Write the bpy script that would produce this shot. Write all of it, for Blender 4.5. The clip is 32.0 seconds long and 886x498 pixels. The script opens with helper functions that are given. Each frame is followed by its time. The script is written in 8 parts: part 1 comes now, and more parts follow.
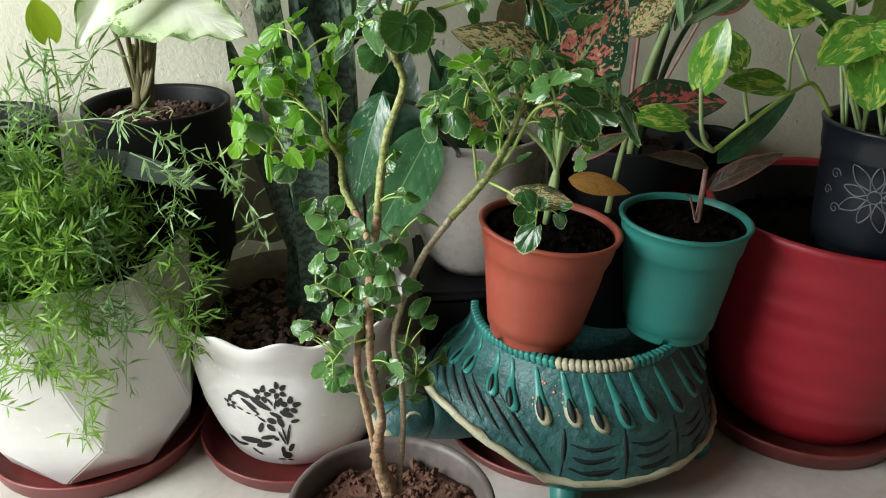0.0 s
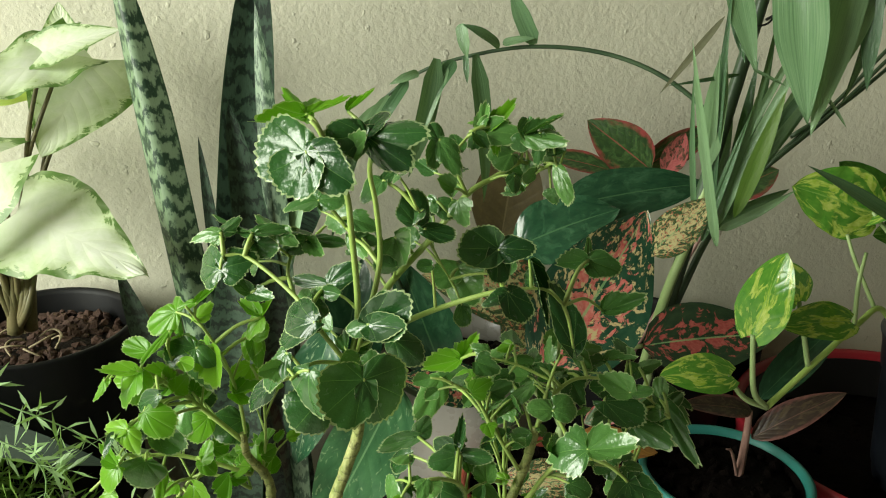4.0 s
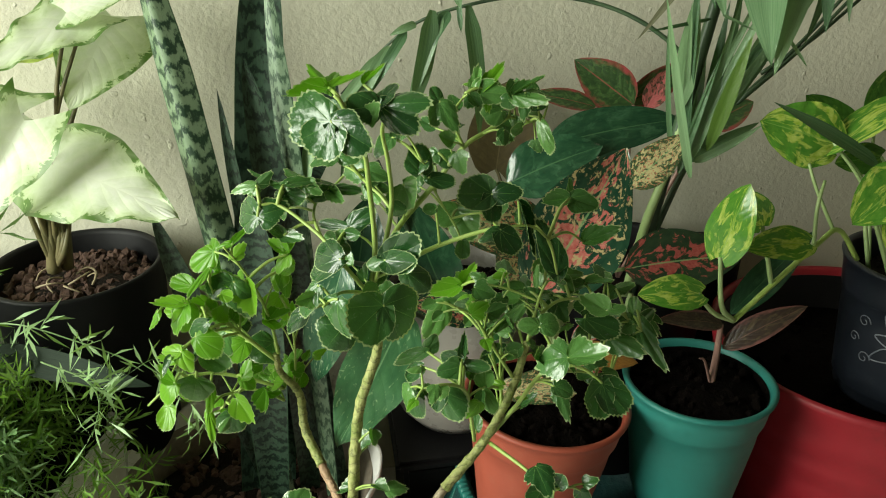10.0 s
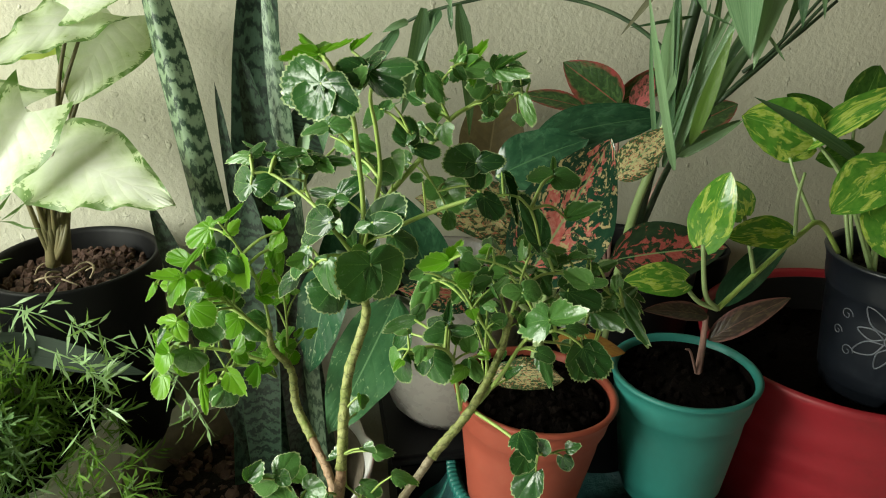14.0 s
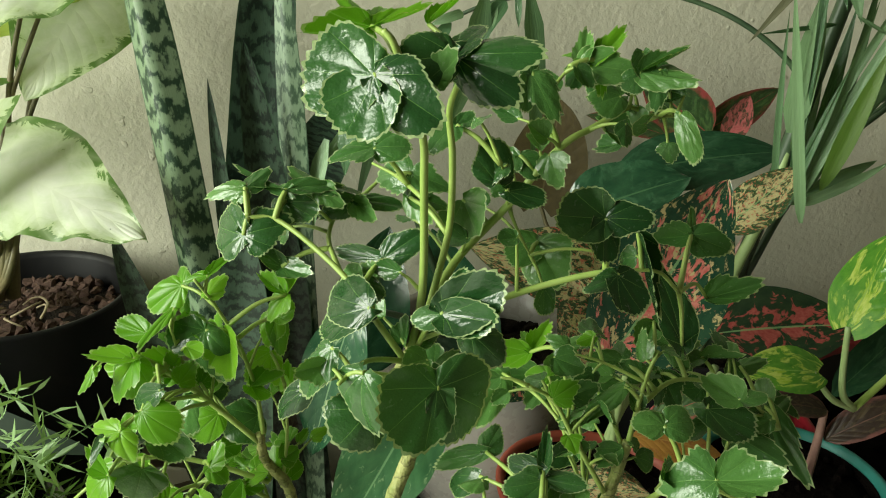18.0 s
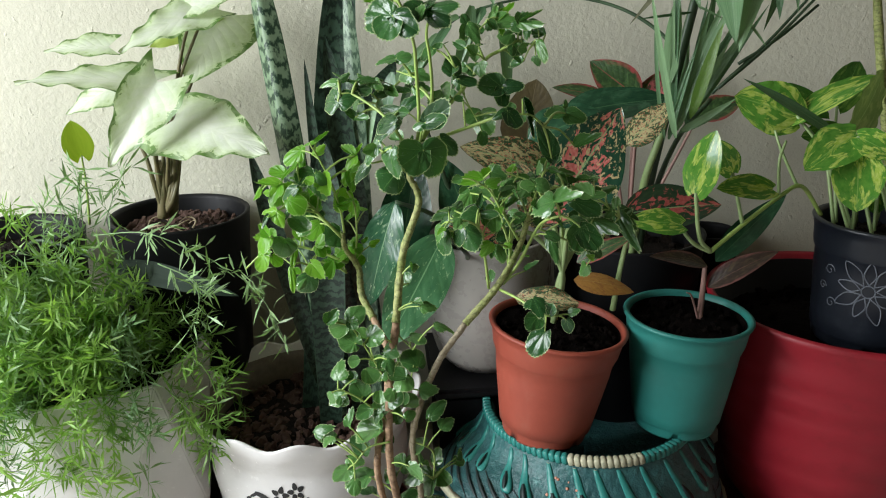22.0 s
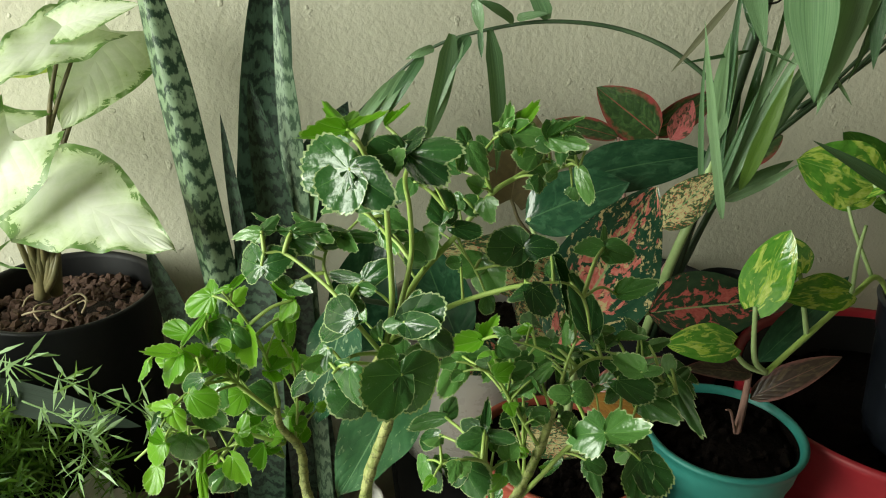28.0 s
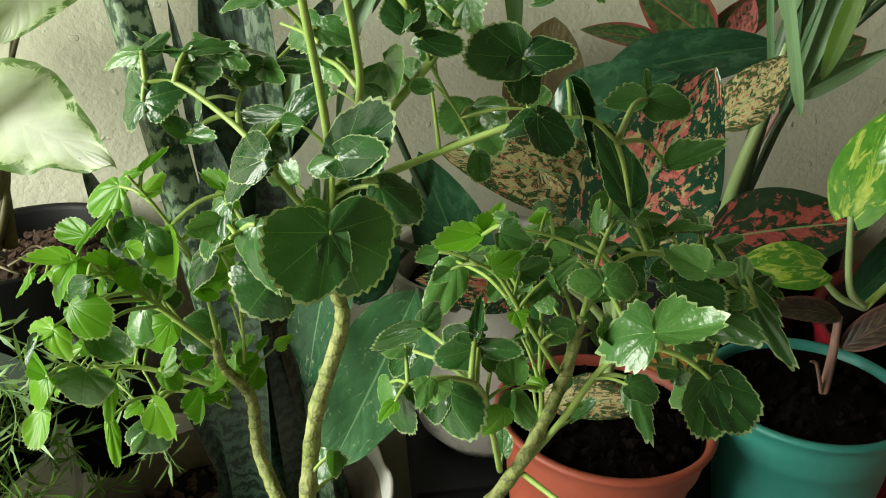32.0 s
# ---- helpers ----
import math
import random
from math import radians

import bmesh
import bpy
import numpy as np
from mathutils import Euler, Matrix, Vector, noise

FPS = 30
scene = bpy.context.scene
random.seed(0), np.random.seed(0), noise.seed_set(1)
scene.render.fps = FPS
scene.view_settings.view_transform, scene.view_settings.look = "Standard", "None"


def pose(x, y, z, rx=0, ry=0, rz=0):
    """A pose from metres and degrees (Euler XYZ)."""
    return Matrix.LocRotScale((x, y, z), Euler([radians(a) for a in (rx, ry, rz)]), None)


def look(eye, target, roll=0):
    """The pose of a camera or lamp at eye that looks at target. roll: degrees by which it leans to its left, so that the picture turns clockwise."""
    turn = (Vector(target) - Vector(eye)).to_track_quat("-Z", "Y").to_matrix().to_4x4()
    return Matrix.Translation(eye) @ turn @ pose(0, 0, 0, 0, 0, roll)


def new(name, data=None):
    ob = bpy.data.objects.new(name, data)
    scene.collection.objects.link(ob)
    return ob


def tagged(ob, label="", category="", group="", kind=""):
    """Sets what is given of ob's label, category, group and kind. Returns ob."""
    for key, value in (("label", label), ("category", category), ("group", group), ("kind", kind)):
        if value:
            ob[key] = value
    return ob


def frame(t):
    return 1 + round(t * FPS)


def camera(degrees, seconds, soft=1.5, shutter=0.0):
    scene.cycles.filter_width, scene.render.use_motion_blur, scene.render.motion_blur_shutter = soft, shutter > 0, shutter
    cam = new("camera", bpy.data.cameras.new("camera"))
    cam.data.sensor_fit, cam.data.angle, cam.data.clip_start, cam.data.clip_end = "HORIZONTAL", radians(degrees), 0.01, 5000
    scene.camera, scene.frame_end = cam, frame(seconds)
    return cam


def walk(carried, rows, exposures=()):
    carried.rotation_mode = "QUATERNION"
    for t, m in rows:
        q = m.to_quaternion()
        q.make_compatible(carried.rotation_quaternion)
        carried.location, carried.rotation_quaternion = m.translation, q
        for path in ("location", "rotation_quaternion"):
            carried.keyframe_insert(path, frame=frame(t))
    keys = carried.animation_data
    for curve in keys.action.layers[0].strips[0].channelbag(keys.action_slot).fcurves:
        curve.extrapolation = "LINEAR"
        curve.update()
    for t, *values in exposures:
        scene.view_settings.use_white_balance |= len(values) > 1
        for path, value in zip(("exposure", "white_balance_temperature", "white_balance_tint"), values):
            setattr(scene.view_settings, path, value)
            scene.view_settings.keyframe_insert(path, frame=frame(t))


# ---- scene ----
cam = camera(57.0, 32.0, 1.1)
PATH = [
    (0, (-0.2284, -0.9578, 0.7547), (-0.0788, 0.8381, -0.1127), -0.00),
    (0.5, (-0.2286, -0.9307, 0.7936), (-0.0652, 0.8662, -0.0693), 0.30),
    (1, (-0.2412, -0.8906, 0.8091), (-0.0609, 0.9355, 0.0136), 0.36),
    (1.5, (-0.2545, -0.8506, 0.8186), (-0.0600, 0.9964, 0.0766), 0.74),
    (2, (-0.2536, -0.8086, 0.8216), (-0.0430, 1.0482, 0.1088), 1.02),
    (2.5, (-0.2449, -0.7786, 0.8318), (-0.0223, 1.0861, 0.1439), 1.01),
    (3, (-0.2287, -0.7476, 0.8262), (0.0126, 1.1189, 0.1497), 1.11),
    (3.5, (-0.2126, -0.7136, 0.8237), (0.0437, 1.1514, 0.1484), 0.51),
    (5.5, (-0.2287, -0.5845, 0.8549), (0.0272, 1.1956, -0.0201), -1.10),
    (6, (-0.2342, -0.5726, 0.8417), (0.0515, 1.1905, -0.0583), -0.59),
    (6.5, (-0.2280, -0.5946, 0.8349), (0.0614, 1.1739, -0.0532), -0.60),
    (7, (-0.2239, -0.6126, 0.8331), (0.0755, 1.1529, -0.0577), -0.60),
    (7.5, (-0.2189, -0.6606, 0.8334), (0.0431, 1.1153, -0.0483), -1.40),
    (8, (-0.2209, -0.6806, 0.8334), (0.0355, 1.0905, -0.0596), -1.49),
    (8.5, (-0.2198, -0.7026, 0.8294), (0.0394, 1.0708, -0.0581), -1.59),
    (9, (-0.2158, -0.7346, 0.8276), (0.0354, 1.0408, -0.0582), -1.59),
    (9.5, (-0.2180, -0.7646, 0.8356), (0.0395, 1.0199, -0.0300), -1.51),
    (10, (-0.2261, -0.7445, 0.8673), (0.0295, 1.0392, -0.0005), -1.50),
    (10.5, (-0.2285, -0.7045, 0.8792), (0.0347, 1.0858, 0.0273), -1.51),
    (11, (-0.2314, -0.6645, 0.8770), (0.0359, 1.1232, 0.0211), -1.51),
    (11.5, (-0.2369, -0.6375, 0.8628), (0.0552, 1.1483, 0.0111), -1.22),
    (12, (-0.2327, -0.6335, 0.8559), (0.0623, 1.1393, -0.0217), -0.80),
    (12.5, (-0.2384, -0.6736, 0.8478), (0.0933, 1.0963, -0.0226), -0.11),
    (13, (-0.2294, -0.7196, 0.8462), (0.0835, 1.0514, -0.0289), -0.51),
    (13.5, (-0.2251, -0.7786, 0.8394), (0.0555, 1.0138, -0.0024), -0.82),
    (15.5, (-0.2239, -0.7745, 0.8615), (0.0303, 1.0566, 0.0984), -1.76),
    (16, (-0.2322, -0.7225, 0.8701), (0.0429, 1.1067, 0.1097), -1.46),
    (16.5, (-0.2407, -0.6705, 0.8557), (0.0295, 1.1573, 0.0903), -0.76),
    (17, (-0.2618, -0.6216, 0.8279), (0.0286, 1.2021, 0.0598), 1.64),
    (17.5, (-0.2562, -0.5926, 0.8100), (0.0324, 1.2291, 0.0368), 1.84),
    (18, (-0.2377, -0.5857, 0.7936), (0.0316, 1.2423, 0.0281), 1.54),
    (18.5, (-0.2134, -0.6377, 0.7875), (0.0190, 1.1939, 0.0185), -0.25),
    (19, (-0.2017, -0.7177, 0.7951), (-0.0206, 1.1240, 0.0364), -1.56),
    (19.5, (-0.1970, -0.8077, 0.8054), (-0.0393, 1.0399, 0.0560), -2.26),
    (20, (-0.1970, -0.8857, 0.8046), (-0.0548, 0.9800, 0.0981), -2.68),
    (20.5, (-0.2027, -0.9307, 0.7965), (-0.0462, 0.9434, 0.1159), -2.59),
    (21, (-0.2127, -0.9817, 0.7953), (-0.0554, 0.8936, 0.1180), -2.29),
    (21.5, (-0.2276, -1.0017, 0.7938), (-0.0764, 0.8757, 0.1210), -1.99),
    (22, (-0.2395, -0.9907, 0.7884), (-0.0924, 0.8881, 0.1186), -1.19),
    (22.5, (-0.2621, -0.9396, 0.8086), (-0.1060, 0.9369, 0.1345), -0.19),
    (23, (-0.2526, -0.8996, 0.8228), (-0.1247, 0.9827, 0.1592), -0.20),
    (23.5, (-0.2440, -0.8496, 0.8360), (-0.0992, 1.0315, 0.1724), -0.10),
    (24, (-0.2149, -0.7996, 0.8328), (-0.0670, 1.0809, 0.1682), -0.10),
    (24.5, (-0.2117, -0.7696, 0.8249), (-0.0407, 1.1084, 0.1588), -0.29),
    (25, (-0.2104, -0.7106, 0.8178), (-0.0297, 1.1688, 0.1582), -0.70),
    (25.5, (-0.2112, -0.6866, 0.8117), (-0.0105, 1.1907, 0.1518), -1.00),
    (27.5, (-0.2315, -0.6306, 0.8199), (0.0210, 1.2208, 0.1067), -0.18),
    (28, (-0.2321, -0.6865, 0.8680), (0.0297, 1.1087, 0.0262), -0.02),
    (28.5, (-0.2351, -0.7274, 0.8970), (0.0274, 1.0434, 0.0053), 0.01),
    (29, (-0.2301, -0.7294, 0.8992), (0.0211, 1.0464, 0.0142), -0.39),
    (29.5, (-0.2309, -0.6645, 0.8930), (0.0343, 1.1099, 0.0092), -0.30),
    (30, (-0.2263, -0.5936, 0.8430), (0.0441, 1.1763, -0.0484), -0.59),
    (30.5, (-0.2140, -0.5957, 0.8054), (0.0455, 1.1727, -0.0921), -0.69),
    (31, (-0.2048, -0.5717, 0.7696), (-0.0168, 1.2137, -0.1118), -1.79),
    (31.5, (-0.2039, -0.5598, 0.7416), (-0.0247, 1.2391, -0.1139), -2.31),
    (32, (-0.1880, -0.5898, 0.7432), (-0.0400, 1.2289, -0.0756), -2.93),
]
walk(cam, [(r[0], look(*r[1:])) for r in PATH],
     [(0, -0.1, 6200, 12), (2, -0.1, 6150, 14), (3, -0.1, 6750, 6), (6, 0.0, 6850, 2), (9, -0.1, 6800, 2), (13, -0.12, 6800, 3), (15, -0.12, 6800, 3), (18, -0.22, 6900, 1), (20, -0.12, 6150, 12), (22.5, -0.2, 6000, 15), (25, -0.3, 6600, 5),
      (28, -0.18, 6750, 2), (32, -0.08, 6850, 2)])

# ---- light ----
world = bpy.data.worlds.new("world")
scene.world = world
world.use_nodes = True
wn = world.node_tree.nodes
sky = wn.new("ShaderNodeTexSky")
sky.sky_type, sky.sun_disc = "NISHITA", False
sky.sun_elevation, sky.sun_rotation = radians(48), radians(250)
world.node_tree.links.new(sky.outputs[0], wn["Background"].inputs[0])
wn["Background"].inputs[1].default_value = 0.1

WIN_X, WIN_Y, WIN_Z = -1.95, -0.8, 1.15          # middle of the window in the left wall
lamp = bpy.data.lights.new("window_light", "AREA")
lamp.shape, lamp.size, lamp.size_y = "RECTANGLE", 1.1, 1.2
lamp.energy, lamp.color = 88.0, (0.98, 1.0, 0.92)
window_light = new("window_light", lamp)
window_light.matrix_world = look((WIN_X + 0.04, WIN_Y, WIN_Z), (WIN_X + 1.04, WIN_Y + 0.1, WIN_Z - 0.45))


# ---- materials ----
class Nodes:
    """A small helper round a material's node tree."""

    def __init__(self, name):
        self.mat = bpy.data.materials.new(name)
        self.mat.use_nodes = True
        self.tree = self.mat.node_tree
        self.bsdf = self.tree.nodes["Principled BSDF"]
        self.out = self.tree.nodes["Material Output"]

    def add(self, kind, **inputs):
        node = self.tree.nodes.new("ShaderNode" + kind)
        for key, value in inputs.items():
            self.put(node, key.replace("_", " "), value)
        return node

    def put(self, node, key, value):
        socket = node.inputs[key]
        if isinstance(value, bpy.types.NodeSocket):
            self.tree.links.new(value, socket)
        else:
            socket.default_value = value

    def math(self, op, a, b=0.0, c=0.0):
        node = self.tree.nodes.new("ShaderNodeMath")
        node.operation = op
        for i, v in enumerate((a, b, c)):
            self.put(node, i, v)
        return node.outputs[0]

    def ramp(self, fac, stops):
        node = self.tree.nodes.new("ShaderNodeValToRGB")
        self.put(node, "Fac", fac)
        els = node.color_ramp.elements
        while len(els) < len(stops):
            els.new(0.5)
        for el, (p, c) in zip(els, stops):
            el.position = p
            el.color = (*c, 1) if len(c) == 3 else c
        return node.outputs[0]

    def mix(self, fac, a, b, blend="MIX"):
        node = self.tree.nodes.new("ShaderNodeMix")
        node.data_type, node.blend_type = "RGBA", blend
        self.put(node, 0, fac)
        for i, v in ((6, a), (7, b)):
            if isinstance(v, bpy.types.NodeSocket):
                self.tree.links.new(v, node.inputs[i])
            else:
                node.inputs[i].default_value = (*v, 1)
        return node.outputs[2]

    def coords(self, which="Object"):
        return self.tree.nodes.new("ShaderNodeTexCoord").outputs[which]

    def noise(self, scale, detail=4.0, rough=0.55, vector=None, distortion=0.0):
        node = self.add("TexNoise", Scale=scale, Detail=detail, Roughness=rough, Distortion=distortion)
        if vector is not None:
            self.put(node, "Vector", vector)
        return node.outputs["Fac"]

    def stretch(self, vector, scale):
        node = self.add("Mapping", Vector=vector)
        node.inputs["Scale"].default_value = scale
        return node.outputs[0]

    def bump(self, height, strength, distance=0.002):
        node = self.add("Bump", Strength=strength, Distance=distance, Height=height)
        self.put(self.bsdf, "Normal", node.outputs[0])
        return node.outputs[0]

    def rnd(self):
        return self.tree.nodes.new("ShaderNodeObjectInfo").outputs["Random"]


def plain(name, c1, c2, scale=12, rough=0.5, rough2=None, bump=0.1, bscale=80, dist=0.001, metal=0.0, spec=0.5, coat=0.0, grime=None):
    """Two tones of broad and fine variation with fine relief."""
    n = Nodes(name)
    co = n.coords()
    broad, fine = n.noise(scale, 5, 0.6, co), n.noise(scale * 9, 3, 0.6, co)
    f = n.math("ADD", n.math("MULTIPLY", broad, 0.7), n.math("MULTIPLY", fine, 0.3))
    col = n.ramp(f, [(0.3, c1), (0.7, c2)])
    if grime:
        g = n.ramp(n.noise(scale * 2.3, 8, 0.7, co), [(0.56, (0, 0, 0)), (0.72, (1, 1, 1))])
        col = n.mix(n.math("MULTIPLY", g, grime[1]), col, grime[0])
    n.put(n.bsdf, "Base Color", col)
    n.put(n.bsdf, "Roughness", n.math("MULTIPLY_ADD", fine, (rough2 or rough) - rough, rough))
    n.bsdf.inputs["Metallic"].default_value = metal
    n.bsdf.inputs["Specular IOR Level"].default_value = spec
    n.bsdf.inputs["Coat Weight"].default_value = coat
    n.bump(n.noise(bscale, 6, 0.6, co), bump, dist)
    return n.mat


def leaf_finish(n, col, rough=0.3, thin=0.25, thin_tint=(1.1, 1.25, 0.5), height=None, bump=0.3, spec=0.5, dist=0.0006):
    """Glossy leaf skin over a little light let through."""
    n.put(n.bsdf, "Base Color", col)
    n.put(n.bsdf, "Roughness", rough)
    n.bsdf.inputs["Specular IOR Level"].default_value = spec
    normal = n.bump(height, bump, dist) if height is not None else None
    tr = n.add("BsdfTranslucent")
    n.put(tr, "Color", n.mix(1.0, col, thin_tint, "MULTIPLY"))
    if normal is not None:
        n.put(tr, "Normal", normal)
    mx = n.add("MixShader", Fac=thin)
    n.tree.links.new(n.bsdf.outputs[0], mx.inputs[1])
    n.tree.links.new(tr.outputs[0], mx.inputs[2])
    n.tree.links.new(mx.outputs[0], n.out.inputs["Surface"])
    return n.mat


def uv(n):
    sep = n.add("SeparateXYZ", Vector=n.coords("UV"))
    return sep.outputs[0], sep.outputs[1]


def vein_height(n, u, v, count=9.0, slant=0.55):
    """Side veins that slant away from the midrib; u is 0 at one edge and 1 at the other."""
    off = n.math("ABSOLUTE", n.math("SUBTRACT", u, 0.5))
    s = n.math("SUBTRACT", n.math("MULTIPLY", v, count), n.math("MULTIPLY", off, count * slant))
    w = n.math("ABSOLUTE", n.math("SUBTRACT", n.math("FRACT", s), 0.5))
    side = n.math("SMOOTH_MIN", n.math("MULTIPLY", w, 3.0), 1.0, 0.3)
    rib = n.math("MINIMUM", n.math("MULTIPLY", off, 14.0), 1.0)
    return n.math("MINIMUM", side, rib)


def mat_aralia(name="aralia_leaf", tones=((0.009, 0.036, 0.011), (0.024, 0.083, 0.021), (0.064, 0.175, 0.042))):
    n = Nodes(name)
    u, v = uv(n)                       # u: turn round the stalk, v: 0 at the stalk, 1 at the rim
    co = n.coords()
    r = n.rnd()
    tone = n.math("ADD", n.math("MULTIPLY", n.noise(60, 4, 0.6, co), 0.5), n.math("MULTIPLY", r, 0.5))
    col = n.ramp(tone, [(0.15, tones[0]), (0.5, tones[1]), (0.9, tones[2])])
    w = n.math("ABSOLUTE", n.math("SUBTRACT", n.math("FRACT", n.math("MULTIPLY", u, 7.0)), 0.5))
    vein = n.math("LESS_THAN", n.math("MULTIPLY", w, n.math("ADD", v, 0.12)), n.math("MULTIPLY_ADD", v, -0.016, 0.018))
    col = n.mix(n.math("MULTIPLY", vein, 0.6), col, (0.18, 0.36, 0.09))
    rim = n.math("GREATER_THAN", v, 0.955)
    col = n.mix(n.math("MULTIPLY", rim, n.math("MULTIPLY_ADD", n.noise(14, 2, 0.6, co), 1.0, 0.25)), col, (0.36, 0.46, 0.22))
    h = n.math("ADD", n.math("MULTIPLY", n.math("MINIMUM", n.math("MULTIPLY", w, 14.0), 1.0), 0.16), n.math("MULTIPLY", n.noise(4.5, 3, 0.55, co), 2.6))
    return leaf_finish(n, col, rough=n.math("MULTIPLY_ADD", n.noise(6, 3, 0.6, co), 0.3, 0.08), thin=0.2, height=h, bump=0.35, dist=0.0007, spec=0.62)


def mat_young():
    n = Nodes("aralia_young_leaf")
    u, v = uv(n)
    co = n.coords()
    tone = n.math("ADD", n.math("MULTIPLY", n.noise(60, 4, 0.6, co), 0.5), n.math("MULTIPLY", n.rnd(), 0.5))
    col = n.ramp(tone, [(0.15, (0.07, 0.215, 0.014)), (0.55, (0.135, 0.345, 0.02)), (0.9, (0.25, 0.49, 0.042))])
    w = n.math("ABSOLUTE", n.math("SUBTRACT", n.math("FRACT", n.math("MULTIPLY", u, 7.0)), 0.5))
    vein = n.math("LESS_THAN", n.math("MULTIPLY", w, n.math("ADD", v, 0.15)), 0.025)
    col = n.mix(n.math("MULTIPLY", vein, 0.5), col, (0.25, 0.45, 0.12))
    rim = n.math("GREATER_THAN", v, 0.955)
    col = n.mix(n.math("MULTIPLY", rim, 0.6), col, (0.4, 0.52, 0.22))
    h = n.math("MINIMUM", n.math("MULTIPLY", w, 5.0), 1.0)
    return leaf_finish(n, col, rough=0.28, thin=0.38, height=h, bump=0.3, dist=0.0006, spec=0.4)


def mat_snake(name, dark, light):
    n = Nodes(name)
    u, v = uv(n)
    co = n.coords("UV")
    jag = n.noise(1.0, 5, 0.75, n.stretch(co, (7.0, 70.0, 1.0)))
    jag2 = n.noise(1.0, 3, 0.6, n.stretch(co, (3.0, 22.0, 1.0)))
    s = n.math("ADD", n.math("MULTIPLY", v, 31.0), n.math("ADD", n.math("MULTIPLY", jag, 1.3), n.math("MULTIPLY", jag2, 2.9)))
    w = n.math("SINE", n.math("MULTIPLY", s, 6.283))
    speck = n.noise(1.0, 4, 0.7, n.stretch(co, (60.0, 120.0, 1.0)))
    f = n.math("ADD", n.math("MULTIPLY", w, 0.24), n.math("MULTIPLY_ADD", speck, 0.55, 0.23))
    mid = tuple((a + b) / 2 for a, b in zip(dark, light))
    col = n.ramp(f, [(0.34, dark), (0.46, mid), (0.66, light)])
    edge = n.math("GREATER_THAN", n.math("ABSOLUTE", n.math("SUBTRACT", u, 0.5)), 0.47)
    col = n.mix(n.math("MULTIPLY", edge, 0.7), col, (0.03, 0.07, 0.035))
    streak = n.noise(1.0, 3, 0.6, n.stretch(co, (40.0, 3.0, 1.0)))
    return leaf_finish(n, col, rough=0.42, thin=0.04, height=streak, bump=0.25)


def mat_blotch(name, ground, blots, lo=0.5, hi=0.56, scale=(7.0, 9.0), rough=0.25, rib=(0.25, 0.45, 0.2), rim=None, thin=0.12, second=None, centre=0.0, wet=0.0):
    """A leaf with irregular blotches on a darker ground; uv runs across and along the leaf."""
    n = Nodes(name)
    u, v = uv(n)
    co = n.coords("UV")
    off = n.math("ABSOLUTE", n.math("SUBTRACT", u, 0.5))
    slant = n.add("CombineXYZ")
    n.put(slant, "X", n.math("MULTIPLY", u, scale[0]))
    n.put(slant, "Y", n.math("MULTIPLY", n.math("SUBTRACT", v, n.math("MULTIPLY", off, 0.22)), scale[1]))
    n.put(slant, "Z", n.math("MULTIPLY", n.rnd(), 30.0))
    f = n.noise(1.0, 4.5, 0.62, slant.outputs[0], 0.9)
    if centre:
        f = n.math("SUBTRACT", n.math("ADD", f, centre * 0.05), n.math("MULTIPLY", n.math("MULTIPLY", off, off), centre * 1.0))
    mask = n.ramp(f, [(lo, (0, 0, 0)), (hi, (1, 1, 1))])
    tone = n.noise(9.0, 4, 0.6, co)
    g = n.ramp(tone, [(0.3, ground[0]), (0.7, ground[1])])
    b = n.ramp(n.noise(4.0, 4, 0.6, slant.outputs[0]), [(0.35, blots[0]), (0.65, blots[1])])
    col = n.mix(mask, g, b)
    if second:
        m2 = n.ramp(n.noise(2.4, 4, 0.65, slant.outputs[0], 0.4), [(0.56, (0, 0, 0)), (0.6, (1, 1, 1))])
        col = n.mix(m2, col, second)
    if rib:
        ribm = n.math("LESS_THAN", off, 0.012)
        col = n.mix(n.math("MULTIPLY", ribm, 0.7), col, rib)
    if rim:
        rm = n.ramp(n.math("MULTIPLY_ADD", tone, 0.5, off), [(0.6, (0, 0, 0)), (0.76, (1, 1, 1))])
        col = n.mix(n.math("MULTIPLY", rm, 0.9), col, rim)
    h = vein_height(n, u, v)
    if wet:
        # beads of water standing on the skin
        cell = n.add("TexVoronoi", Vector=n.coords(), Scale=170.0)
        size = n.math("MULTIPLY_ADD", n.noise(60, 2, 0.5, n.coords()), 0.9, -0.22)
        bead = n.math("MAXIMUM", n.math("SUBTRACT", size, cell.outputs["Distance"]), 0.0)
        h = n.math("ADD", h, n.math("MULTIPLY", n.math("SQRT", bead), wet))
    return leaf_finish(n, col, rough=rough, thin=thin, height=h, bump=0.14 if wet else 0.3)


def mat_streak(name, c1, c2, rough=0.35, thin=0.15, count=30.0):
    """Narrow leaves with veins along them."""
    n = Nodes(name)
    co = n.coords("UV")
    f = n.noise(1.0, 3, 0.6, n.stretch(co, (count, 1.5, 1.0)))
    f2 = n.math("ADD", n.math("MULTIPLY", f, 0.6), n.math("MULTIPLY", n.rnd(), 0.4))
    col = n.ramp(f2, [(0.25, c1), (0.7, c2)])
    return leaf_finish(n, col, rough=rough, thin=thin, height=f, bump=0.7)


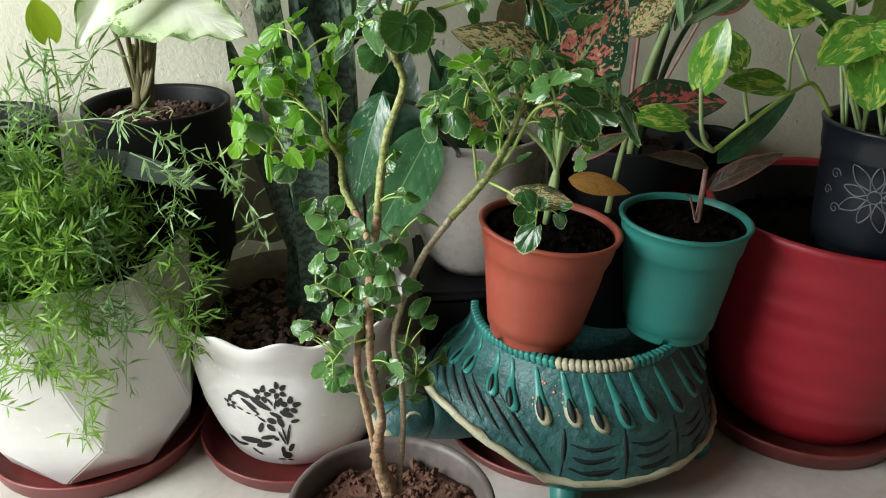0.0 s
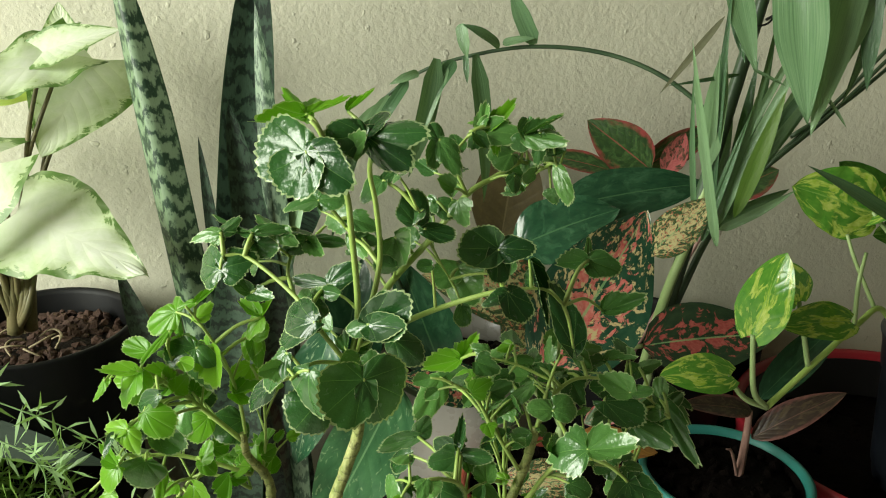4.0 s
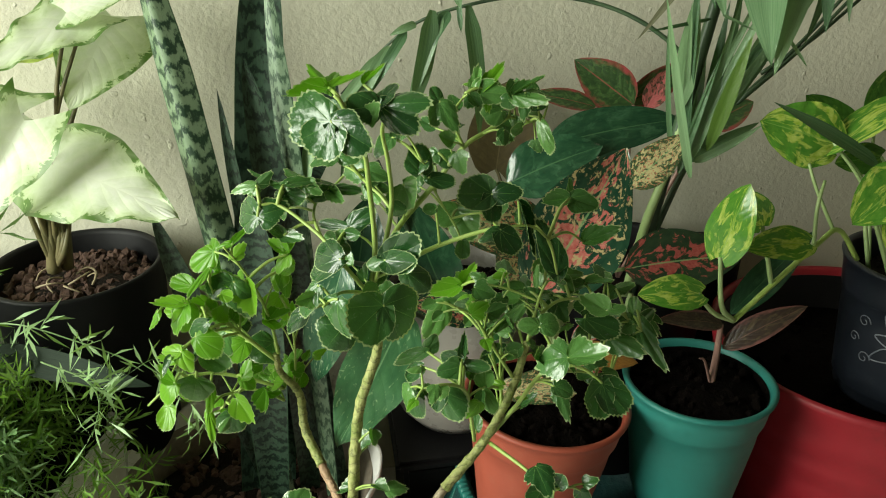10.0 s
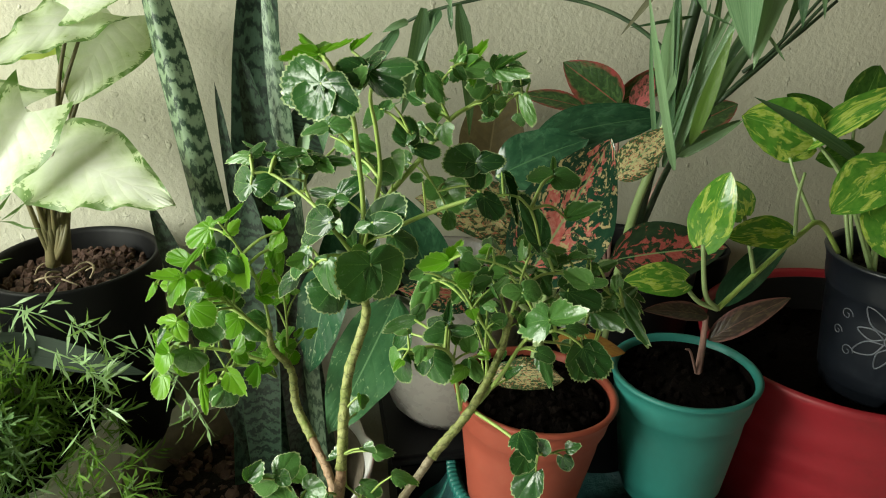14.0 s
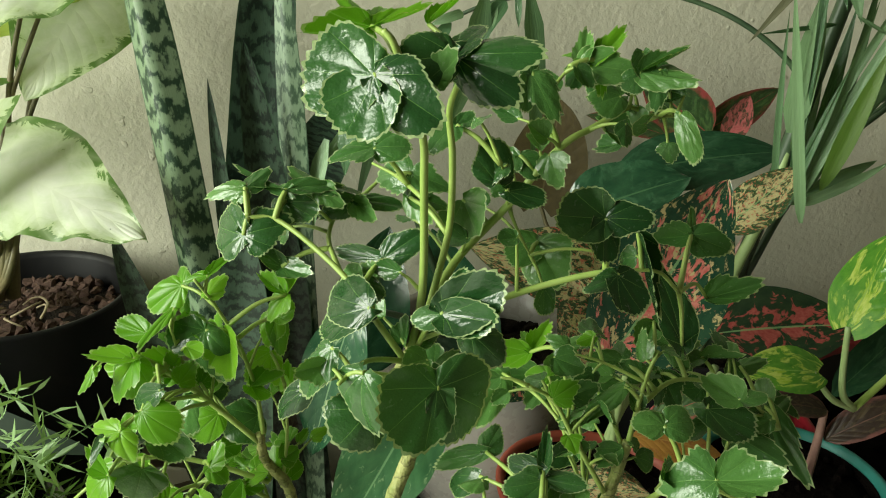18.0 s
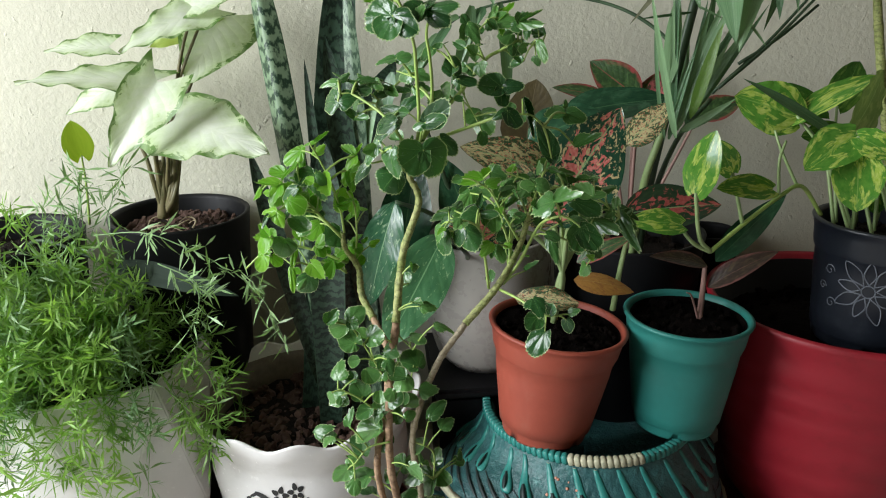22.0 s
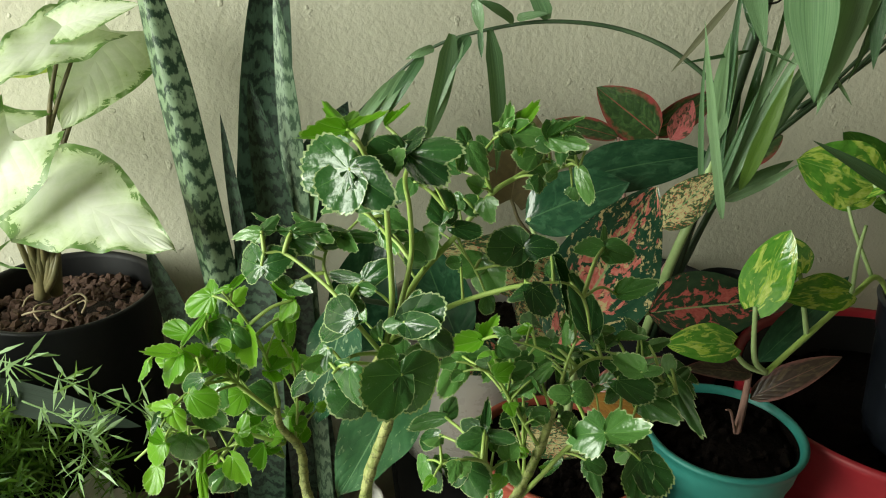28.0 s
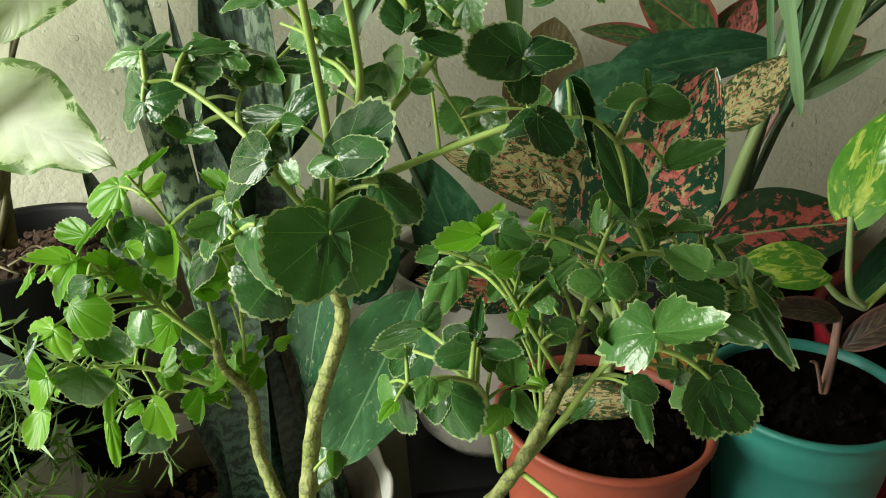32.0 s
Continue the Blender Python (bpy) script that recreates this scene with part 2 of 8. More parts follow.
def mat_caladium():
    n = Nodes("pale_arrow_leaf")
    u, v = uv(n)
    co = n.coords("UV")
    off = n.math("ABSOLUTE", n.math("SUBTRACT", u, 0.5))
    blot = n.noise(6.0, 7, 0.72, n.stretch(co, (1.0, 1.6, 1.0)), 0.8)
    edge = n.math("ADD", n.math("MULTIPLY", off, 1.25), n.math("MULTIPLY", blot, 0.9))
    col = n.ramp(edge, [(0.45, (0.74, 0.775, 0.67)), (0.8, (0.61, 0.69, 0.49)), (1.03, (0.47, 0.585, 0.3)), (1.2, (0.27, 0.4, 0.12)), (1.36, (0.12, 0.23, 0.05))])
    h = vein_height(n, u, v, 8.0, 0.6)
    col = n.mix(n.math("MULTIPLY", n.math("SUBTRACT", 1.0, h), 0.25), col, (0.7, 0.78, 0.52))
    return leaf_finish(n, col, rough=0.38, thin=0.35, thin_tint=(0.9, 1.0, 0.75), height=h, bump=0.4)


def mat_wall():
    n = Nodes("cream_stucco")
    co = n.coords()
    broad, fine = n.noise(1.6, 4, 0.6, co), n.noise(34, 6, 0.6, co)
    col = n.ramp(n.math("ADD", n.math("MULTIPLY", broad, 0.75), n.math("MULTIPLY", fine, 0.25)), [(0.3, (0.545, 0.532, 0.42)), (0.7, (0.635, 0.618, 0.495))])
    n.put(n.bsdf, "Base Color", col)
    n.bsdf.inputs["Roughness"].default_value = 0.75
    lump = n.noise(110, 3, 0.5, co)
    grit = n.noise(240, 4, 0.65, co)
    pimple = n.ramp(n.noise(75, 2, 0.4, co), [(0.7, (0, 0, 0)), (0.76, (1, 1, 1))])
    trowel = n.noise(12, 4, 0.6, co, 0.6)
    h = n.math("ADD", n.math("ADD", n.math("MULTIPLY", lump, 0.5), n.math("MULTIPLY", grit, 0.35)), n.math("ADD", n.math("MULTIPLY", pimple, 0.4), n.math("MULTIPLY", trowel, 0.5)))
    n.bump(h, 0.5, 0.005)
    return n.mat


def mat_bark(name, c1, c2, scar):
    """Bark with ring scars every centimetre or so up the stem."""
    n = Nodes(name)
    co = n.coords()
    z = n.add("SeparateXYZ", Vector=co).outputs[2]
    f = n.math("ADD", n.math("MULTIPLY", n.noise(70, 5, 0.65, co), 0.6), n.math("MULTIPLY", n.noise(400, 3, 0.6, co), 0.4))
    col = n.ramp(f, [(0.32, c1), (0.68, c2)])
    turn = n.math("FRACT", n.math("ADD", n.math("MULTIPLY", z, 150.0), n.math("MULTIPLY", n.noise(60, 4, 0.65, co), 4.0)))
    ring = n.ramp(turn, [(0.0, (1, 1, 1)), (0.12, (0.5, 0.5, 0.5)), (0.3, (0, 0, 0)), (1.0, (0, 0, 0))])
    col = n.mix(n.math("MULTIPLY", ring, 0.7), col, scar)
    n.put(n.bsdf, "Base Color", col)
    n.bsdf.inputs["Roughness"].default_value = 0.65
    n.bump(n.math("ADD", n.math("MULTIPLY", turn, 0.7), n.math("MULTIPLY", f, 0.6)), 0.7, 0.002)
    return n.mat


M = {}
M["wall"] = mat_wall()
M["paint"] = plain("brown_wall_paint", (0.12, 0.1, 0.075), (0.17, 0.14, 0.105), 2, 0.7, bump=0.1)
M["floor"] = plain("pale_floor_tile", (0.46, 0.43, 0.39), (0.62, 0.585, 0.54), 9, 0.32, 0.45, 0.05, 60, grime=((0.3, 0.26, 0.22), 0.35))
M["white_pot"] = plain("white_glazed_plastic", (0.7, 0.685, 0.665), (0.79, 0.775, 0.755), 9, 0.18, 0.32, 0.06, 40, grime=((0.45, 0.42, 0.38), 0.25))
# off-white greyed down: shade on the pot is put into the base colour
M["white_ceramic_shaded"] = plain("off_white_ceramic_shaded", (0.31, 0.295, 0.27), (0.38, 0.36, 0.33), 7, 0.22, 0.34, 0.05, 30, grime=((0.42, 0.38, 0.32), 0.3))
M["terracotta"] = plain("terracotta_plastic", (0.27, 0.052, 0.03), (0.35, 0.074, 0.042), 14, 0.48, 0.65, 0.14, 160, grime=((0.3, 0.1, 0.06), 0.4))
M["teal"] = plain("teal_plastic", (0.02, 0.165, 0.142), (0.032, 0.225, 0.19), 12, 0.42, 0.6, 0.12, 160, grime=((0.02, 0.14, 0.12), 0.35))
M["red"] = plain("red_glazed_clay", (0.25, 0.01, 0.018), (0.33, 0.014, 0.026), 10, 0.42, 0.55, 0.12, 50, grime=((0.14, 0.008, 0.01), 0.4))
M["black"] = plain("black_plastic", (0.004, 0.004, 0.0045), (0.008, 0.008, 0.009), 16, 0.45, 0.6, 0.06, 90, spec=0.2, grime=((0.022, 0.02, 0.018), 0.3))
M["slate"] = plain("slate_blue_plastic", (0.008, 0.01, 0.015), (0.016, 0.02, 0.028), 14, 0.3, 0.42, 0.06, 90, grime=((0.05, 0.055, 0.065), 0.25))
M["silver"] = plain("silver_print", (0.1, 0.11, 0.13), (0.24, 0.26, 0.3), 40, 0.4)
M["maroon"] = plain("maroon_plastic", (0.15, 0.028, 0.026), (0.2, 0.042, 0.038), 14, 0.36, 0.5, 0.06, 90, grime=((0.22, 0.1, 0.09), 0.3))
M["brown_pot"] = plain("dull_brown_plastic", (0.08, 0.064, 0.059), (0.15, 0.126, 0.117), 14, 0.42, 0.6, 0.1, 80, grime=((0.24, 0.21, 0.19), 0.6))
M["ink"] = plain("black_print", (0.012, 0.012, 0.012), (0.02, 0.02, 0.02), 40, 0.5)
M["soil"] = plain("dark_soil", (0.004, 0.003, 0.002), (0.014, 0.009, 0.006), 45, 0.9, spec=0.15, bump=1.0, bscale=140, dist=0.006)
# near-black soil: the shade inside the pots is put into its colour
M["soil_shaded"] = plain("shaded_black_soil", (0.0015, 0.001, 0.001), (0.006, 0.004, 0.003), 45, 0.95, bump=1.0, bscale=140, dist=0.006, spec=0.05)
M["soil_red"] = plain("red_brown_soil", (0.07, 0.028, 0.018), (0.17, 0.078, 0.052), 45, 0.9, bump=1.0, bscale=140, dist=0.006)
M["chips"] = plain("brown_soil_lumps", (0.034, 0.017, 0.012), (0.11, 0.058, 0.041), 40, 0.9, bump=0.6, bscale=200, dist=0.003)
# soil stains, darkened further by painted-in shade from the plants
M["stain_shaded"] = plain("soil_stained_shaded_plastic", (0.09, 0.07, 0.05), (0.26, 0.22, 0.17), 14, 0.6, 0.75, 0.2, 80, grime=((0.05, 0.035, 0.025), 0.6))
M["bark"] = mat_bark("aralia_bark", (0.24, 0.14, 0.075), (0.46, 0.31, 0.19), (0.1, 0.055, 0.03))
M["bark_pale"] = mat_bark("pale_aralia_bark", (0.26, 0.2, 0.12), (0.46, 0.4, 0.28), (0.12, 0.1, 0.05))
M["bark_green"] = mat_bark("green_aralia_stem", (0.14, 0.2, 0.03), (0.42, 0.42, 0.17), (0.05, 0.05, 0.015))
M["stalk"] = plain("green_stalk", (0.24, 0.37, 0.07), (0.36, 0.48, 0.13), 60, 0.45, bump=0.1)
M["stalk_pale"] = plain("pale_green_stalk", (0.22, 0.32, 0.12), (0.32, 0.42, 0.18), 50, 0.45, bump=0.1)
M["stalk_dark"] = plain("dark_green_stalk", (0.025, 0.05, 0.025), (0.05, 0.09, 0.04), 50, 0.45, bump=0.1)
M["stalk_tan"] = plain("tan_sheath", (0.3, 0.24, 0.15), (0.42, 0.34, 0.22), 50, 0.6, bump=0.2)
M["stalk_mauve"] = plain("mauve_stalk", (0.22, 0.12, 0.1), (0.34, 0.2, 0.16), 50, 0.5, bump=0.2)
M["aralia"] = mat_aralia()
M["mid"] = mat_aralia("aralia_mid_leaf", ((0.03, 0.093, 0.024), (0.062, 0.165, 0.04), (0.128, 0.285, 0.066)))
M["young"] = mat_young()
M["snake"] = mat_snake("snake_plant_banded", (0.018, 0.045, 0.024), (0.185, 0.265, 0.16))
# darker copy of the banded leaf, with shade among the leaves painted in
M["snake_dark_shaded"] = mat_snake("snake_plant_dark_shaded", (0.006, 0.017, 0.01), (0.036, 0.07, 0.044))
M["snake_pale"] = mat_snake("snake_plant_pale", (0.04, 0.08, 0.045), (0.17, 0.25, 0.16))
M["caladium"] = mat_caladium()
M["agla_red"] = mat_blotch("red_blotched_leaf", ((0.012, 0.05, 0.028), (0.03, 0.085, 0.045)), ((0.5, 0.1, 0.09), (0.62, 0.24, 0.2)), 0.52, 0.55, (6.0, 9.0), 0.2, centre=0.8, second=(0.52, 0.43, 0.22))
M["agla_cream"] = mat_blotch("cream_blotched_leaf", ((0.02, 0.06, 0.022), (0.045, 0.1, 0.035)), ((0.46, 0.42, 0.2), (0.56, 0.5, 0.28)), 0.47, 0.52, (11.0, 15.0), 0.28, second=(0.5, 0.16, 0.1), centre=0.5)
M["agla_dark"] = mat_blotch("dark_red_leaf", ((0.014, 0.035, 0.018), (0.03, 0.06, 0.026)), ((0.34, 0.06, 0.06), (0.46, 0.12, 0.1)), 0.5, 0.54, (6.0, 9.0), 0.26, centre=0.7)
M["agla_green"] = mat_blotch("deep_green_leaf", ((0.011, 0.042, 0.02), (0.022, 0.07, 0.032)), ((0.03, 0.09, 0.045), (0.05, 0.12, 0.06)), 0.5, 0.7, (4.0, 7.0), 0.17, rib=(0.06, 0.14, 0.06), wet=2.5)
M["agla_rim"] = mat_blotch("red_edged_leaf", ((0.02, 0.05, 0.018), (0.05, 0.1, 0.03)), ((0.05, 0.12, 0.04), (0.09, 0.15, 0.05)), 0.5, 0.6, (6.0, 9.0), 0.35, rib=(0.4, 0.08, 0.08), rim=(0.34, 0.05, 0.06), centre=0.0)
M["agla_pink"] = mat_blotch("pink_leaf", ((0.06, 0.05, 0.03), (0.1, 0.07, 0.04)), ((0.42, 0.09, 0.1), (0.5, 0.16, 0.15)), 0.42, 0.5, (4.0, 5.0), 0.35, rib=(0.5, 0.15, 0.15))
M["lime"] = mat_streak("lime_leaf", (0.3, 0.42, 0.03), (0.44, 0.56, 0.06), 0.3, 0.3, 6.0)
M["dark_leaf"] = mat_streak("long_dark_leaf", (0.006, 0.018, 0.008), (0.014, 0.034, 0.015), 0.75, 0.06, 12.0)
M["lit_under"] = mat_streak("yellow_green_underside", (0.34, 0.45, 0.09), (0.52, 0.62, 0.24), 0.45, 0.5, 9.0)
M["stalk_olive"] = plain("olive_sheath", (0.07, 0.075, 0.03), (0.2, 0.16, 0.075), 40, 0.5, bump=0.2)
M["dieff"] = mat_blotch("mottled_green_leaf", ((0.02, 0.08, 0.038), (0.04, 0.12, 0.055)), ((0.2, 0.32, 0.18), (0.3, 0.42, 0.24)), 0.58, 0.68, (9.0, 12.0), 0.26, rib=(0.2, 0.35, 0.18))
M["dieff_light"] = mat_blotch("light_mottled_leaf", ((0.035, 0.12, 0.048), (0.065, 0.18, 0.07)), ((0.14, 0.26, 0.12), (0.26, 0.38, 0.2)), 0.6, 0.66, (13.0, 17.0), 0.33, rib=(0.2, 0.38, 0.18))
M["pothos"] = mat_blotch("marbled_yellow_green_leaf", ((0.07, 0.24, 0.03), (0.14, 0.34, 0.045)), ((0.32, 0.5, 0.05), (0.56, 0.65, 0.17)), 0.5, 0.57, (5.0, 3.2), 0.14, rib=(0.25, 0.45, 0.1), thin=0.25, wet=5.0)
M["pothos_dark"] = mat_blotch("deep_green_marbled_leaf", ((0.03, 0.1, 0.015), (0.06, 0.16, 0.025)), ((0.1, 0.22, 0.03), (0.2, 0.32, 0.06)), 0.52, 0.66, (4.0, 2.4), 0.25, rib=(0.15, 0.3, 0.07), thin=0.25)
M["pothos_under"] = mat_blotch("pale_leaf_underside", ((0.13, 0.2, 0.07), (0.18, 0.25, 0.1)), ((0.22, 0.28, 0.12), (0.27, 0.32, 0.15)), 0.48, 0.6, (6.0, 4.0), 0.55, rib=(0.3, 0.38, 0.2), thin=0.3)
M["brown_leaf"] = mat_blotch("bronze_leaf", ((0.03, 0.018, 0.014), (0.055, 0.035, 0.025)), ((0.07, 0.055, 0.03), (0.1, 0.07, 0.04)), 0.5, 0.6, (6.0, 9.0), 0.4, rib=(0.2, 0.1, 0.08), rim=(0.2, 0.075, 0.07))
M["olive_leaf"] = mat_blotch("dull_olive_leaf", ((0.085, 0.065, 0.026), (0.125, 0.095, 0.038)), ((0.09, 0.07, 0.028), (0.13, 0.1, 0.04)), 0.5, 0.6, (4.0, 5.0), 0.5, rib=(0.2, 0.16, 0.08))
M["yellow_leaf"] = mat_blotch("old_yellow_leaf", ((0.3, 0.15, 0.03), (0.4, 0.2, 0.045)), ((0.26, 0.11, 0.03), (0.3, 0.13, 0.035)), 0.52, 0.6, (6.0, 9.0), 0.45, rib=(0.4, 0.25, 0.08))
M["palm"] = mat_streak("palm_leaflet", (0.04, 0.105, 0.045), (0.21, 0.34, 0.175), 0.2, 0.2)
M["palm_lime"] = mat_streak("fresh_palm_leaflet", (0.08, 0.17, 0.02), (0.18, 0.3, 0.05), 0.3, 0.3)
M["palm_dry"] = mat_streak("drying_palm_leaflet", (0.09, 0.1, 0.05), (0.3, 0.25, 0.17), 0.6, 0.2)
M["fern"] = mat_streak("fern_needle", (0.12, 0.25, 0.045), (0.33, 0.52, 0.13), 0.4, 0.42, 3.0)
M["fern_pale"] = mat_streak("fern_needle_pale", (0.15, 0.27, 0.11), (0.32, 0.48, 0.22), 0.4, 0.25, 3.0)
M["turtle"] = plain("teal_painted_clay", (0.012, 0.05, 0.055), (0.05, 0.165, 0.16), 16, 0.3, 0.55, 0.85, 48, 0.006, grime=((0.09, 0.3, 0.27), 0.85))
M["turtle_light"] = plain("bright_teal_paint", (0.012, 0.15, 0.13), (0.05, 0.27, 0.23), 30, 0.4, bump=0.3, grime=((0.01, 0.07, 0.07), 0.7))
M["cream"] = plain("cream_paint", (0.36, 0.35, 0.23), (0.52, 0.5, 0.35), 50, 0.55, bump=0.3, grime=((0.06, 0.13, 0.1), 0.8))
M["groove"] = plain("dark_groove", (0.004, 0.012, 0.012), (0.008, 0.022, 0.02), 30, 0.6)
M["salmon"] = plain("salmon_paint", (0.5, 0.2, 0.13), (0.6, 0.3, 0.2), 30, 0.6)


# ---- building helpers ----
def part(name, bm, material, parent, label="", smooth=True, local=None):
    me = bpy.data.meshes.new(name)
    bm.to_mesh(me)
    bm.free()
    me.materials.append(material)
    if smooth:
        me.polygons.foreach_set("use_smooth", [True] * len(me.polygons))
    return hang(name, me, parent, label, local)


def hang(name, me, parent, label="", local=None):
    ob = new(name, me)
    ob.parent = parent
    if local is not None:
        ob.matrix_local = local
    if label:
        tagged(ob, label)
    return ob


def thing(name, label, category, group="", at=(0, 0, 0), kind=""):
    ob = new(name)
    ob.empty_display_size = 0.05
    ob.matrix_world = Matrix.Translation(at)
    return tagged(ob, label, category, group, kind)


def solid(name, bm, material, label, category="", kind="", smooth=False):
    me = bpy.data.meshes.new(name)
    bm.to_mesh(me)
    bm.free()
    me.materials.append(material)
    if smooth:
        me.polygons.foreach_set("use_smooth", [True] * len(me.polygons))
    return tagged(new(name, me), label, category, "", kind)


def box(x0, x1, y0, y1, z0, z1, bm=None, bevel=0.0):
    bm = bm or bmesh.new()
    made = bmesh.ops.create_cube(bm, size=1.0)["verts"]
    for v in made:
        v.co = Vector((x0 if v.co.x < 0 else x1, y0 if v.co.y < 0 else y1, z0 if v.co.z < 0 else z1))
    if bevel:
        edges = list({e for v in made for e in v.link_edges})
        bmesh.ops.bevel(bm, geom=edges, offset=bevel, segments=2, affect="EDGES")
    return bm


def lathe(profile, seg=72, shape=None):
    """A turned body from (radius, height) pairs; shape(angle, r, z) may reshape each point."""
    bm = bmesh.new()
    rings = []
    for r, z in profile:
        ring = []
        for i in range(seg):
            a = 2 * math.pi * i / seg
            p = (r * math.cos(a), r * math.sin(a), z)
            ring.append(bm.verts.new(shape(a, r, z) if shape else p))
        rings.append(ring)
    for low, high in zip(rings, rings[1:]):
        for i in range(seg):
            j = (i + 1) % seg
            bm.faces.new((low[i], low[j], high[j], high[i]))
    bm.faces.new(list(reversed(rings[0])))
    bm.faces.new(rings[-1])
    return bm


def smooth_path(points, steps=6):
    """Catmull-Rom through the points."""
    p = [Vector(q) for q in points]
    p = [2 * p[0] - p[1], *p, 2 * p[-1] - p[-2]]
    out = []
    for a, b, c, d in zip(p, p[1:], p[2:], p[3:]):
        for k in range(steps):
            t = k / steps
            out.append(0.5 * (2 * b + (c - a) * t + (2 * a - 5 * b + 4 * c - d) * t * t + (3 * b - a - 3 * c + d) * t ** 3))
    out.append(p[-2])
    return out


def tube(points, r0, r1, seg=8, steps=6, bm=None, wobble=0.0, knots=0):
    """A tapered stem along a smooth path, with optional rough rings."""
    bm = bm or bmesh.new()
    path = smooth_path(points, steps) if steps > 1 else [Vector(p) for p in points]
    side = None
    rings = []
    for i, p in enumerate(path):
        ahead = (path[min(i + 1, len(path) - 1)] - path[max(i - 1, 0)]).normalized()
        side = ahead.orthogonal().normalized() if side is None else (side - ahead * side.dot(ahead)).normalized()
        up = ahead.cross(side)
        t = i / (len(path) - 1)
        r = r0 + (r1 - r0) * t
        if knots:
            r *= 1 + 0.14 * (1 if i % knots == 0 else 0)
        ring = []
        for k in range(seg):
            a = 2 * math.pi * k / seg
            q = r * (1 + wobble * (random.random() - 0.5))
            ring.append(bm.verts.new(p + side * (q * math.cos(a)) + up * (q * math.sin(a))))
        rings.append(ring)
    for low, high in zip(rings, rings[1:]):
        for k in range(seg):
            j = (k + 1) % seg
            bm.faces.new((low[k], low[j], high[j], high[k]))
    bm.faces.new(list(reversed(rings[0])))
    bm.faces.new(rings[-1])
    return bm


def frame_of(base, tip, face=(0, 0, 1)):
    """A matrix whose y runs from base to tip and whose z leans to face."""
    y = (Vector(tip) - Vector(base)).normalized()
    f = Vector(face)
    z = (f - y * f.dot(y))
    z = z.normalized() if z.length > 1e-4 else y.orthogonal().normalized()
    x = y.cross(z)
    return Matrix.Translation(base) @ Matrix((x, y, z)).transposed().to_4x4()


def blade(length, width, outline, rows=14, cols=6, cup=0.0, curl=0.0, wave=0.0, waves=5, twist=0.0, lobe=0.0, halves=(1.0, 1.0), folds=(0.0, 0.0)):
    """A leaf from its stalk at the origin along +y, facing +z. outline(v): half width as a share of width at v in 0..1.
    cup lifts the edges, curl bends the tip down, wave ripples the edge, lobe lets the base reach back past the stalk,
    halves and folds make the two sides of the midrib unlike in width and lift."""
    bm = bmesh.new()
    layer = bm.loops.layers.uv.new("uv")
    grid = []
    for i in range(rows + 1):
        v = i / rows
        w = outline(v) * width
        row = []
        for j in range(cols + 1):
            u = 2 * j / cols - 1
            y = v * length - lobe * length * abs(u) ** 1.3 * max(0.0, 1 - v * 2.6)
            z = (cup + folds[u > 0]) * abs(u) * w + wave * width * abs(u) ** 2 * math.sin(v * waves * 6.283 + u * 1.5)
            a = curl * v
            yy = length * (math.sin(a) / curl if abs(curl) > 1e-3 else v) + (y - v * length)
            zz = -length * ((1 - math.cos(a)) / curl if abs(curl) > 1e-3 else 0.0)
            x = u * w * halves[u > 0]
            tw = twist * v
            row.append((bm.verts.new((x * math.cos(tw) - z * math.sin(tw), yy + z * math.sin(a), zz + z * math.cos(a) + x * math.sin(tw))), (j / cols, v)))
        grid.append(row)
    for a, b in zip(grid, grid[1:]):
        for j in range(cols):
            quad = (a[j], a[j + 1], b[j + 1], b[j])
            try:
                face = bm.faces.new([q[0] for q in quad])
            except ValueError:
                continue
            for loop, q in zip(face.loops, quad):
                loop[layer].uv = q[1]
    bmesh.ops.remove_doubles(bm, verts=bm.verts, dist=1e-5)
    return bm


def mesh_of(name, bm, material, smooth=True):
    me = bpy.data.meshes.new(name)
    bm.to_mesh(me)
    bm.free()
    me.materials.append(material)
    if smooth:
        me.polygons.foreach_set("use_smooth", [True] * len(me.polygons))
    return me


def lance(v):
    return 0.5 * (math.sin(math.pi * min(1.0, v ** 0.75 * 0.99 + 0.01))) ** 0.8


def heart(v):
    return 0.5 * (max(0.0, 1 - ((v - 0.3) / 0.7) ** 2) ** 0.75 if v > 0.3 else (0.35 + 0.65 * (v / 0.3) ** 0.6))


def arrow(v):
    return 0.5 * (max(0.0, 1 - (v - 0.22) / 0.78) ** 0.84 if v > 0.22 else (0.72 + 0.28 * v / 0.22))


def strap(v):
    return 0.5 * min(1.0, (v / 0.25 + 0.35)) * (max(0.0, 1 - ((v - 0.5) / 0.5) ** 1.4) if v > 0.5 else 1.0)


def ribbon(v):
    return 0.5 * min(1.0, 0.3 + v / 0.12) * (1.0 if v < 0.45 else max(0.0, 1 - ((v - 0.45) / 0.55) ** 1.6))


def spear(v):
    return 0.5 * (0.55 + 0.45 * min(1.0, v / 0.2)) * max(0.0, 1 - v) ** 0.7


def sword(v):
    return 0.5 * (0.62 + 0.38 * min(1.0, v / 0.45)) * (max(0.0, 1 - ((v - 0.72) / 0.28) ** 1.8) ** 0.8 if v > 0.72 else 1.0)


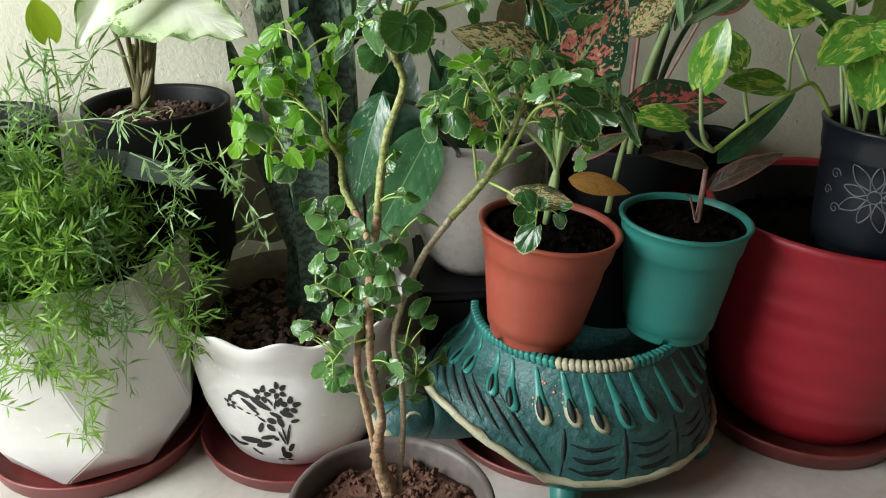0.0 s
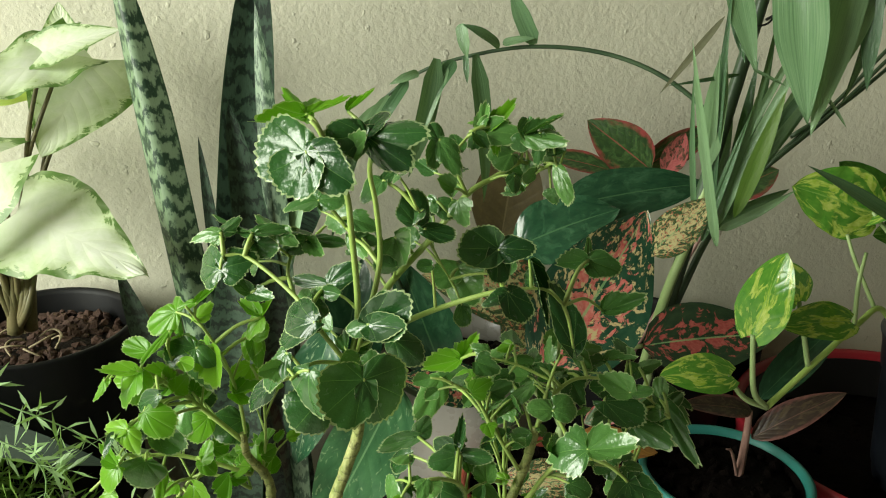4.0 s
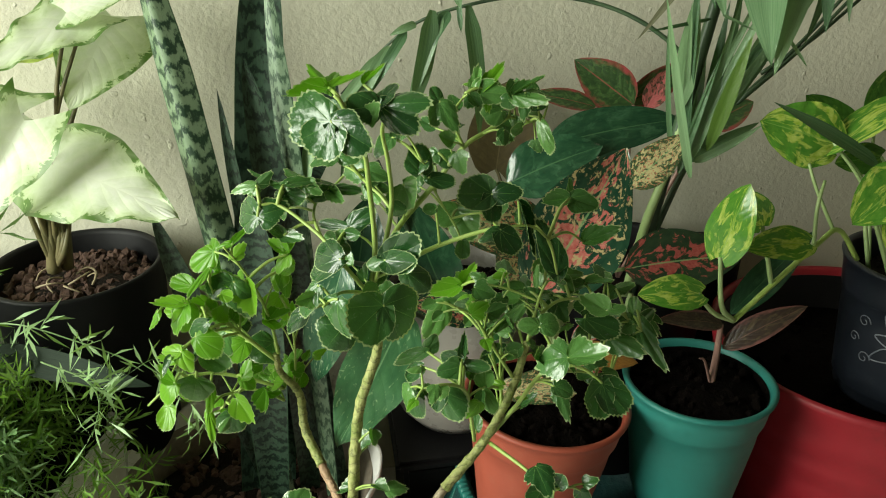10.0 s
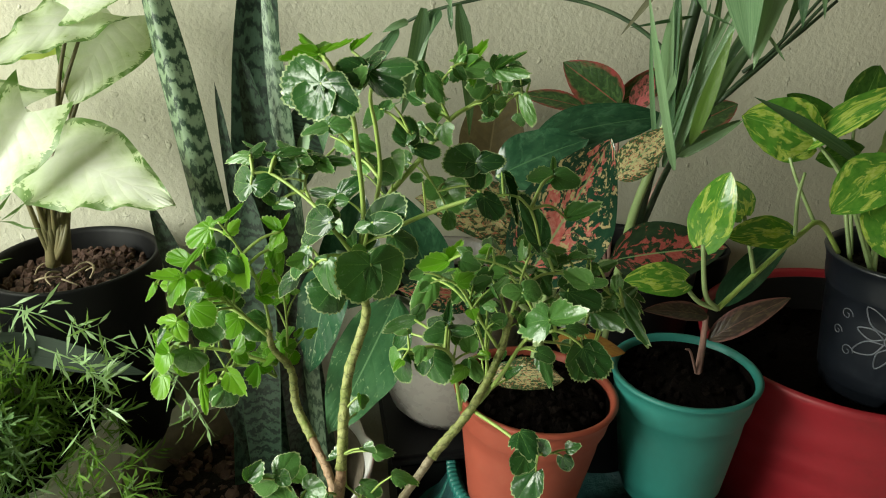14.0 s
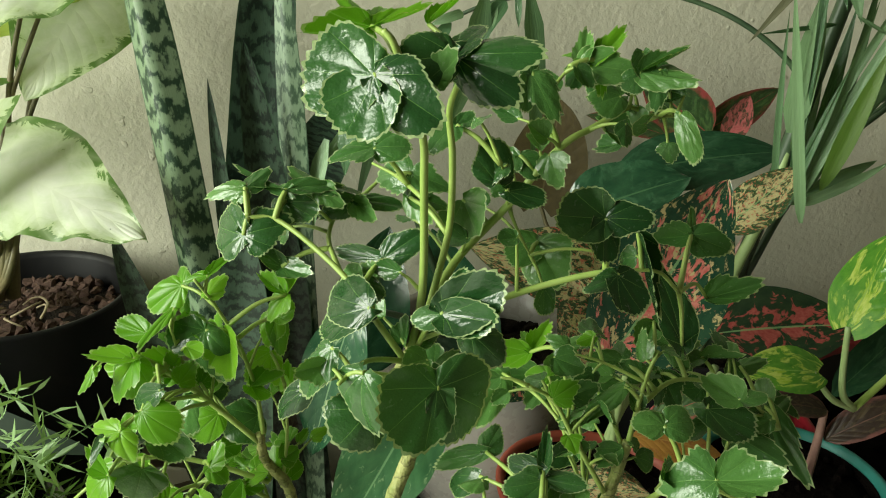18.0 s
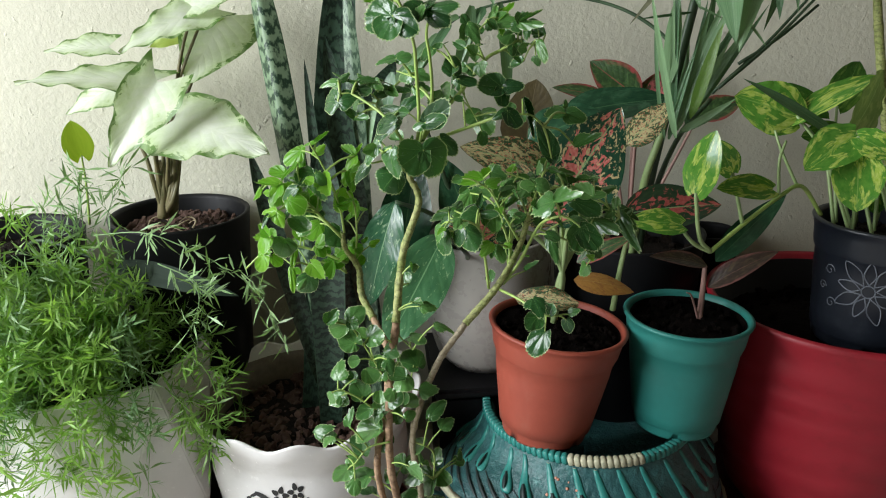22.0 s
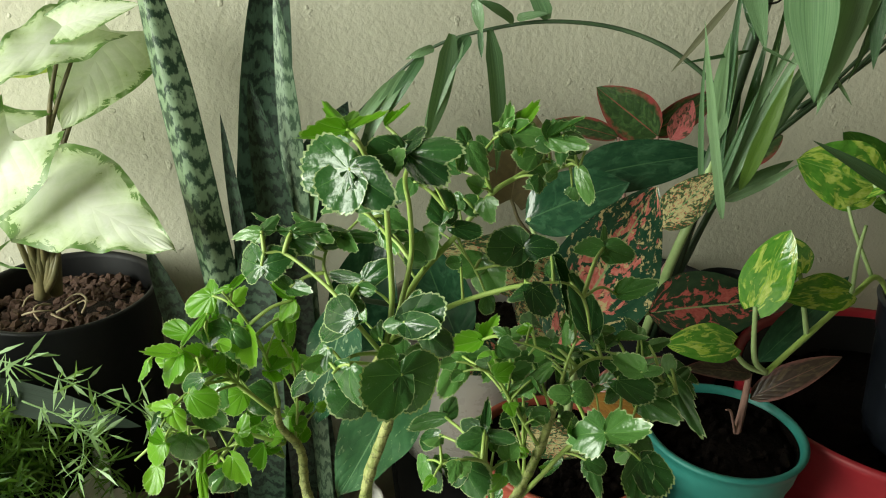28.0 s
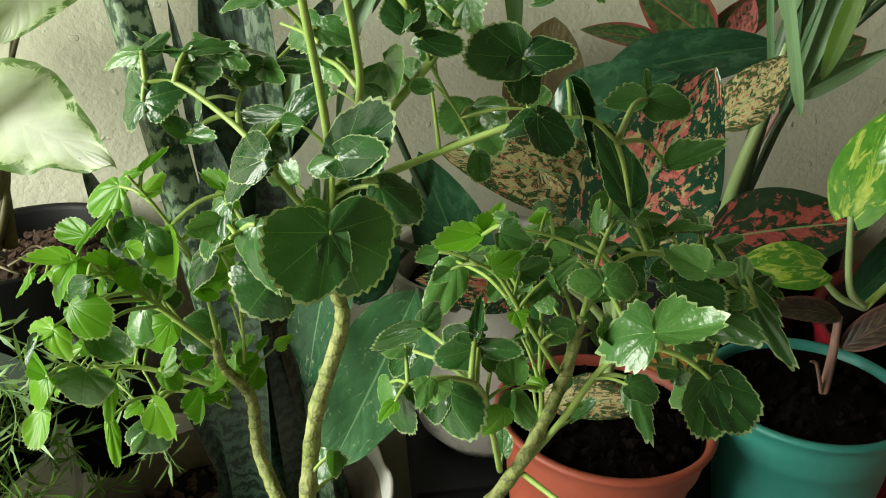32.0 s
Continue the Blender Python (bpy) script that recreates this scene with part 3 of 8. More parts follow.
def leaf_at(parent, name, material, base, tip, face, width, outline, label="", **shape):
    half = shape.get("curl", 0.0) / 2
    # a curled blade is longer than its chord and leans back by half the curl, so that its tip lands on tip
    length = (Vector(tip) - Vector(base)).length * (half / math.sin(half) if abs(half) > 1e-3 else 1.0)
    bm = blade(length, width, outline, **shape)
    return part(name, bm, material, parent, label, True, parent.matrix_world.inverted() @ frame_of(base, tip, face) @ Matrix.Rotation(half, 4, "X"))


def shoot(name, bm, material, parent, label="", smooth=True):
    """A part whose points are given in the world."""
    return part(name, bm, material, parent, label, smooth, parent.matrix_world.inverted())


def lumps(parent, name, material, centre, radius, count, size, label=""):
    """A bed of uneven soil crumbs."""
    bm = bmesh.new()
    for _ in range(count):
        a, q = random.random() * 6.283, radius * math.sqrt(random.random())
        s = size * (0.45 + random.random())
        m = Matrix.LocRotScale(Vector(centre) + Vector((q * math.cos(a), q * math.sin(a), s * 0.2 * random.random())), Euler([random.random() * 6 for _ in range(3)]), (s, s * (0.6 + 0.5 * random.random()), s * 0.6))
        made = bmesh.ops.create_icosphere(bm, subdivisions=1, radius=0.5, matrix=m)["verts"]
        for v in made:
            v.co += Vector((random.random() - 0.5, random.random() - 0.5, random.random() - 0.5)) * s * 0.22
    ob = part(name, bm, material, parent, label, False)
    return tagged(ob, kind="stuff")


def tilted(at, lean_x=0.0, lean_y=0.0, turn=0.0):
    """A standing pose: lean_x tips the top towards +x, lean_y towards +y, in degrees."""
    return Matrix.Translation(at) @ Euler((radians(-lean_y), radians(lean_x), 0)).to_matrix().to_4x4() @ Matrix.Rotation(radians(turn), 4, "Z")


# ---- the room ----
WALL_Y = 0.27
solid("wall_north", box(WIN_X - 0.15, 1.6, WALL_Y, WALL_Y + 0.15, 0, 2.5), M["wall"], "cream stucco wall behind the plants", "wall", "structure")
solid("wall_east", box(1.6, 1.75, -3.2, WALL_Y + 0.15, 0, 2.5), M["paint"], "plain painted side wall", "wall", "structure")
solid("wall_south", box(WIN_X, 1.6, -3.35, -3.2, 0, 2.5), M["paint"], "plain painted wall facing the plants", "wall", "structure")
west = bmesh.new()
W0, W1, H0, H1 = WIN_Y - 0.7, WIN_Y + 0.7, WIN_Z - 0.7, WIN_Z + 0.7
for a, b, c, d in ((-3.35, W0, 0, 2.5), (W1, WALL_Y, 0, 2.5), (W0, W1, 0, H0), (W0, W1, H1, 2.5)):
    box(WIN_X - 0.15, WIN_X, a, b, c, d, west)
solid("wall_west", west, M["paint"], "painted wall with a window opening", "wall", "structure")
solid("ceiling", box(WIN_X - 0.15, 1.75, -3.35, WALL_Y + 0.15, 2.5, 2.6), M["paint"], "plain white ceiling", "ceiling", "structure")
floor = solid("floor", box(WIN_X - 0.15, 1.75, -3.35, WALL_Y + 0.15, -0.1, 0.0), M["floor"], "pale beige polished floor", "floor", "structure")


# ---- pots ----
def rolled(r0, r1, h, wall, lip=0.004, band=0.0, foot=0.0, belly=0.0, steps=10):
    """Outer and inner outline of a tapered pot with a rolled lip and an optional band below it."""
    p = [(r0 * 0.6, 0.004), (r0 - 0.003 - foot, 0.0), (r0 - 0.0022, 0.003), (r0 - 0.0016, 0.0125), (r0 + 0.0004, 0.0145)]
    ledge = h * 0.76
    for i in range(1, steps + 1):
        t = i / steps
        z = h * t
        r = r0 + (r1 - r0) * t + belly * math.sin(math.pi * t)
        if band and h - z < band:
            r += 0.0012
        if ledge - h / steps < z <= ledge:
            p += [(r - 0.0004, ledge - 0.004), (r + 0.0014, ledge - 0.0022), (r + 0.0022, ledge + 0.0005)]
            continue
        p.append((r + (0.002 if z > ledge else 0), z - (0.006 if i == steps else 0)))
    p += [(r1 + lip, h - 0.005), (r1 + lip + 0.001, h - 0.002), (r1 + lip * 0.6, h), (r1 - wall * 0.5, h - 0.001), (r1 - wall, h - 0.006)]
    for t in (0.8, 0.5, 0.15):
        p.append((r0 + (r1 - r0) * t + belly * math.sin(math.pi * t) - wall, h * t))
    p.append((0.004, h * 0.12))
    return p


def saucer(at, r, h, material, label):
    p = [(r * 0.82, 0.0), (r * 0.93, 0.0012), (r * 0.955, 0.005), (r * 0.985, h * 0.8), (r, h * 0.88), (r * 1.003, h), (r * 0.99, h + 0.002), (r * 0.975, h), (r * 0.955, h * 0.7), (r * 0.915, 0.007), (r * 0.86, 0.005), (0.003, 0.005)]
    ob = solid("saucer", lathe(p, 96), material, label, "saucer", "", True)
    ob.location = at
    return tagged(ob, group="saucers under the pots")


def soil_disc(parent, r, z, material, crumbs, size, name="soil", chips=None):
    p = [(r, z - 0.02), (r, z - 0.004), (r * 0.8, z), (r * 0.4, z + 0.004), (0.003, z + 0.005)]
    bm = lathe(p, 40, lambda a, q, zz: (q * math.cos(a), q * math.sin(a), zz + 0.008 * noise.noise(Vector((q * 30 * math.cos(a), q * 30 * math.sin(a), r * 90)))))
    ob = part(name, bm, material, parent, "", True)
    lumps(parent, "loose_soil", chips or material, (0, 0, z), r * 0.94, crumbs, size)
    return ob


def feet_notches(profile, r0, notches=4, depth=0.012, half=0.1, phase=0.4):
    """Turned pot whose foot is cut by small drain notches."""
    def shape(a, r, z):
        near = min(abs(((a - phase - 2 * math.pi * k / notches + math.pi) % (2 * math.pi)) - math.pi) for k in range(notches))
        if z < 0.003 and near < half and r > r0 * 0.7:
            z = depth
        return (r * math.cos(a), r * math.sin(a), z)
    return lathe(profile, 96, shape)


# white pot with a stencilled print, scalloped rim
bird_pot = thing("potted_snake_plant", "tall banded snake plant in a white pot with black stencil", "potted plant", "", (-0.352, 0.015, 0.012))


def scallop(a, r, z):
    k = max(0.0, (z - 0.17) / 0.06)
    lift = 0.006 * k * math.cos(a * 12)
    flare = 1 + 0.012 * k * math.cos(a * 12 + 0.6)
    return (r * flare * math.cos(a), r * flare * math.sin(a), z + lift)


prof = [(0.07, 0.0), (0.092, 0.002), (0.103, 0.012), (0.118, 0.05), (0.130, 0.09), (0.136, 0.13), (0.134, 0.155), (0.131, 0.165), (0.133, 0.176), (0.144, 0.2), (0.155, 0.224),
        (0.154, 0.228), (0.150, 0.226), (0.139, 0.2), (0.130, 0.17), (0.128, 0.12), (0.004, 0.1)]
bird_wall = part("pot", lathe(prof, 120, scallop), M["white_pot"], bird_pot, "glossy white pot with a wavy rim")
# carries both the soil stain and the plants' shade in its colour
part("lining", lathe([(0.1265, 0.118), (0.1285, 0.171), (0.1372, 0.1995), (0.1442, 0.2135), (0.1434, 0.2135), (0.1362, 0.1995), (0.1275, 0.171), (0.125, 0.118)], 96), M["stain_shaded"], bird_wall, "soil-stained inside of the pot, darkened for shade")
soil_disc(bird_pot, 0.122, 0.182, M["soil"], 420, 0.014, chips=M["chips"])
saucer((-0.352, 0.015, 0), 0.142, 0.026, M["maroon"], "maroon plastic saucer under the white stencilled pot")

# faceted white pot
fern_pot = thing("potted_asparagus_fern", "bushy green asparagus fern spilling over a faceted white pot", "potted plant", "", (-0.64, 0.03, 0.012))


def facets():
    bm = bmesh.new()
    n = 7
    levels = [(0.122, 0.0, 0.15), (0.152, 0.07, 0.65), (0.158, 0.29, 0.15)]
    rings = []
    for r, z, off in levels:
        rings.append([bm.verts.new((r * math.cos(2 * math.pi * (i + off) / n), r * math.sin(2 * math.pi * (i + off) / n), z)) for i in range(n)])
    for k, (a, b) in enumerate(zip(rings, rings[1:])):
        for i in range(n):
            j = (i + 1) % n
            if k % 2 == 0:
                bm.faces.new((a[i], a[j], b[i]))
                bm.faces.new((b[i], a[j], b[j]))
            else:
                bm.faces.new((a[i], b[j], b[i]))
                bm.faces.new((a[i], a[j], b[j]))
    inner = [bm.verts.new((v.co.x * 0.94, v.co.y * 0.94, v.co.z)) for v in rings[-1]]
    deep = [bm.verts.new((v.co.x * 0.9, v.co.y * 0.9, v.co.z - 0.05)) for v in rings[-1]]
    for i in range(n):
        j = (i + 1) % n
        bm.faces.new((rings[-1][i], rings[-1][j], inner[j], inner[i]))
        bm.faces.new((inner[i], inner[j], deep[j], deep[i]))
    bm.faces.new(deep)
    bm.faces.new(list(reversed(rings[0])))
    edges = [e for e in bm.edges if e.calc_length() > 0.02]
    bmesh.ops.bevel(bm, geom=edges, offset=0.002, segments=2, affect="EDGES")
    return bm


part("pot", facets(), M["white_pot"], fern_pot, "white faceted plastic pot", False)
soil_disc(fern_pot, 0.135, 0.262, M["soil"], 60, 0.018)
saucer((-0.64, 0.03, 0), 0.15, 0.03, M["maroon"], "maroon plastic saucer under the faceted pot")

# aralia pot
aralia = thing("potted_aralia", "branching aralia with round toothed glossy leaves in a dull brown pot", "potted plant", "", (-0.228, -0.365, 0.0))
part("pot", lathe(rolled(0.07, 0.094, 0.206, 0.004, 0.004, 0.03), 96), M["brown_pot"], aralia, "dull brown plastic nursery pot with dust on the rim")
soil_disc(aralia, 0.087, 0.182, M["soil_red"], 420, 0.0095)

# black pots at the back
cal = thing("potted_arrowhead_plant", "pale cream-green arrowhead plant in a tall black pot", "potted plant", "", (-0.525, 0.15, 0.012))
part("pot", lathe(rolled(0.07, 0.094, 0.445, 0.004, 0.003, 0.03), 72), M["black"], cal, "black plastic nursery pot")
soil_disc(cal, 0.084, 0.42, M["soil"], 340, 0.0125, chips=M["chips"])
pot2 = thing("potted_lance_plant", "single long dark leaf trailing from a black nursery pot", "potted plant", "", (-0.76, 0.13, 0.0))
part("pot", lathe(rolled(0.07, 0.1, 0.44, 0.004, 0.003, 0.03), 72), M["black"], pot2, "black plastic nursery pot")
soil_disc(pot2, 0.09, 0.41, M["soil"], 90, 0.016)

# white pot behind the orange one, on a black stand
stand = thing("plant_stand", "low black plastic stand under the off-white pot", "stand", "", (-0.1, 0.12, 0.0))
part("body", box(-0.07, 0.09, -0.09, 0.09, 0.0, 0.2, None, 0.006), M["black"], stand, "", False)
part("top", box(-0.08, 0.1, -0.1, 0.1, 0.2, 0.215, None, 0.005), M["black"], stand, "", False)
dieff = thing("potted_mottled_plant", "mottled broad-leaved plant in an off-white ceramic pot", "potted plant", "", (-0.09, 0.12, 0.215))
prof = [(0.04, 0.0), (0.058, 0.002), (0.074, 0.022), (0.09, 0.075), (0.096, 0.125), (0.094, 0.165), (0.092, 0.185), (0.096, 0.2), (0.094, 0.204), (0.088, 0.2), (0.085, 0.17), (0.085, 0.12), (0.004, 0.11)]
part("pot", lathe(prof, 80), M["white_ceramic_shaded"], dieff, "off-white rounded ceramic pot")
soil_disc(dieff, 0.079, 0.172, M["soil"], 60, 0.014)

# orange pot leaning on the turtle planter
orange = thing("potted_red_aglaonema", "red and cream blotched aglaonema in a leaning terracotta-coloured pot", "potted plant")
orange.matrix_world = tilted((-0.037, -0.058, 0.196), 6.0, 0.0)
orange_wall = part("pot", feet_notches(rolled(0.058, 0.084, 0.155, 0.003, 0.004), 0.056, 4, 0.01, 0.12, 5.3), M["terracotta"], orange, "terracotta-coloured plastic pot")
# black band round the inside stands in for the shade below the rim
part("lining", lathe([(0.0755, 0.125), (0.0793, 0.1475), (0.0785, 0.1475), (0.0745, 0.125)], 96), M["soil_shaded"], orange_wall, "inside wall coloured black for its shade")
soil_disc(orange, 0.0765, 0.1455, M["soil_shaded"], 130, 0.012)

# teal pot
teal = thing("potted_bronze_seedling", "young bronze-leaved plant in a teal plastic pot", "potted plant")
teal.matrix_world = tilted((0.141, -0.06, 0.197), 2.5, 0.0)
teal_wall = part("pot", feet_notches(rolled(0.056, 0.077, 0.158, 0.003, 0.004), 0.058, 4, 0.012, 0.1, 4.4), M["teal"], teal, "teal plastic pot with drain notches at its foot")
# the teal inside wall is covered in black in place of its shade
part("lining", lathe([(0.0695, 0.125), (0.0728, 0.1505), (0.072, 0.1505), (0.0685, 0.125)], 96), M["soil_shaded"], teal_wall, "inside wall coloured black for its shade")
soil_disc(teal, 0.0705, 0.145, M["soil_shaded"], 130, 0.012)

# red pot and the printed black pot in it
red = thing("large_red_pot", "large red glazed pot with faint turning rings", "pot", "", (0.395, 0.01, 0.014))
red.rotation_euler = (0, radians(1.6), 0)


def ringed():
    p = [(0.08, 0.0), (0.112, 0.002), (0.119, 0.01)]
    for i in range(1, 27):
        t = i / 27
        p.append((0.119 + 0.066 * t ** 0.62 + 0.0011 * math.sin(i * 1.7) + 0.0006 * math.sin(i * 4.1), 0.01 + 0.298 * t))
    p += [(0.188, 0.311), (0.189, 0.317), (0.185, 0.321), (0.179, 0.317), (0.17, 0.25), (0.155, 0.19), (0.004, 0.19)]
    return p


red_wall = part("pot", lathe(ringed(), 120), M["red"], red, "red glazed pot wall")
# black sleeve paints the shade inside the red pot
part("lining", lathe([(0.169, 0.262), (0.1772, 0.311), (0.1752, 0.311), (0.167, 0.262)], 96), M["black"], red_wall, "inside of the pot coloured black for its shade")
soil_disc(red, 0.165, 0.268, M["soil_shaded"], 120, 0.018)
saucer((0.388, 0.008, 0), 0.153, 0.03, M["maroon"], "maroon plastic saucer under the large red pot")
flower = thing("potted_golden_pothos", "golden pothos with marbled leaves in a dark printed pot", "potted plant")
flower.matrix_world = tilted((0.4, -0.048, 0.3), 1.5, 1.0)
flower_wall = part("pot", feet_notches(rolled(0.07, 0.082, 0.165, 0.003, 0.004, 0.014), 0.07, 5, 0.012, 0.12, 4.2), M["slate"], flower, "dark slate plastic pot with a silver flower print")
soil_disc(flower, 0.071, 0.14, M["soil"], 60, 0.012)

# slim black pot in the shade behind the red one
spare = thing("black_nursery_pot", "slim black nursery pot half full of dark soil", "pot", "", (0.285, 0.216, 0.0))
part("pot", lathe(rolled(0.036, 0.043, 0.37, 0.003, 0.003, 0.02), 64), M["black"], spare)
soil_disc(spare, 0.038, 0.34, M["soil_shaded"], 40, 0.012)

# dark pot behind with the palm
palm = thing("potted_palm", "young feather palm with arching leaves in a black pot", "potted plant", "", (0.13, 0.152, 0.0))
part("pot", lathe(rolled(0.09, 0.11, 0.4, 0.004, 0.003, 0.03), 72), M["black"], palm, "black plastic nursery pot")
soil_disc(palm, 0.099, 0.365, M["soil"], 60, 0.016)


# ---- arrowhead plant ----
leaf_at(cal, "leaf", M["caladium"], (-0.527, 0.110, 0.644), (-0.690, 0.085, 0.652), (-0.1, -0.4, 0.9), 0.078, arrow, "", lobe=0.22, cup=0.12, curl=0.3, wave=0.04, waves=4, rows=28, cols=8)
leaf_at(cal, "leaf", M["caladium"], (-0.497, 0.070, 0.602), (-0.367, -0.030, 0.574), (0.1, -0.75, 0.65), 0.116, arrow, "", lobe=0.32, cup=-0.1, curl=0.45, wave=0.04, waves=4, rows=28, cols=10)
leaf_at(cal, "leaf", M["caladium"], (-0.506, 0.050, 0.653), (-0.568, 0.015, 0.556), (-0.35, -0.85, 0.4), 0.084, arrow, "", lobe=0.25, cup=0.1, curl=0.3, wave=0.03, waves=3, rows=28, cols=10, halves=(1.25, 0.6), folds=(0.0, 0.5))
leaf_at(cal, "leaf", M["caladium"], (-0.440, 0.180, 0.724), (-0.491, 0.140, 0.636), (0.15, -0.9, 0.3), 0.112, arrow, "", lobe=0.2, cup=0.15, curl=0.3)
leaf_at(cal, "leaf", M["caladium"], (-0.450, 0.140, 0.735), (-0.558, 0.090, 0.685), (-0.1, -0.7, 0.7), 0.073, arrow, "", lobe=0.2, cup=0.1, curl=0.4, wave=0.045, waves=4, rows=28, cols=8)
leaf_at(cal, "leaf", M["caladium"], (-0.470, 0.130, 0.737), (-0.396, 0.120, 0.757), (0, -0.75, 0.65), 0.044, arrow, "", lobe=0.2, cup=0.2, curl=0.2)
leaf_at(cal, "leaf", M["caladium"], (-0.471, 0.200, 0.726), (-0.470, 0.200, 0.777), (0, -1, 0.1), 0.050, arrow, "", lobe=0.1, cup=0.2)
leaf_at(cal, "leaf", M["caladium"], (-0.585, 0.140, 0.689), (-0.668, 0.140, 0.684), (-0.2, -0.6, 0.75), 0.046, arrow, "", lobe=0.2, cup=0.2, curl=0.3, wave=0.05, waves=3)
leaf_at(cal, "leaf", M["caladium"], (-0.575, 0.150, 0.640), (-0.657, 0.150, 0.600), (0.0, -0.75, 0.6), 0.056, arrow, "", lobe=0.2, cup=0.1, curl=0.3, wave=0.04, waves=3)
leaf_at(cal, "leaf", M["lit_under"], (-0.455, 0.165, 0.728), (-0.54, 0.16, 0.684), (0.2, -0.9, -0.25), 0.05, arrow, "yellow-green underside of a drooping leaf", lobe=0.15, cup=-0.15, curl=0.3, wave=0.05, waves=3, halves=(1.2, 0.6))
leaf_at(cal, "leaf", M["lime"], (-0.629, 0.100, 0.554), (-0.628, 0.080, 0.604), (0.2, -0.9, 0.3), 0.039, heart, "small yellow-green heart leaf", lobe=0.2, cup=0.15)
shoot("stalk", tube([(-0.544, 0.140, 0.455), (-0.536, 0.130, 0.501), (-0.529, 0.120, 0.557), (-0.531, 0.120, 0.646)], 0.0045, 0.0016), M["stalk_olive"], cal)
shoot("stalk", tube([(-0.544, 0.140, 0.455), (-0.532, 0.130, 0.501), (-0.518, 0.100, 0.547), (-0.503, 0.070, 0.612)], 0.0045, 0.0016), M["stalk_olive"], cal)
shoot("stalk", tube([(-0.544, 0.140, 0.455), (-0.541, 0.130, 0.502), (-0.534, 0.100, 0.562), (-0.506, 0.050, 0.639)], 0.0045, 0.0016), M["stalk_olive"], cal)
shoot("stalk", tube([(-0.544, 0.140, 0.455), (-0.522, 0.130, 0.501), (-0.509, 0.170, 0.596), (-0.446, 0.180, 0.721)], 0.0045, 0.0016), M["stalk_olive"], cal)
shoot("stalk", tube([(-0.544, 0.140, 0.455), (-0.527, 0.130, 0.501), (-0.510, 0.140, 0.617), (-0.458, 0.140, 0.728)], 0.0045, 0.0016), M["stalk_olive"], cal)
shoot("stalk", tube([(-0.544, 0.140, 0.455), (-0.524, 0.130, 0.501), (-0.502, 0.140, 0.646), (-0.470, 0.130, 0.734)], 0.0045, 0.0016), M["stalk_olive"], cal)
shoot("stalk", tube([(-0.544, 0.140, 0.455), (-0.519, 0.130, 0.501), (-0.507, 0.190, 0.615), (-0.470, 0.200, 0.728)], 0.0045, 0.0016), M["stalk_olive"], cal)
shoot("stalk", tube([(-0.544, 0.140, 0.455), (-0.543, 0.130, 0.502), (-0.539, 0.120, 0.593), (-0.548, 0.120, 0.657)], 0.0045, 0.0016), M["stalk_olive"], cal)
shoot("stalk", tube([(-0.544, 0.140, 0.455), (-0.549, 0.130, 0.502), (-0.559, 0.130, 0.555), (-0.600, 0.160, 0.616)], 0.0045, 0.0016), M["stalk_olive"], cal)
shoot("sheath", tube([(-0.546, 0.140, 0.453), (-0.540, 0.135, 0.492), (-0.537, 0.130, 0.536)], 0.0085, 0.0050), M["stalk_olive"], cal)
shoot("sheath", tube([(-0.535, 0.150, 0.451), (-0.526, 0.145, 0.496), (-0.518, 0.140, 0.540)], 0.0075, 0.0045), M["stalk_olive"], cal)
shoot("stalk", tube([(-0.641, 0.120, 0.453), (-0.633, 0.110, 0.510), (-0.629, 0.100, 0.554)], 0.0020, 0.0012), M["stalk"], cal)
for bend in range(7):
    a, q = bend * 0.9 + 0.3, 0.022 + 0.004 * (bend % 3)
    c = Vector((-0.532 + 0.02 * math.cos(a * 2.3), 0.13 + 0.014 * math.sin(a * 1.7), 0.442))
    shoot("curled_root", tube([c + Vector((q * math.cos(a + k * 0.5) * 0.7, q * math.sin(a + k * 0.5) * 0.7, 0.006 * math.sin(k * 0.8))) for k in range(5)], 0.0014, 0.0008, 6, 4), M["stalk_tan"], cal)

# ---- snake plant ----
leaf_at(bird_pot, "leaf", M["snake"], (-0.311, -0.000, 0.190), (-0.389, 0.070, 0.847), (-0.28, -0.95, 0.1), 0.037, sword, "", cup=-0.8, rows=28, twist=0.05)
leaf_at(bird_pot, "leaf", M["snake_dark_shaded"], (-0.348, 0.029, 0.190), (-0.266, 0.100, 0.852), (0.1, -1, 0.1), 0.048, sword, "", cup=0.25, rows=24)
leaf_at(bird_pot, "leaf", M["snake_pale"], (-0.257, -0.002, 0.190), (-0.270, 0.050, 0.784), (-0.45, -0.9, 0.1), 0.024, sword, "", cup=-0.3, rows=24, twist=-0.1)
leaf_at(bird_pot, "leaf", M["snake_dark_shaded"], (-0.247, 0.017, 0.190), (-0.298, 0.035, 0.706), (0.25, -0.95, 0.1), 0.034, sword, "", cup=0.4, rows=24)
leaf_at(bird_pot, "leaf", M["snake_dark_shaded"], (-0.312, -0.008, 0.190), (-0.393, -0.020, 0.580), (0.3, -0.9, 0.3), 0.025, sword, "", cup=0.3, rows=24, curl=-0.25)
leaf_at(bird_pot, "leaf", M["snake_dark_shaded"], (-0.304, 0.051, 0.190), (-0.323, 0.020, 0.679), (0.1, -1, 0.1), 0.014, sword, "", cup=0.25, rows=24)
leaf_at(bird_pot, "leaf", M["snake_dark_shaded"], (-0.320, -0.014, 0.190), (-0.304, 0.000, 0.583), (-0.1, -1, 0.1), 0.045, sword, "", cup=0.25, rows=24)
leaf_at(bird_pot, "leaf", M["snake_dark_shaded"], (-0.283, 0.020, 0.190), (-0.270, 0.020, 0.569), (0.2, -1, 0.1), 0.034, sword, "", cup=0.3, rows=24)
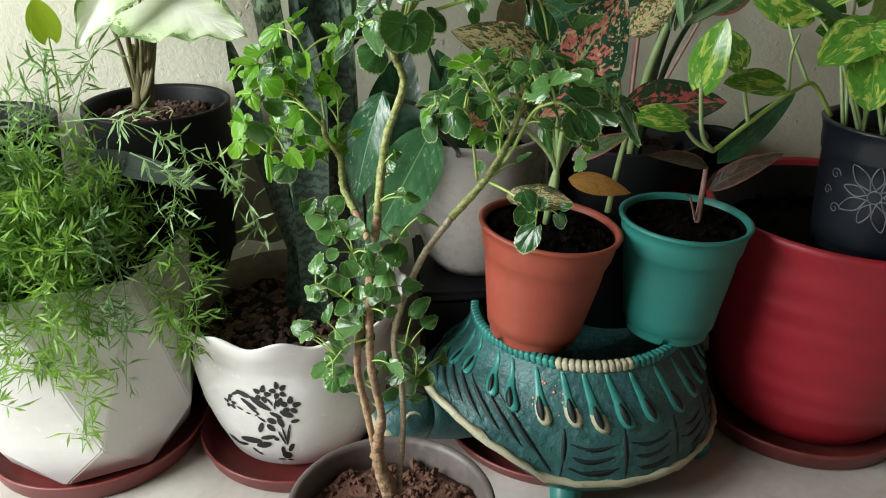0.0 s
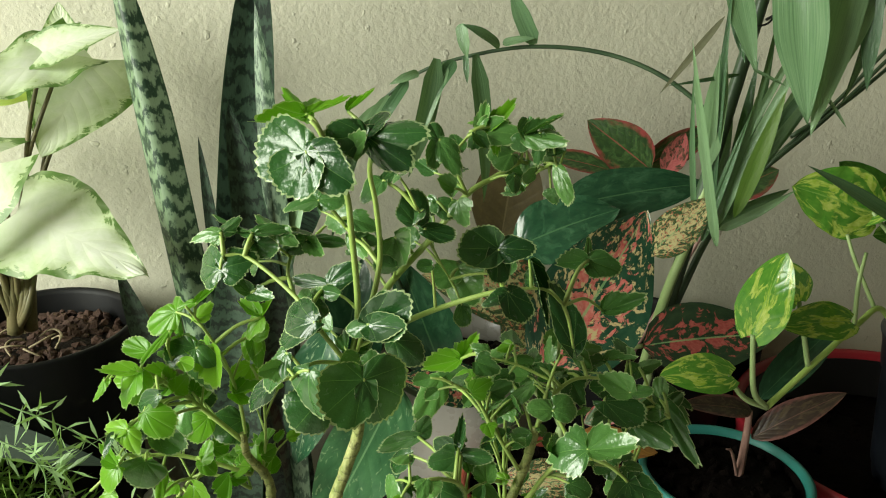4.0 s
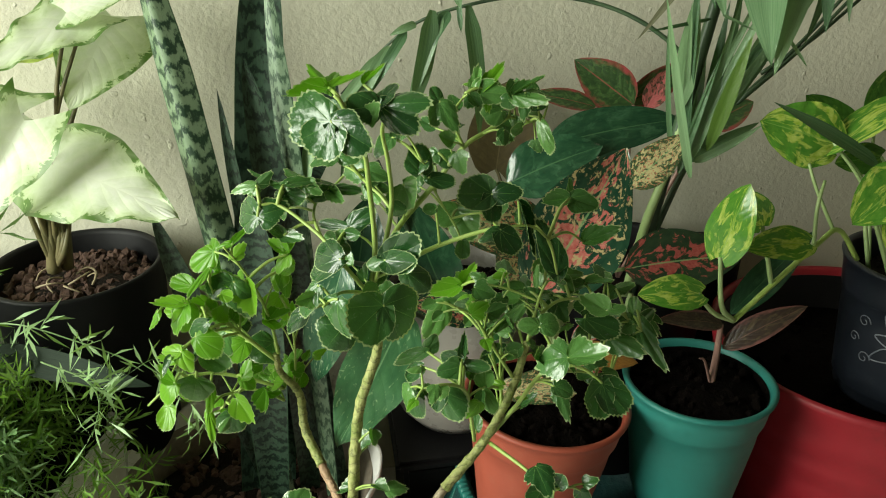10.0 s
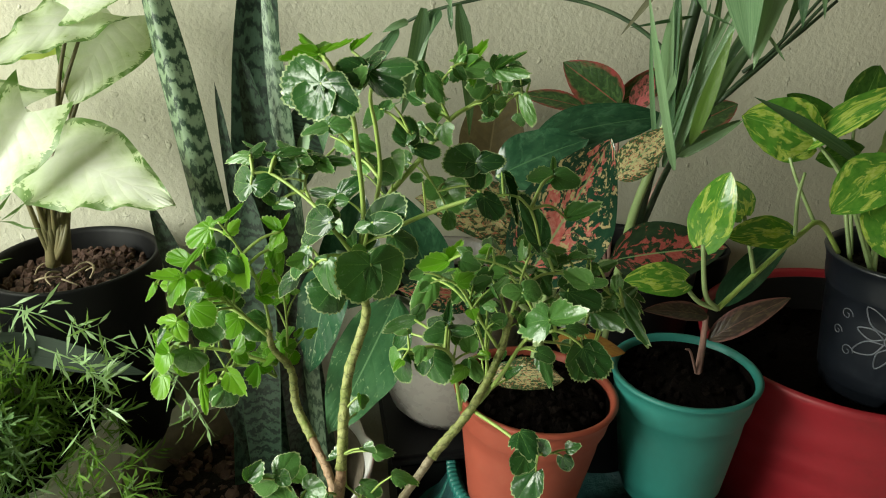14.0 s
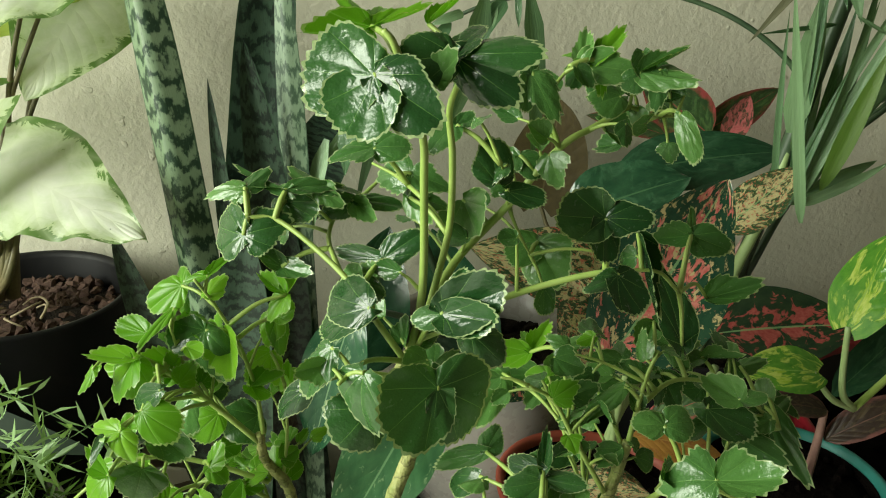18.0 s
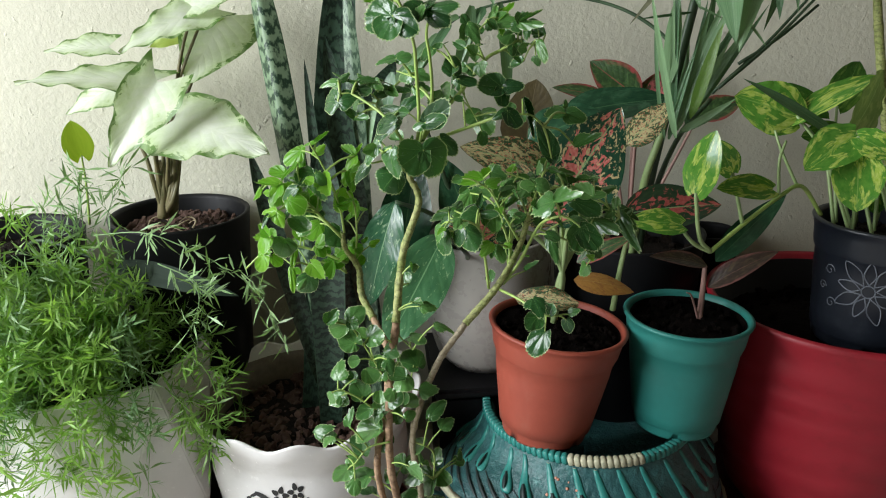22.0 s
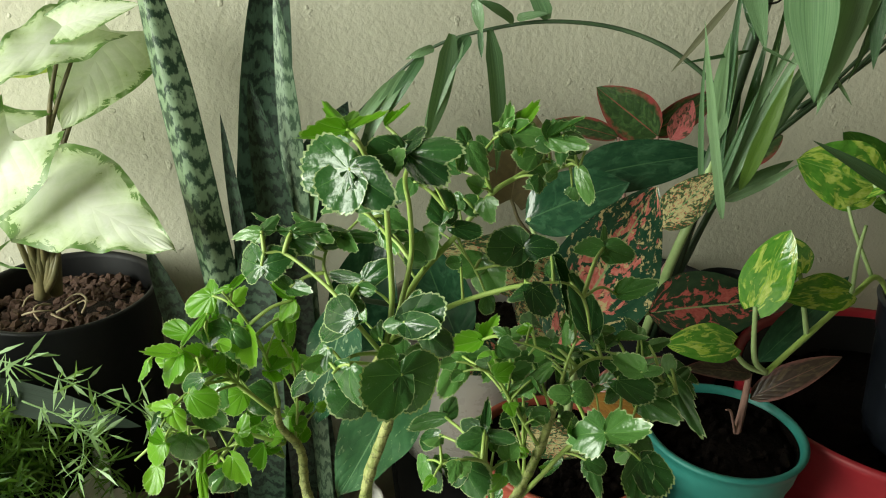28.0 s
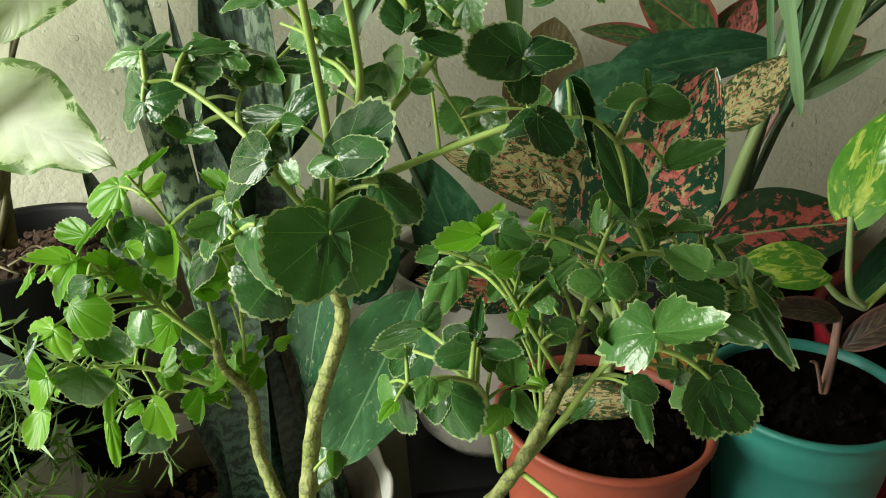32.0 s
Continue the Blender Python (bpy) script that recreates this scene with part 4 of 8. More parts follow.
leaf_at(bird_pot, "leaf", M["snake_dark_shaded"], (-0.314, 0.037, 0.190), (-0.284, 0.050, 0.609), (0, -0.9, 0.45), 0.043, sword, "", cup=0.25, rows=24)
leaf_at(bird_pot, "leaf", M["snake_dark_shaded"], (-0.286, 0.100, 0.525), (-0.211, 0.090, 0.667), (0.1, -0.95, 0.3), 0.055, lance, "broad dark green leaf", cup=0.15, curl=0.4)
shoot("stalk", tube([(-0.352, 0.05, 0.19), (-0.325, 0.08, 0.38), (-0.286, 0.1, 0.525)], 0.0035, 0.0022), M["stalk_dark"], bird_pot)
shoot("stalk", tube([(-0.74, 0.1, 0.41), (-0.68, 0.05, 0.455), (-0.584, 0.02, 0.425)], 0.003, 0.0018), M["stalk_dark"], pot2)
leaf_at(pot2, "leaf", M["dark_leaf"], (-0.584, 0.020, 0.428), (-0.421, -0.030, 0.396), (0.75, -0.65, 0.1), 0.03, lance, "long dark green leaf", cup=0.15, curl=0.55, rows=18)

# ---- mottled plant ----
leaf_at(dieff, "leaf", M["dieff"], (-0.221, 0.000, 0.501), (-0.260, 0.000, 0.360), (-0.35, -0.9, 0.3), 0.054, lance, "", cup=0.15, curl=0.4, cols=8, rows=18, wave=0.04, waves=3)
leaf_at(dieff, "leaf", M["dieff_light"], (-0.166, -0.070, 0.479), (-0.243, -0.090, 0.342), (0.05, -0.9, 0.35), 0.070, lance, "", cup=0.15, curl=0.4, cols=8, rows=18, wave=0.04, waves=3)
shoot("stalk", tube([(-0.128, 0.100, 0.340), (-0.139, 0.060, 0.435), (-0.174, 0.020, 0.477), (-0.221, 0.000, 0.501)], 0.0040, 0.0025), M["stalk_dark"], dieff)
shoot("stalk", tube([(-0.128, 0.100, 0.340), (-0.125, 0.050, 0.399), (-0.138, -0.040, 0.445), (-0.166, -0.070, 0.479)], 0.0040, 0.0025), M["stalk_dark"], dieff)
shoot("stalk", tube([(-0.120, 0.100, 0.340), (-0.134, 0.080, 0.451), (-0.161, 0.060, 0.537), (-0.178, 0.050, 0.587)], 0.0040, 0.0025), M["stalk_dark"], dieff)

# ---- red aglaonema ----
leaf_at(orange, "leaf", M["agla_red"], (-0.053, -0.110, 0.500), (0.045, -0.060, 0.621), (0.1, -0.92, 0.35), 0.098, lance, "", cup=0.16, curl=0.3, cols=8, rows=18, wave=0.02, waves=2)
leaf_at(orange, "leaf", M["agla_cream"], (0.063, -0.030, 0.570), (0.118, -0.030, 0.620), (-0.2, -0.9, 0.4), 0.038, lance, "", cup=0.15, curl=0.3)
leaf_at(orange, "leaf", M["agla_green"], (-0.005, 0.030, 0.597), (0.147, 0.040, 0.612), (-0.46, -0.57, 0.58), 0.056, lance, "", cup=0.1, curl=0.35, cols=8, rows=18, wave=0.02, waves=2)
leaf_at(orange, "leaf", M["agla_green"], (-0.054, 0.000, 0.570), (0.041, -0.010, 0.607), (-0.49, -0.63, 0.52), 0.062, lance, "", cup=0.14, curl=0.5, cols=8, rows=18, wave=0.04, waves=2)
leaf_at(orange, "leaf", M["agla_cream"], (-0.028, -0.080, 0.548), (-0.149, -0.100, 0.591), (0, -0.85, 0.55), 0.058, lance, "", cup=0.1, curl=0.3, cols=8)
leaf_at(orange, "leaf", M["agla_dark"], (0.061, -0.040, 0.484), (0.178, -0.060, 0.497), (0.1, -0.55, 0.8), 0.074, lance, "", cup=0.1, curl=0.3, cols=8)
leaf_at(orange, "leaf", M["agla_red"], (-0.090, -0.090, 0.479), (-0.168, -0.100, 0.502), (0, -0.8, 0.6), 0.037, lance, "", cup=0.1, curl=0.3)
leaf_at(orange, "leaf", M["agla_cream"], (-0.038, -0.080, 0.487), (-0.084, -0.100, 0.572), (-0.1, -0.9, 0.4), 0.055, lance, "", cup=0.15, curl=0.3)
leaf_at(orange, "leaf", M["yellow_leaf"], (-0.006, -0.070, 0.412), (0.068, -0.080, 0.395), (0.1, -0.6, 0.8), 0.032, lance, "", cup=-0.2, curl=0.6)
leaf_at(orange, "leaf", M["agla_cream"], (-0.088, -0.120, 0.413), (-0.016, -0.140, 0.411), (0.1, -0.8, 0.6), 0.027, lance, "", cup=0.25, curl=0.5)
leaf_at(orange, "leaf", M["agla_rim"], (-0.011, -0.100, 0.446), (0.052, -0.110, 0.479), (-0.1, -0.7, 0.7), 0.022, lance, "", cup=0.25, curl=0.3)
leaf_at(orange, "leaf", M["agla_cream"], (-0.073, -0.120, 0.414), (-0.014, -0.130, 0.403), (0.05, -0.65, 0.75), 0.034, heart, "", cup=-0.2, curl=1.1, cols=8)
shoot("stalk", tube([(-0.028, -0.060, 0.351), (-0.020, -0.065, 0.422), (-0.016, -0.074, 0.482), (-0.013, -0.100, 0.495)], 0.0042, 0.0022), M["stalk_pale"], orange)
shoot("stalk", tube([(-0.028, -0.060, 0.351), (-0.020, -0.065, 0.422), (0.026, -0.036, 0.523), (0.063, -0.030, 0.570)], 0.0042, 0.0022), M["stalk_pale"], orange)
shoot("stalk", tube([(-0.028, -0.060, 0.351), (-0.020, -0.065, 0.422), (-0.011, -0.003, 0.542), (-0.004, 0.030, 0.604)], 0.0042, 0.0022), M["stalk_pale"], orange)
shoot("stalk", tube([(-0.028, -0.060, 0.351), (-0.020, -0.065, 0.422), (-0.037, -0.019, 0.525), (-0.051, 0.000, 0.573)], 0.0042, 0.0022), M["stalk_pale"], orange)
shoot("stalk", tube([(-0.028, -0.060, 0.351), (-0.020, -0.065, 0.422), (-0.024, -0.063, 0.511), (-0.028, -0.080, 0.548)], 0.0042, 0.0022), M["stalk_pale"], orange)
shoot("stalk", tube([(-0.028, -0.060, 0.351), (-0.020, -0.065, 0.422), (0.025, -0.041, 0.476), (0.061, -0.040, 0.484)], 0.0042, 0.0022), M["stalk_pale"], orange)
shoot("stalk", tube([(-0.028, -0.060, 0.351), (-0.020, -0.065, 0.422), (-0.059, -0.069, 0.473), (-0.090, -0.090, 0.479)], 0.0042, 0.0022), M["stalk_pale"], orange)
shoot("stalk", tube([(-0.028, -0.060, 0.351), (-0.020, -0.065, 0.422), (-0.030, -0.063, 0.478), (-0.038, -0.080, 0.487)], 0.0042, 0.0022), M["stalk_pale"], orange)
shoot("stalk", tube([(0.051, -0.050, 0.359), (0.059, -0.050, 0.422), (0.066, -0.050, 0.460)], 0.0040, 0.0030), M["stalk_pale"], orange)

# ---- red-edged plant by the wall ----
leaf_at(palm, "leaf", M["agla_rim"], (0.141, 0.170, 0.592), (0.074, 0.200, 0.644), (-0.4, -0.8, 0.4), 0.057, lance, "green leaf with a red edge", cup=0.2, curl=0.3)
shoot("stalk", tube([(0.130, 0.150, 0.370), (0.137, 0.164, 0.526), (0.141, 0.170, 0.592)], 0.0030, 0.0020), M["stalk_mauve"], palm)
leaf_at(palm, "leaf", M["agla_rim"], (0.094, 0.170, 0.593), (0.017, 0.190, 0.609), (0, -0.7, 0.7), 0.028, lance, "green leaf with a red edge", cup=0.2, curl=0.3)
shoot("stalk", tube([(0.130, 0.150, 0.370), (0.105, 0.164, 0.526), (0.094, 0.170, 0.593)], 0.0030, 0.0020), M["stalk_mauve"], palm)
leaf_at(palm, "leaf", M["agla_pink"], (0.157, 0.170, 0.587), (0.183, 0.180, 0.630), (0.1, -0.9, 0.4), 0.03, lance, "pink leaf with dark green blotches", cup=0.25, curl=0.3)
shoot("stalk", tube([(0.130, 0.150, 0.370), (0.140, 0.171, 0.521), (0.145, 0.180, 0.586)], 0.0030, 0.0020), M["stalk_mauve"], palm)
leaf_at(palm, "leaf", M["agla_rim"], (0.222, 0.150, 0.564), (0.296, 0.170, 0.586), (0, -0.7, 0.7), 0.042, lance, "green leaf with a red edge", cup=0.2, curl=0.3)
shoot("stalk", tube([(0.130, 0.150, 0.370), (0.195, 0.150, 0.506), (0.222, 0.150, 0.564)], 0.0030, 0.0020), M["stalk_mauve"], palm)
leaf_at(palm, "leaf", M["agla_rim"], (0.144, 0.200, 0.586), (0.236, 0.220, 0.629), (0.2, -0.9, 0.3), 0.038, lance, "green leaf with a red edge", cup=0.2, curl=0.3)
shoot("stalk", tube([(0.130, 0.150, 0.370), (0.140, 0.185, 0.521), (0.144, 0.200, 0.586)], 0.0030, 0.0020), M["stalk_mauve"], palm)
leaf_at(palm, "leaf", M["olive_leaf"], (-0.021, 0.200, 0.512), (0.001, 0.225, 0.617), (-0.2, -0.9, 0.3), 0.083, heart, "dull olive rounded leaf", lobe=0.1, cup=0.1, curl=0.3)
shoot("stalk", tube([(0.120, 0.150, 0.370), (0.001, 0.180, 0.472), (-0.021, 0.200, 0.512)], 0.0030, 0.0020), M["stalk_olive"], palm)
leaf_at(dieff, "leaf", M["agla_green"], (-0.214, 0.060, 0.404), (-0.187, 0.080, 0.538), (-0.37, -0.81, 0.28), 0.077, lance, "broad dark green leaf", cup=0.15, curl=0.3)
leaf_at(dieff, "leaf", M["agla_green"], (-0.107, 0.050, 0.409), (-0.150, 0.080, 0.535), (-0.22, -0.81, 0.28), 0.067, lance, "broad dark green leaf", cup=0.15, curl=0.3)
shoot("stalk", tube([(-0.124, 0.100, 0.340), (-0.144, 0.090, 0.449), (-0.214, 0.060, 0.404)], 0.0035, 0.0025), M["stalk_dark"], dieff)
shoot("stalk", tube([(-0.116, 0.100, 0.340), (-0.119, 0.080, 0.436), (-0.107, 0.050, 0.409)], 0.0035, 0.0025), M["stalk_dark"], dieff)

# ---- golden pothos ----
leaf_at(flower, "leaf", M["pothos"], (0.281, -0.020, 0.596), (0.202, -0.012, 0.622), (-0.62, -0.67, 0.37), 0.0670, heart, "", lobe=0.12, cup=0.12, curl=0.35, cols=8, rows=18, wave=0.02)
shoot("stalk", tube([(0.345, -0.07, 0.45), (0.316, -0.036, 0.546), (0.281, -0.020, 0.596)], 0.0026, 0.0017), M["stalk_pale"], flower)
leaf_at(flower, "leaf", M["pothos"], (0.283, -0.020, 0.594), (0.395, 0.000, 0.639), (-0.37, -0.51, 0.63), 0.0335, heart, "", lobe=0.12, cup=0.18, curl=0.5, cols=8, rows=18, wave=0.02)
shoot("stalk", tube([(0.359, -0.05, 0.45), (0.325, -0.025, 0.545), (0.283, -0.020, 0.594)], 0.0026, 0.0017), M["stalk_pale"], flower)
leaf_at(flower, "leaf", M["pothos_under"], (0.332, -0.060, 0.582), (0.385, -0.020, 0.649), (0.25, -0.85, -0.3), 0.0721, heart, "", lobe=0.12, cup=0.1, curl=0.3, cols=8, rows=18, wave=0.02)
shoot("stalk", tube([(0.373, -0.03, 0.45), (0.355, -0.032, 0.539), (0.332, -0.060, 0.582)], 0.0026, 0.0017), M["stalk_pale"], flower)
leaf_at(flower, "leaf", M["pothos"], (0.313, -0.100, 0.588), (0.242, -0.125, 0.554), (-0.58, -0.69, 0.40), 0.0554, heart, "", lobe=0.12, cup=0.12, curl=0.4, cols=8, rows=18, wave=0.02)
shoot("stalk", tube([(0.387, -0.01, 0.45), (0.354, -0.039, 0.542), (0.313, -0.100, 0.588)], 0.0026, 0.0017), M["stalk_pale"], flower)
leaf_at(flower, "leaf", M["pothos"], (0.307, -0.120, 0.567), (0.309, -0.130, 0.503), (-0.43, -0.78, 0.34), 0.0567, heart, "", lobe=0.12, cup=0.18, curl=0.35, cols=8, rows=18, wave=0.02)
shoot("stalk", tube([(0.401, -0.07, 0.45), (0.359, -0.081, 0.533), (0.307, -0.120, 0.567)], 0.0026, 0.0017), M["stalk_pale"], flower)
leaf_at(flower, "leaf", M["pothos"], (0.303, -0.120, 0.589), (0.338, -0.140, 0.569), (-0.37, -0.63, 0.55), 0.0361, heart, "", lobe=0.12, cup=0.1, curl=0.5, cols=8, rows=18, wave=0.02)
shoot("stalk", tube([(0.415, -0.05, 0.45), (0.365, -0.07, 0.543), (0.303, -0.120, 0.589)], 0.0026, 0.0017), M["stalk_pale"], flower)
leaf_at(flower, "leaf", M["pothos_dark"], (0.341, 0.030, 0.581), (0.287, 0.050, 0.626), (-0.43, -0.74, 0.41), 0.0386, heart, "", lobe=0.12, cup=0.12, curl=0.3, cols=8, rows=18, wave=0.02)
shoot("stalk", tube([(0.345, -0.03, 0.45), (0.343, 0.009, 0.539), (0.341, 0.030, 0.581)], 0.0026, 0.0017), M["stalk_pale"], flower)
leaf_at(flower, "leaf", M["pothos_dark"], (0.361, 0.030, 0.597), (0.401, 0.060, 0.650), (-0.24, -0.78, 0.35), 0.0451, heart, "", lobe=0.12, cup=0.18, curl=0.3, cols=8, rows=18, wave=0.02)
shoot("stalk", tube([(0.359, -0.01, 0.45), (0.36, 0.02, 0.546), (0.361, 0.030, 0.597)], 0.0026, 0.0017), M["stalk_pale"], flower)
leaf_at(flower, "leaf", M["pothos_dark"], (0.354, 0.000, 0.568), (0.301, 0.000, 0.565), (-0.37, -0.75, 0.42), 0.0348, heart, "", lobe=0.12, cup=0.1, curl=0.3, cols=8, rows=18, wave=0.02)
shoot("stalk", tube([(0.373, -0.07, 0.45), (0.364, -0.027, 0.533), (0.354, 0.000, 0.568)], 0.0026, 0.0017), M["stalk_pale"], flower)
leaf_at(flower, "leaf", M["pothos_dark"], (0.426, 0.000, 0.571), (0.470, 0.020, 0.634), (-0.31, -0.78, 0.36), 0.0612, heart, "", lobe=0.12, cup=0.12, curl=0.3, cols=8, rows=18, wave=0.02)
shoot("stalk", tube([(0.387, -0.05, 0.45), (0.405, -0.016, 0.534), (0.426, 0.000, 0.571)], 0.0026, 0.0017), M["stalk_pale"], flower)
leaf_at(flower, "leaf", M["pothos"], (0.386, -0.060, 0.539), (0.433, -0.080, 0.507), (-0.18, -0.74, 0.41), 0.0515, heart, "", lobe=0.12, cup=0.18, curl=0.4, cols=8, rows=18, wave=0.02)
shoot("stalk", tube([(0.401, -0.03, 0.45), (0.394, -0.032, 0.52), (0.386, -0.060, 0.539)], 0.0026, 0.0017), M["stalk_pale"], flower)
leaf_at(flower, "leaf", M["pothos"], (0.424, -0.040, 0.510), (0.427, -0.060, 0.452), (-0.25, -0.81, 0.29), 0.0515, heart, "", lobe=0.12, cup=0.1, curl=0.3, cols=8, rows=18, wave=0.02)
shoot("stalk", tube([(0.415, -0.01, 0.45), (0.419, -0.012, 0.507), (0.424, -0.040, 0.510)], 0.0026, 0.0017), M["stalk_pale"], flower)
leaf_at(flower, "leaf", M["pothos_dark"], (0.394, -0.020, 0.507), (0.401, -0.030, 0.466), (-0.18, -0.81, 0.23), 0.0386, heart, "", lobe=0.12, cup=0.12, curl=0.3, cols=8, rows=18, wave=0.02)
shoot("stalk", tube([(0.345, -0.07, 0.45), (0.367, -0.036, 0.506), (0.394, -0.020, 0.507)], 0.0026, 0.0017), M["stalk_pale"], flower)
shoot("vine", tube([(0.313, -0.050, 0.475), (0.278, -0.060, 0.516), (0.242, -0.080, 0.512), (0.191, -0.100, 0.486), (0.145, -0.115, 0.457)], 0.0027, 0.0027), M["stalk"], flower)
leaf_at(flower, "leaf", M["pothos"], (0.117, -0.125, 0.533), (0.133, -0.130, 0.605), (-0.67, -0.68, 0.28), 0.043, heart, "", lobe=0.1, cup=0.14, curl=0.35, cols=8)
leaf_at(flower, "leaf", M["pothos"], (0.106, -0.120, 0.494), (0.041, -0.125, 0.502), (-0.25, -0.54, 0.61), 0.036, heart, "", lobe=0.1, cup=0.14, curl=0.35, cols=8)
leaf_at(flower, "leaf", M["pothos"], (0.220, -0.100, 0.526), (0.145, -0.115, 0.534), (-0.31, -0.60, 0.58), 0.036, heart, "", lobe=0.1, cup=0.14, curl=0.35, cols=8)
leaf_at(flower, "leaf", M["pothos"], (0.169, -0.100, 0.548), (0.142, -0.110, 0.590), (-0.12, -0.80, 0.22), 0.031, heart, "", lobe=0.1, cup=0.14, curl=0.35, cols=8)
shoot("stalk", tube([(0.145, -0.115, 0.457), (0.128, -0.120, 0.478), (0.117, -0.125, 0.533)], 0.0030, 0.0022), M["stalk_pale"], flower)
shoot("stalk", tube([(0.145, -0.115, 0.457), (0.121, -0.120, 0.471), (0.102, -0.120, 0.494)], 0.0028, 0.0020), M["stalk_pale"], flower)
shoot("stalk", tube([(0.188, -0.100, 0.484), (0.179, -0.100, 0.515), (0.169, -0.100, 0.548)], 0.0026, 0.0020), M["stalk_pale"], flower)
shoot("stalk", tube([(0.239, -0.080, 0.512), (0.232, -0.085, 0.555), (0.245, -0.070, 0.576)], 0.0022, 0.0016), M["stalk_pale"], flower)
shoot("stalk", tube([(0.272, -0.060, 0.516), (0.251, -0.050, 0.560), (0.245, -0.040, 0.583)], 0.0022, 0.0016), M["stalk_pale"], flower)

# ---- bronze seedling ----
shoot("stem", tube([(0.165, -0.055, 0.338), (0.164, -0.060, 0.382), (0.164, -0.060, 0.418)], 0.0045, 0.0030), M["stalk_mauve"], teal)
shoot("root", tube([(0.165, -0.055, 0.338), (0.146, -0.070, 0.381), (0.137, -0.075, 0.389)], 0.0018, 0.0008), M["stalk_mauve"], teal)
leaf_at(teal, "leaf", M["brown_leaf"], (0.166, -0.060, 0.418), (0.087, -0.070, 0.438), (-0.1, -0.6, 0.8), 0.023, lance, "", cup=0.25, curl=0.45)
leaf_at(teal, "leaf", M["brown_leaf"], (0.170, -0.060, 0.388), (0.253, -0.070, 0.436), (0.1, -0.5, 0.85), 0.030, lance, "", cup=0.25, curl=0.45)
leaf_at(teal, "leaf", M["agla_green"], (0.191, -0.030, 0.411), (0.286, -0.010, 0.492), (-0.18, -0.55, 0.60), 0.035, lance, "long dark green leaf", cup=0.2, curl=0.3)


# ---- round toothed leaflets ----
def leaflet(radius, seat, cup, ripple, seed, notch=0.5, fold=0.0, teeth=32, lobes=0.0, warp=0.0):
    """A round leaflet with fine teeth, lying in x and y and facing +z; the stalk joins at the origin,
    seat radii behind the middle, and the veins fan out from there."""
    rng = random.Random(seed)
    bm = bmesh.new()
    layer = bm.loops.layers.uv.new("uv")
    n, rings = teeth * 3, 6
    ph = [rng.random() * 6.28 for _ in range(4)]
    bite = [rng.uniform(0.4, 1.3) for _ in range(teeth + 1)]
    start = bm.verts.new((0, 0, 0))
    grid = []
    for k in range(1, rings + 1):
        q = k / rings if k < rings - 1 else (0.9 if k == rings - 1 else 1.0)
        row = []
        for i in range(n + 1):
            s = i / n
            a = -math.pi / 2 + notch * 0.5 + s * (2 * math.pi - notch)
            up = math.sin(a)
            edge = seat * up + math.sqrt(max(0.05, 1 - (seat * math.cos(a)) ** 2))
            edge *= 1 + 0.06 * math.sin(3 * a + ph[0]) + 0.045 * math.sin(5 * a + ph[1]) + 0.025 * math.sin(8 * a + ph[3])
            edge *= 1 + lobes * math.cos(5 * (a - math.pi / 2))
            if k == rings:
                edge *= 1 + (-0.03, 0.034, 0.008)[i % 3] * bite[i // 3] * (2 if lobes > 0.05 else 1)
            r = radius * q * edge
            pleat = ripple * radius * q * edge * (1.2 - 0.7 * q) * 0.16 * abs(math.cos(7 * math.pi * s))
            z = cup * radius * (q * edge) ** 2 + pleat + fold * abs(r * math.cos(a)) + 0.16 * radius * q * q * math.sin(2 * a + ph[2]) + warp * radius * q * q * math.sin(3 * a + ph[0]) + 0.03 * radius * q * q * math.sin(11 * a + ph[3])
            row.append((bm.verts.new((r * math.cos(a), r * math.sin(a), z)), (s, q)))
        grid.append(row)
    for i in range(n):
        f = bm.faces.new((start, grid[0][i][0], grid[0][i + 1][0]))
        for loop, t in zip(f.loops, ((grid[0][i][1][0], 0), grid[0][i][1], grid[0][i + 1][1])):
            loop[layer].uv = t
    for a, b in zip(grid, grid[1:]):
        for i in range(n):
            f = bm.faces.new((a[i][0], b[i][0], b[i + 1][0], a[i + 1][0]))
            for loop, t in zip(f.loops, (a[i][1], b[i][1], b[i + 1][1], a[i + 1][1])):
                loop[layer].uv = t
    return bm


SHAPES, RAGGED, FANS = {}, {}, {}
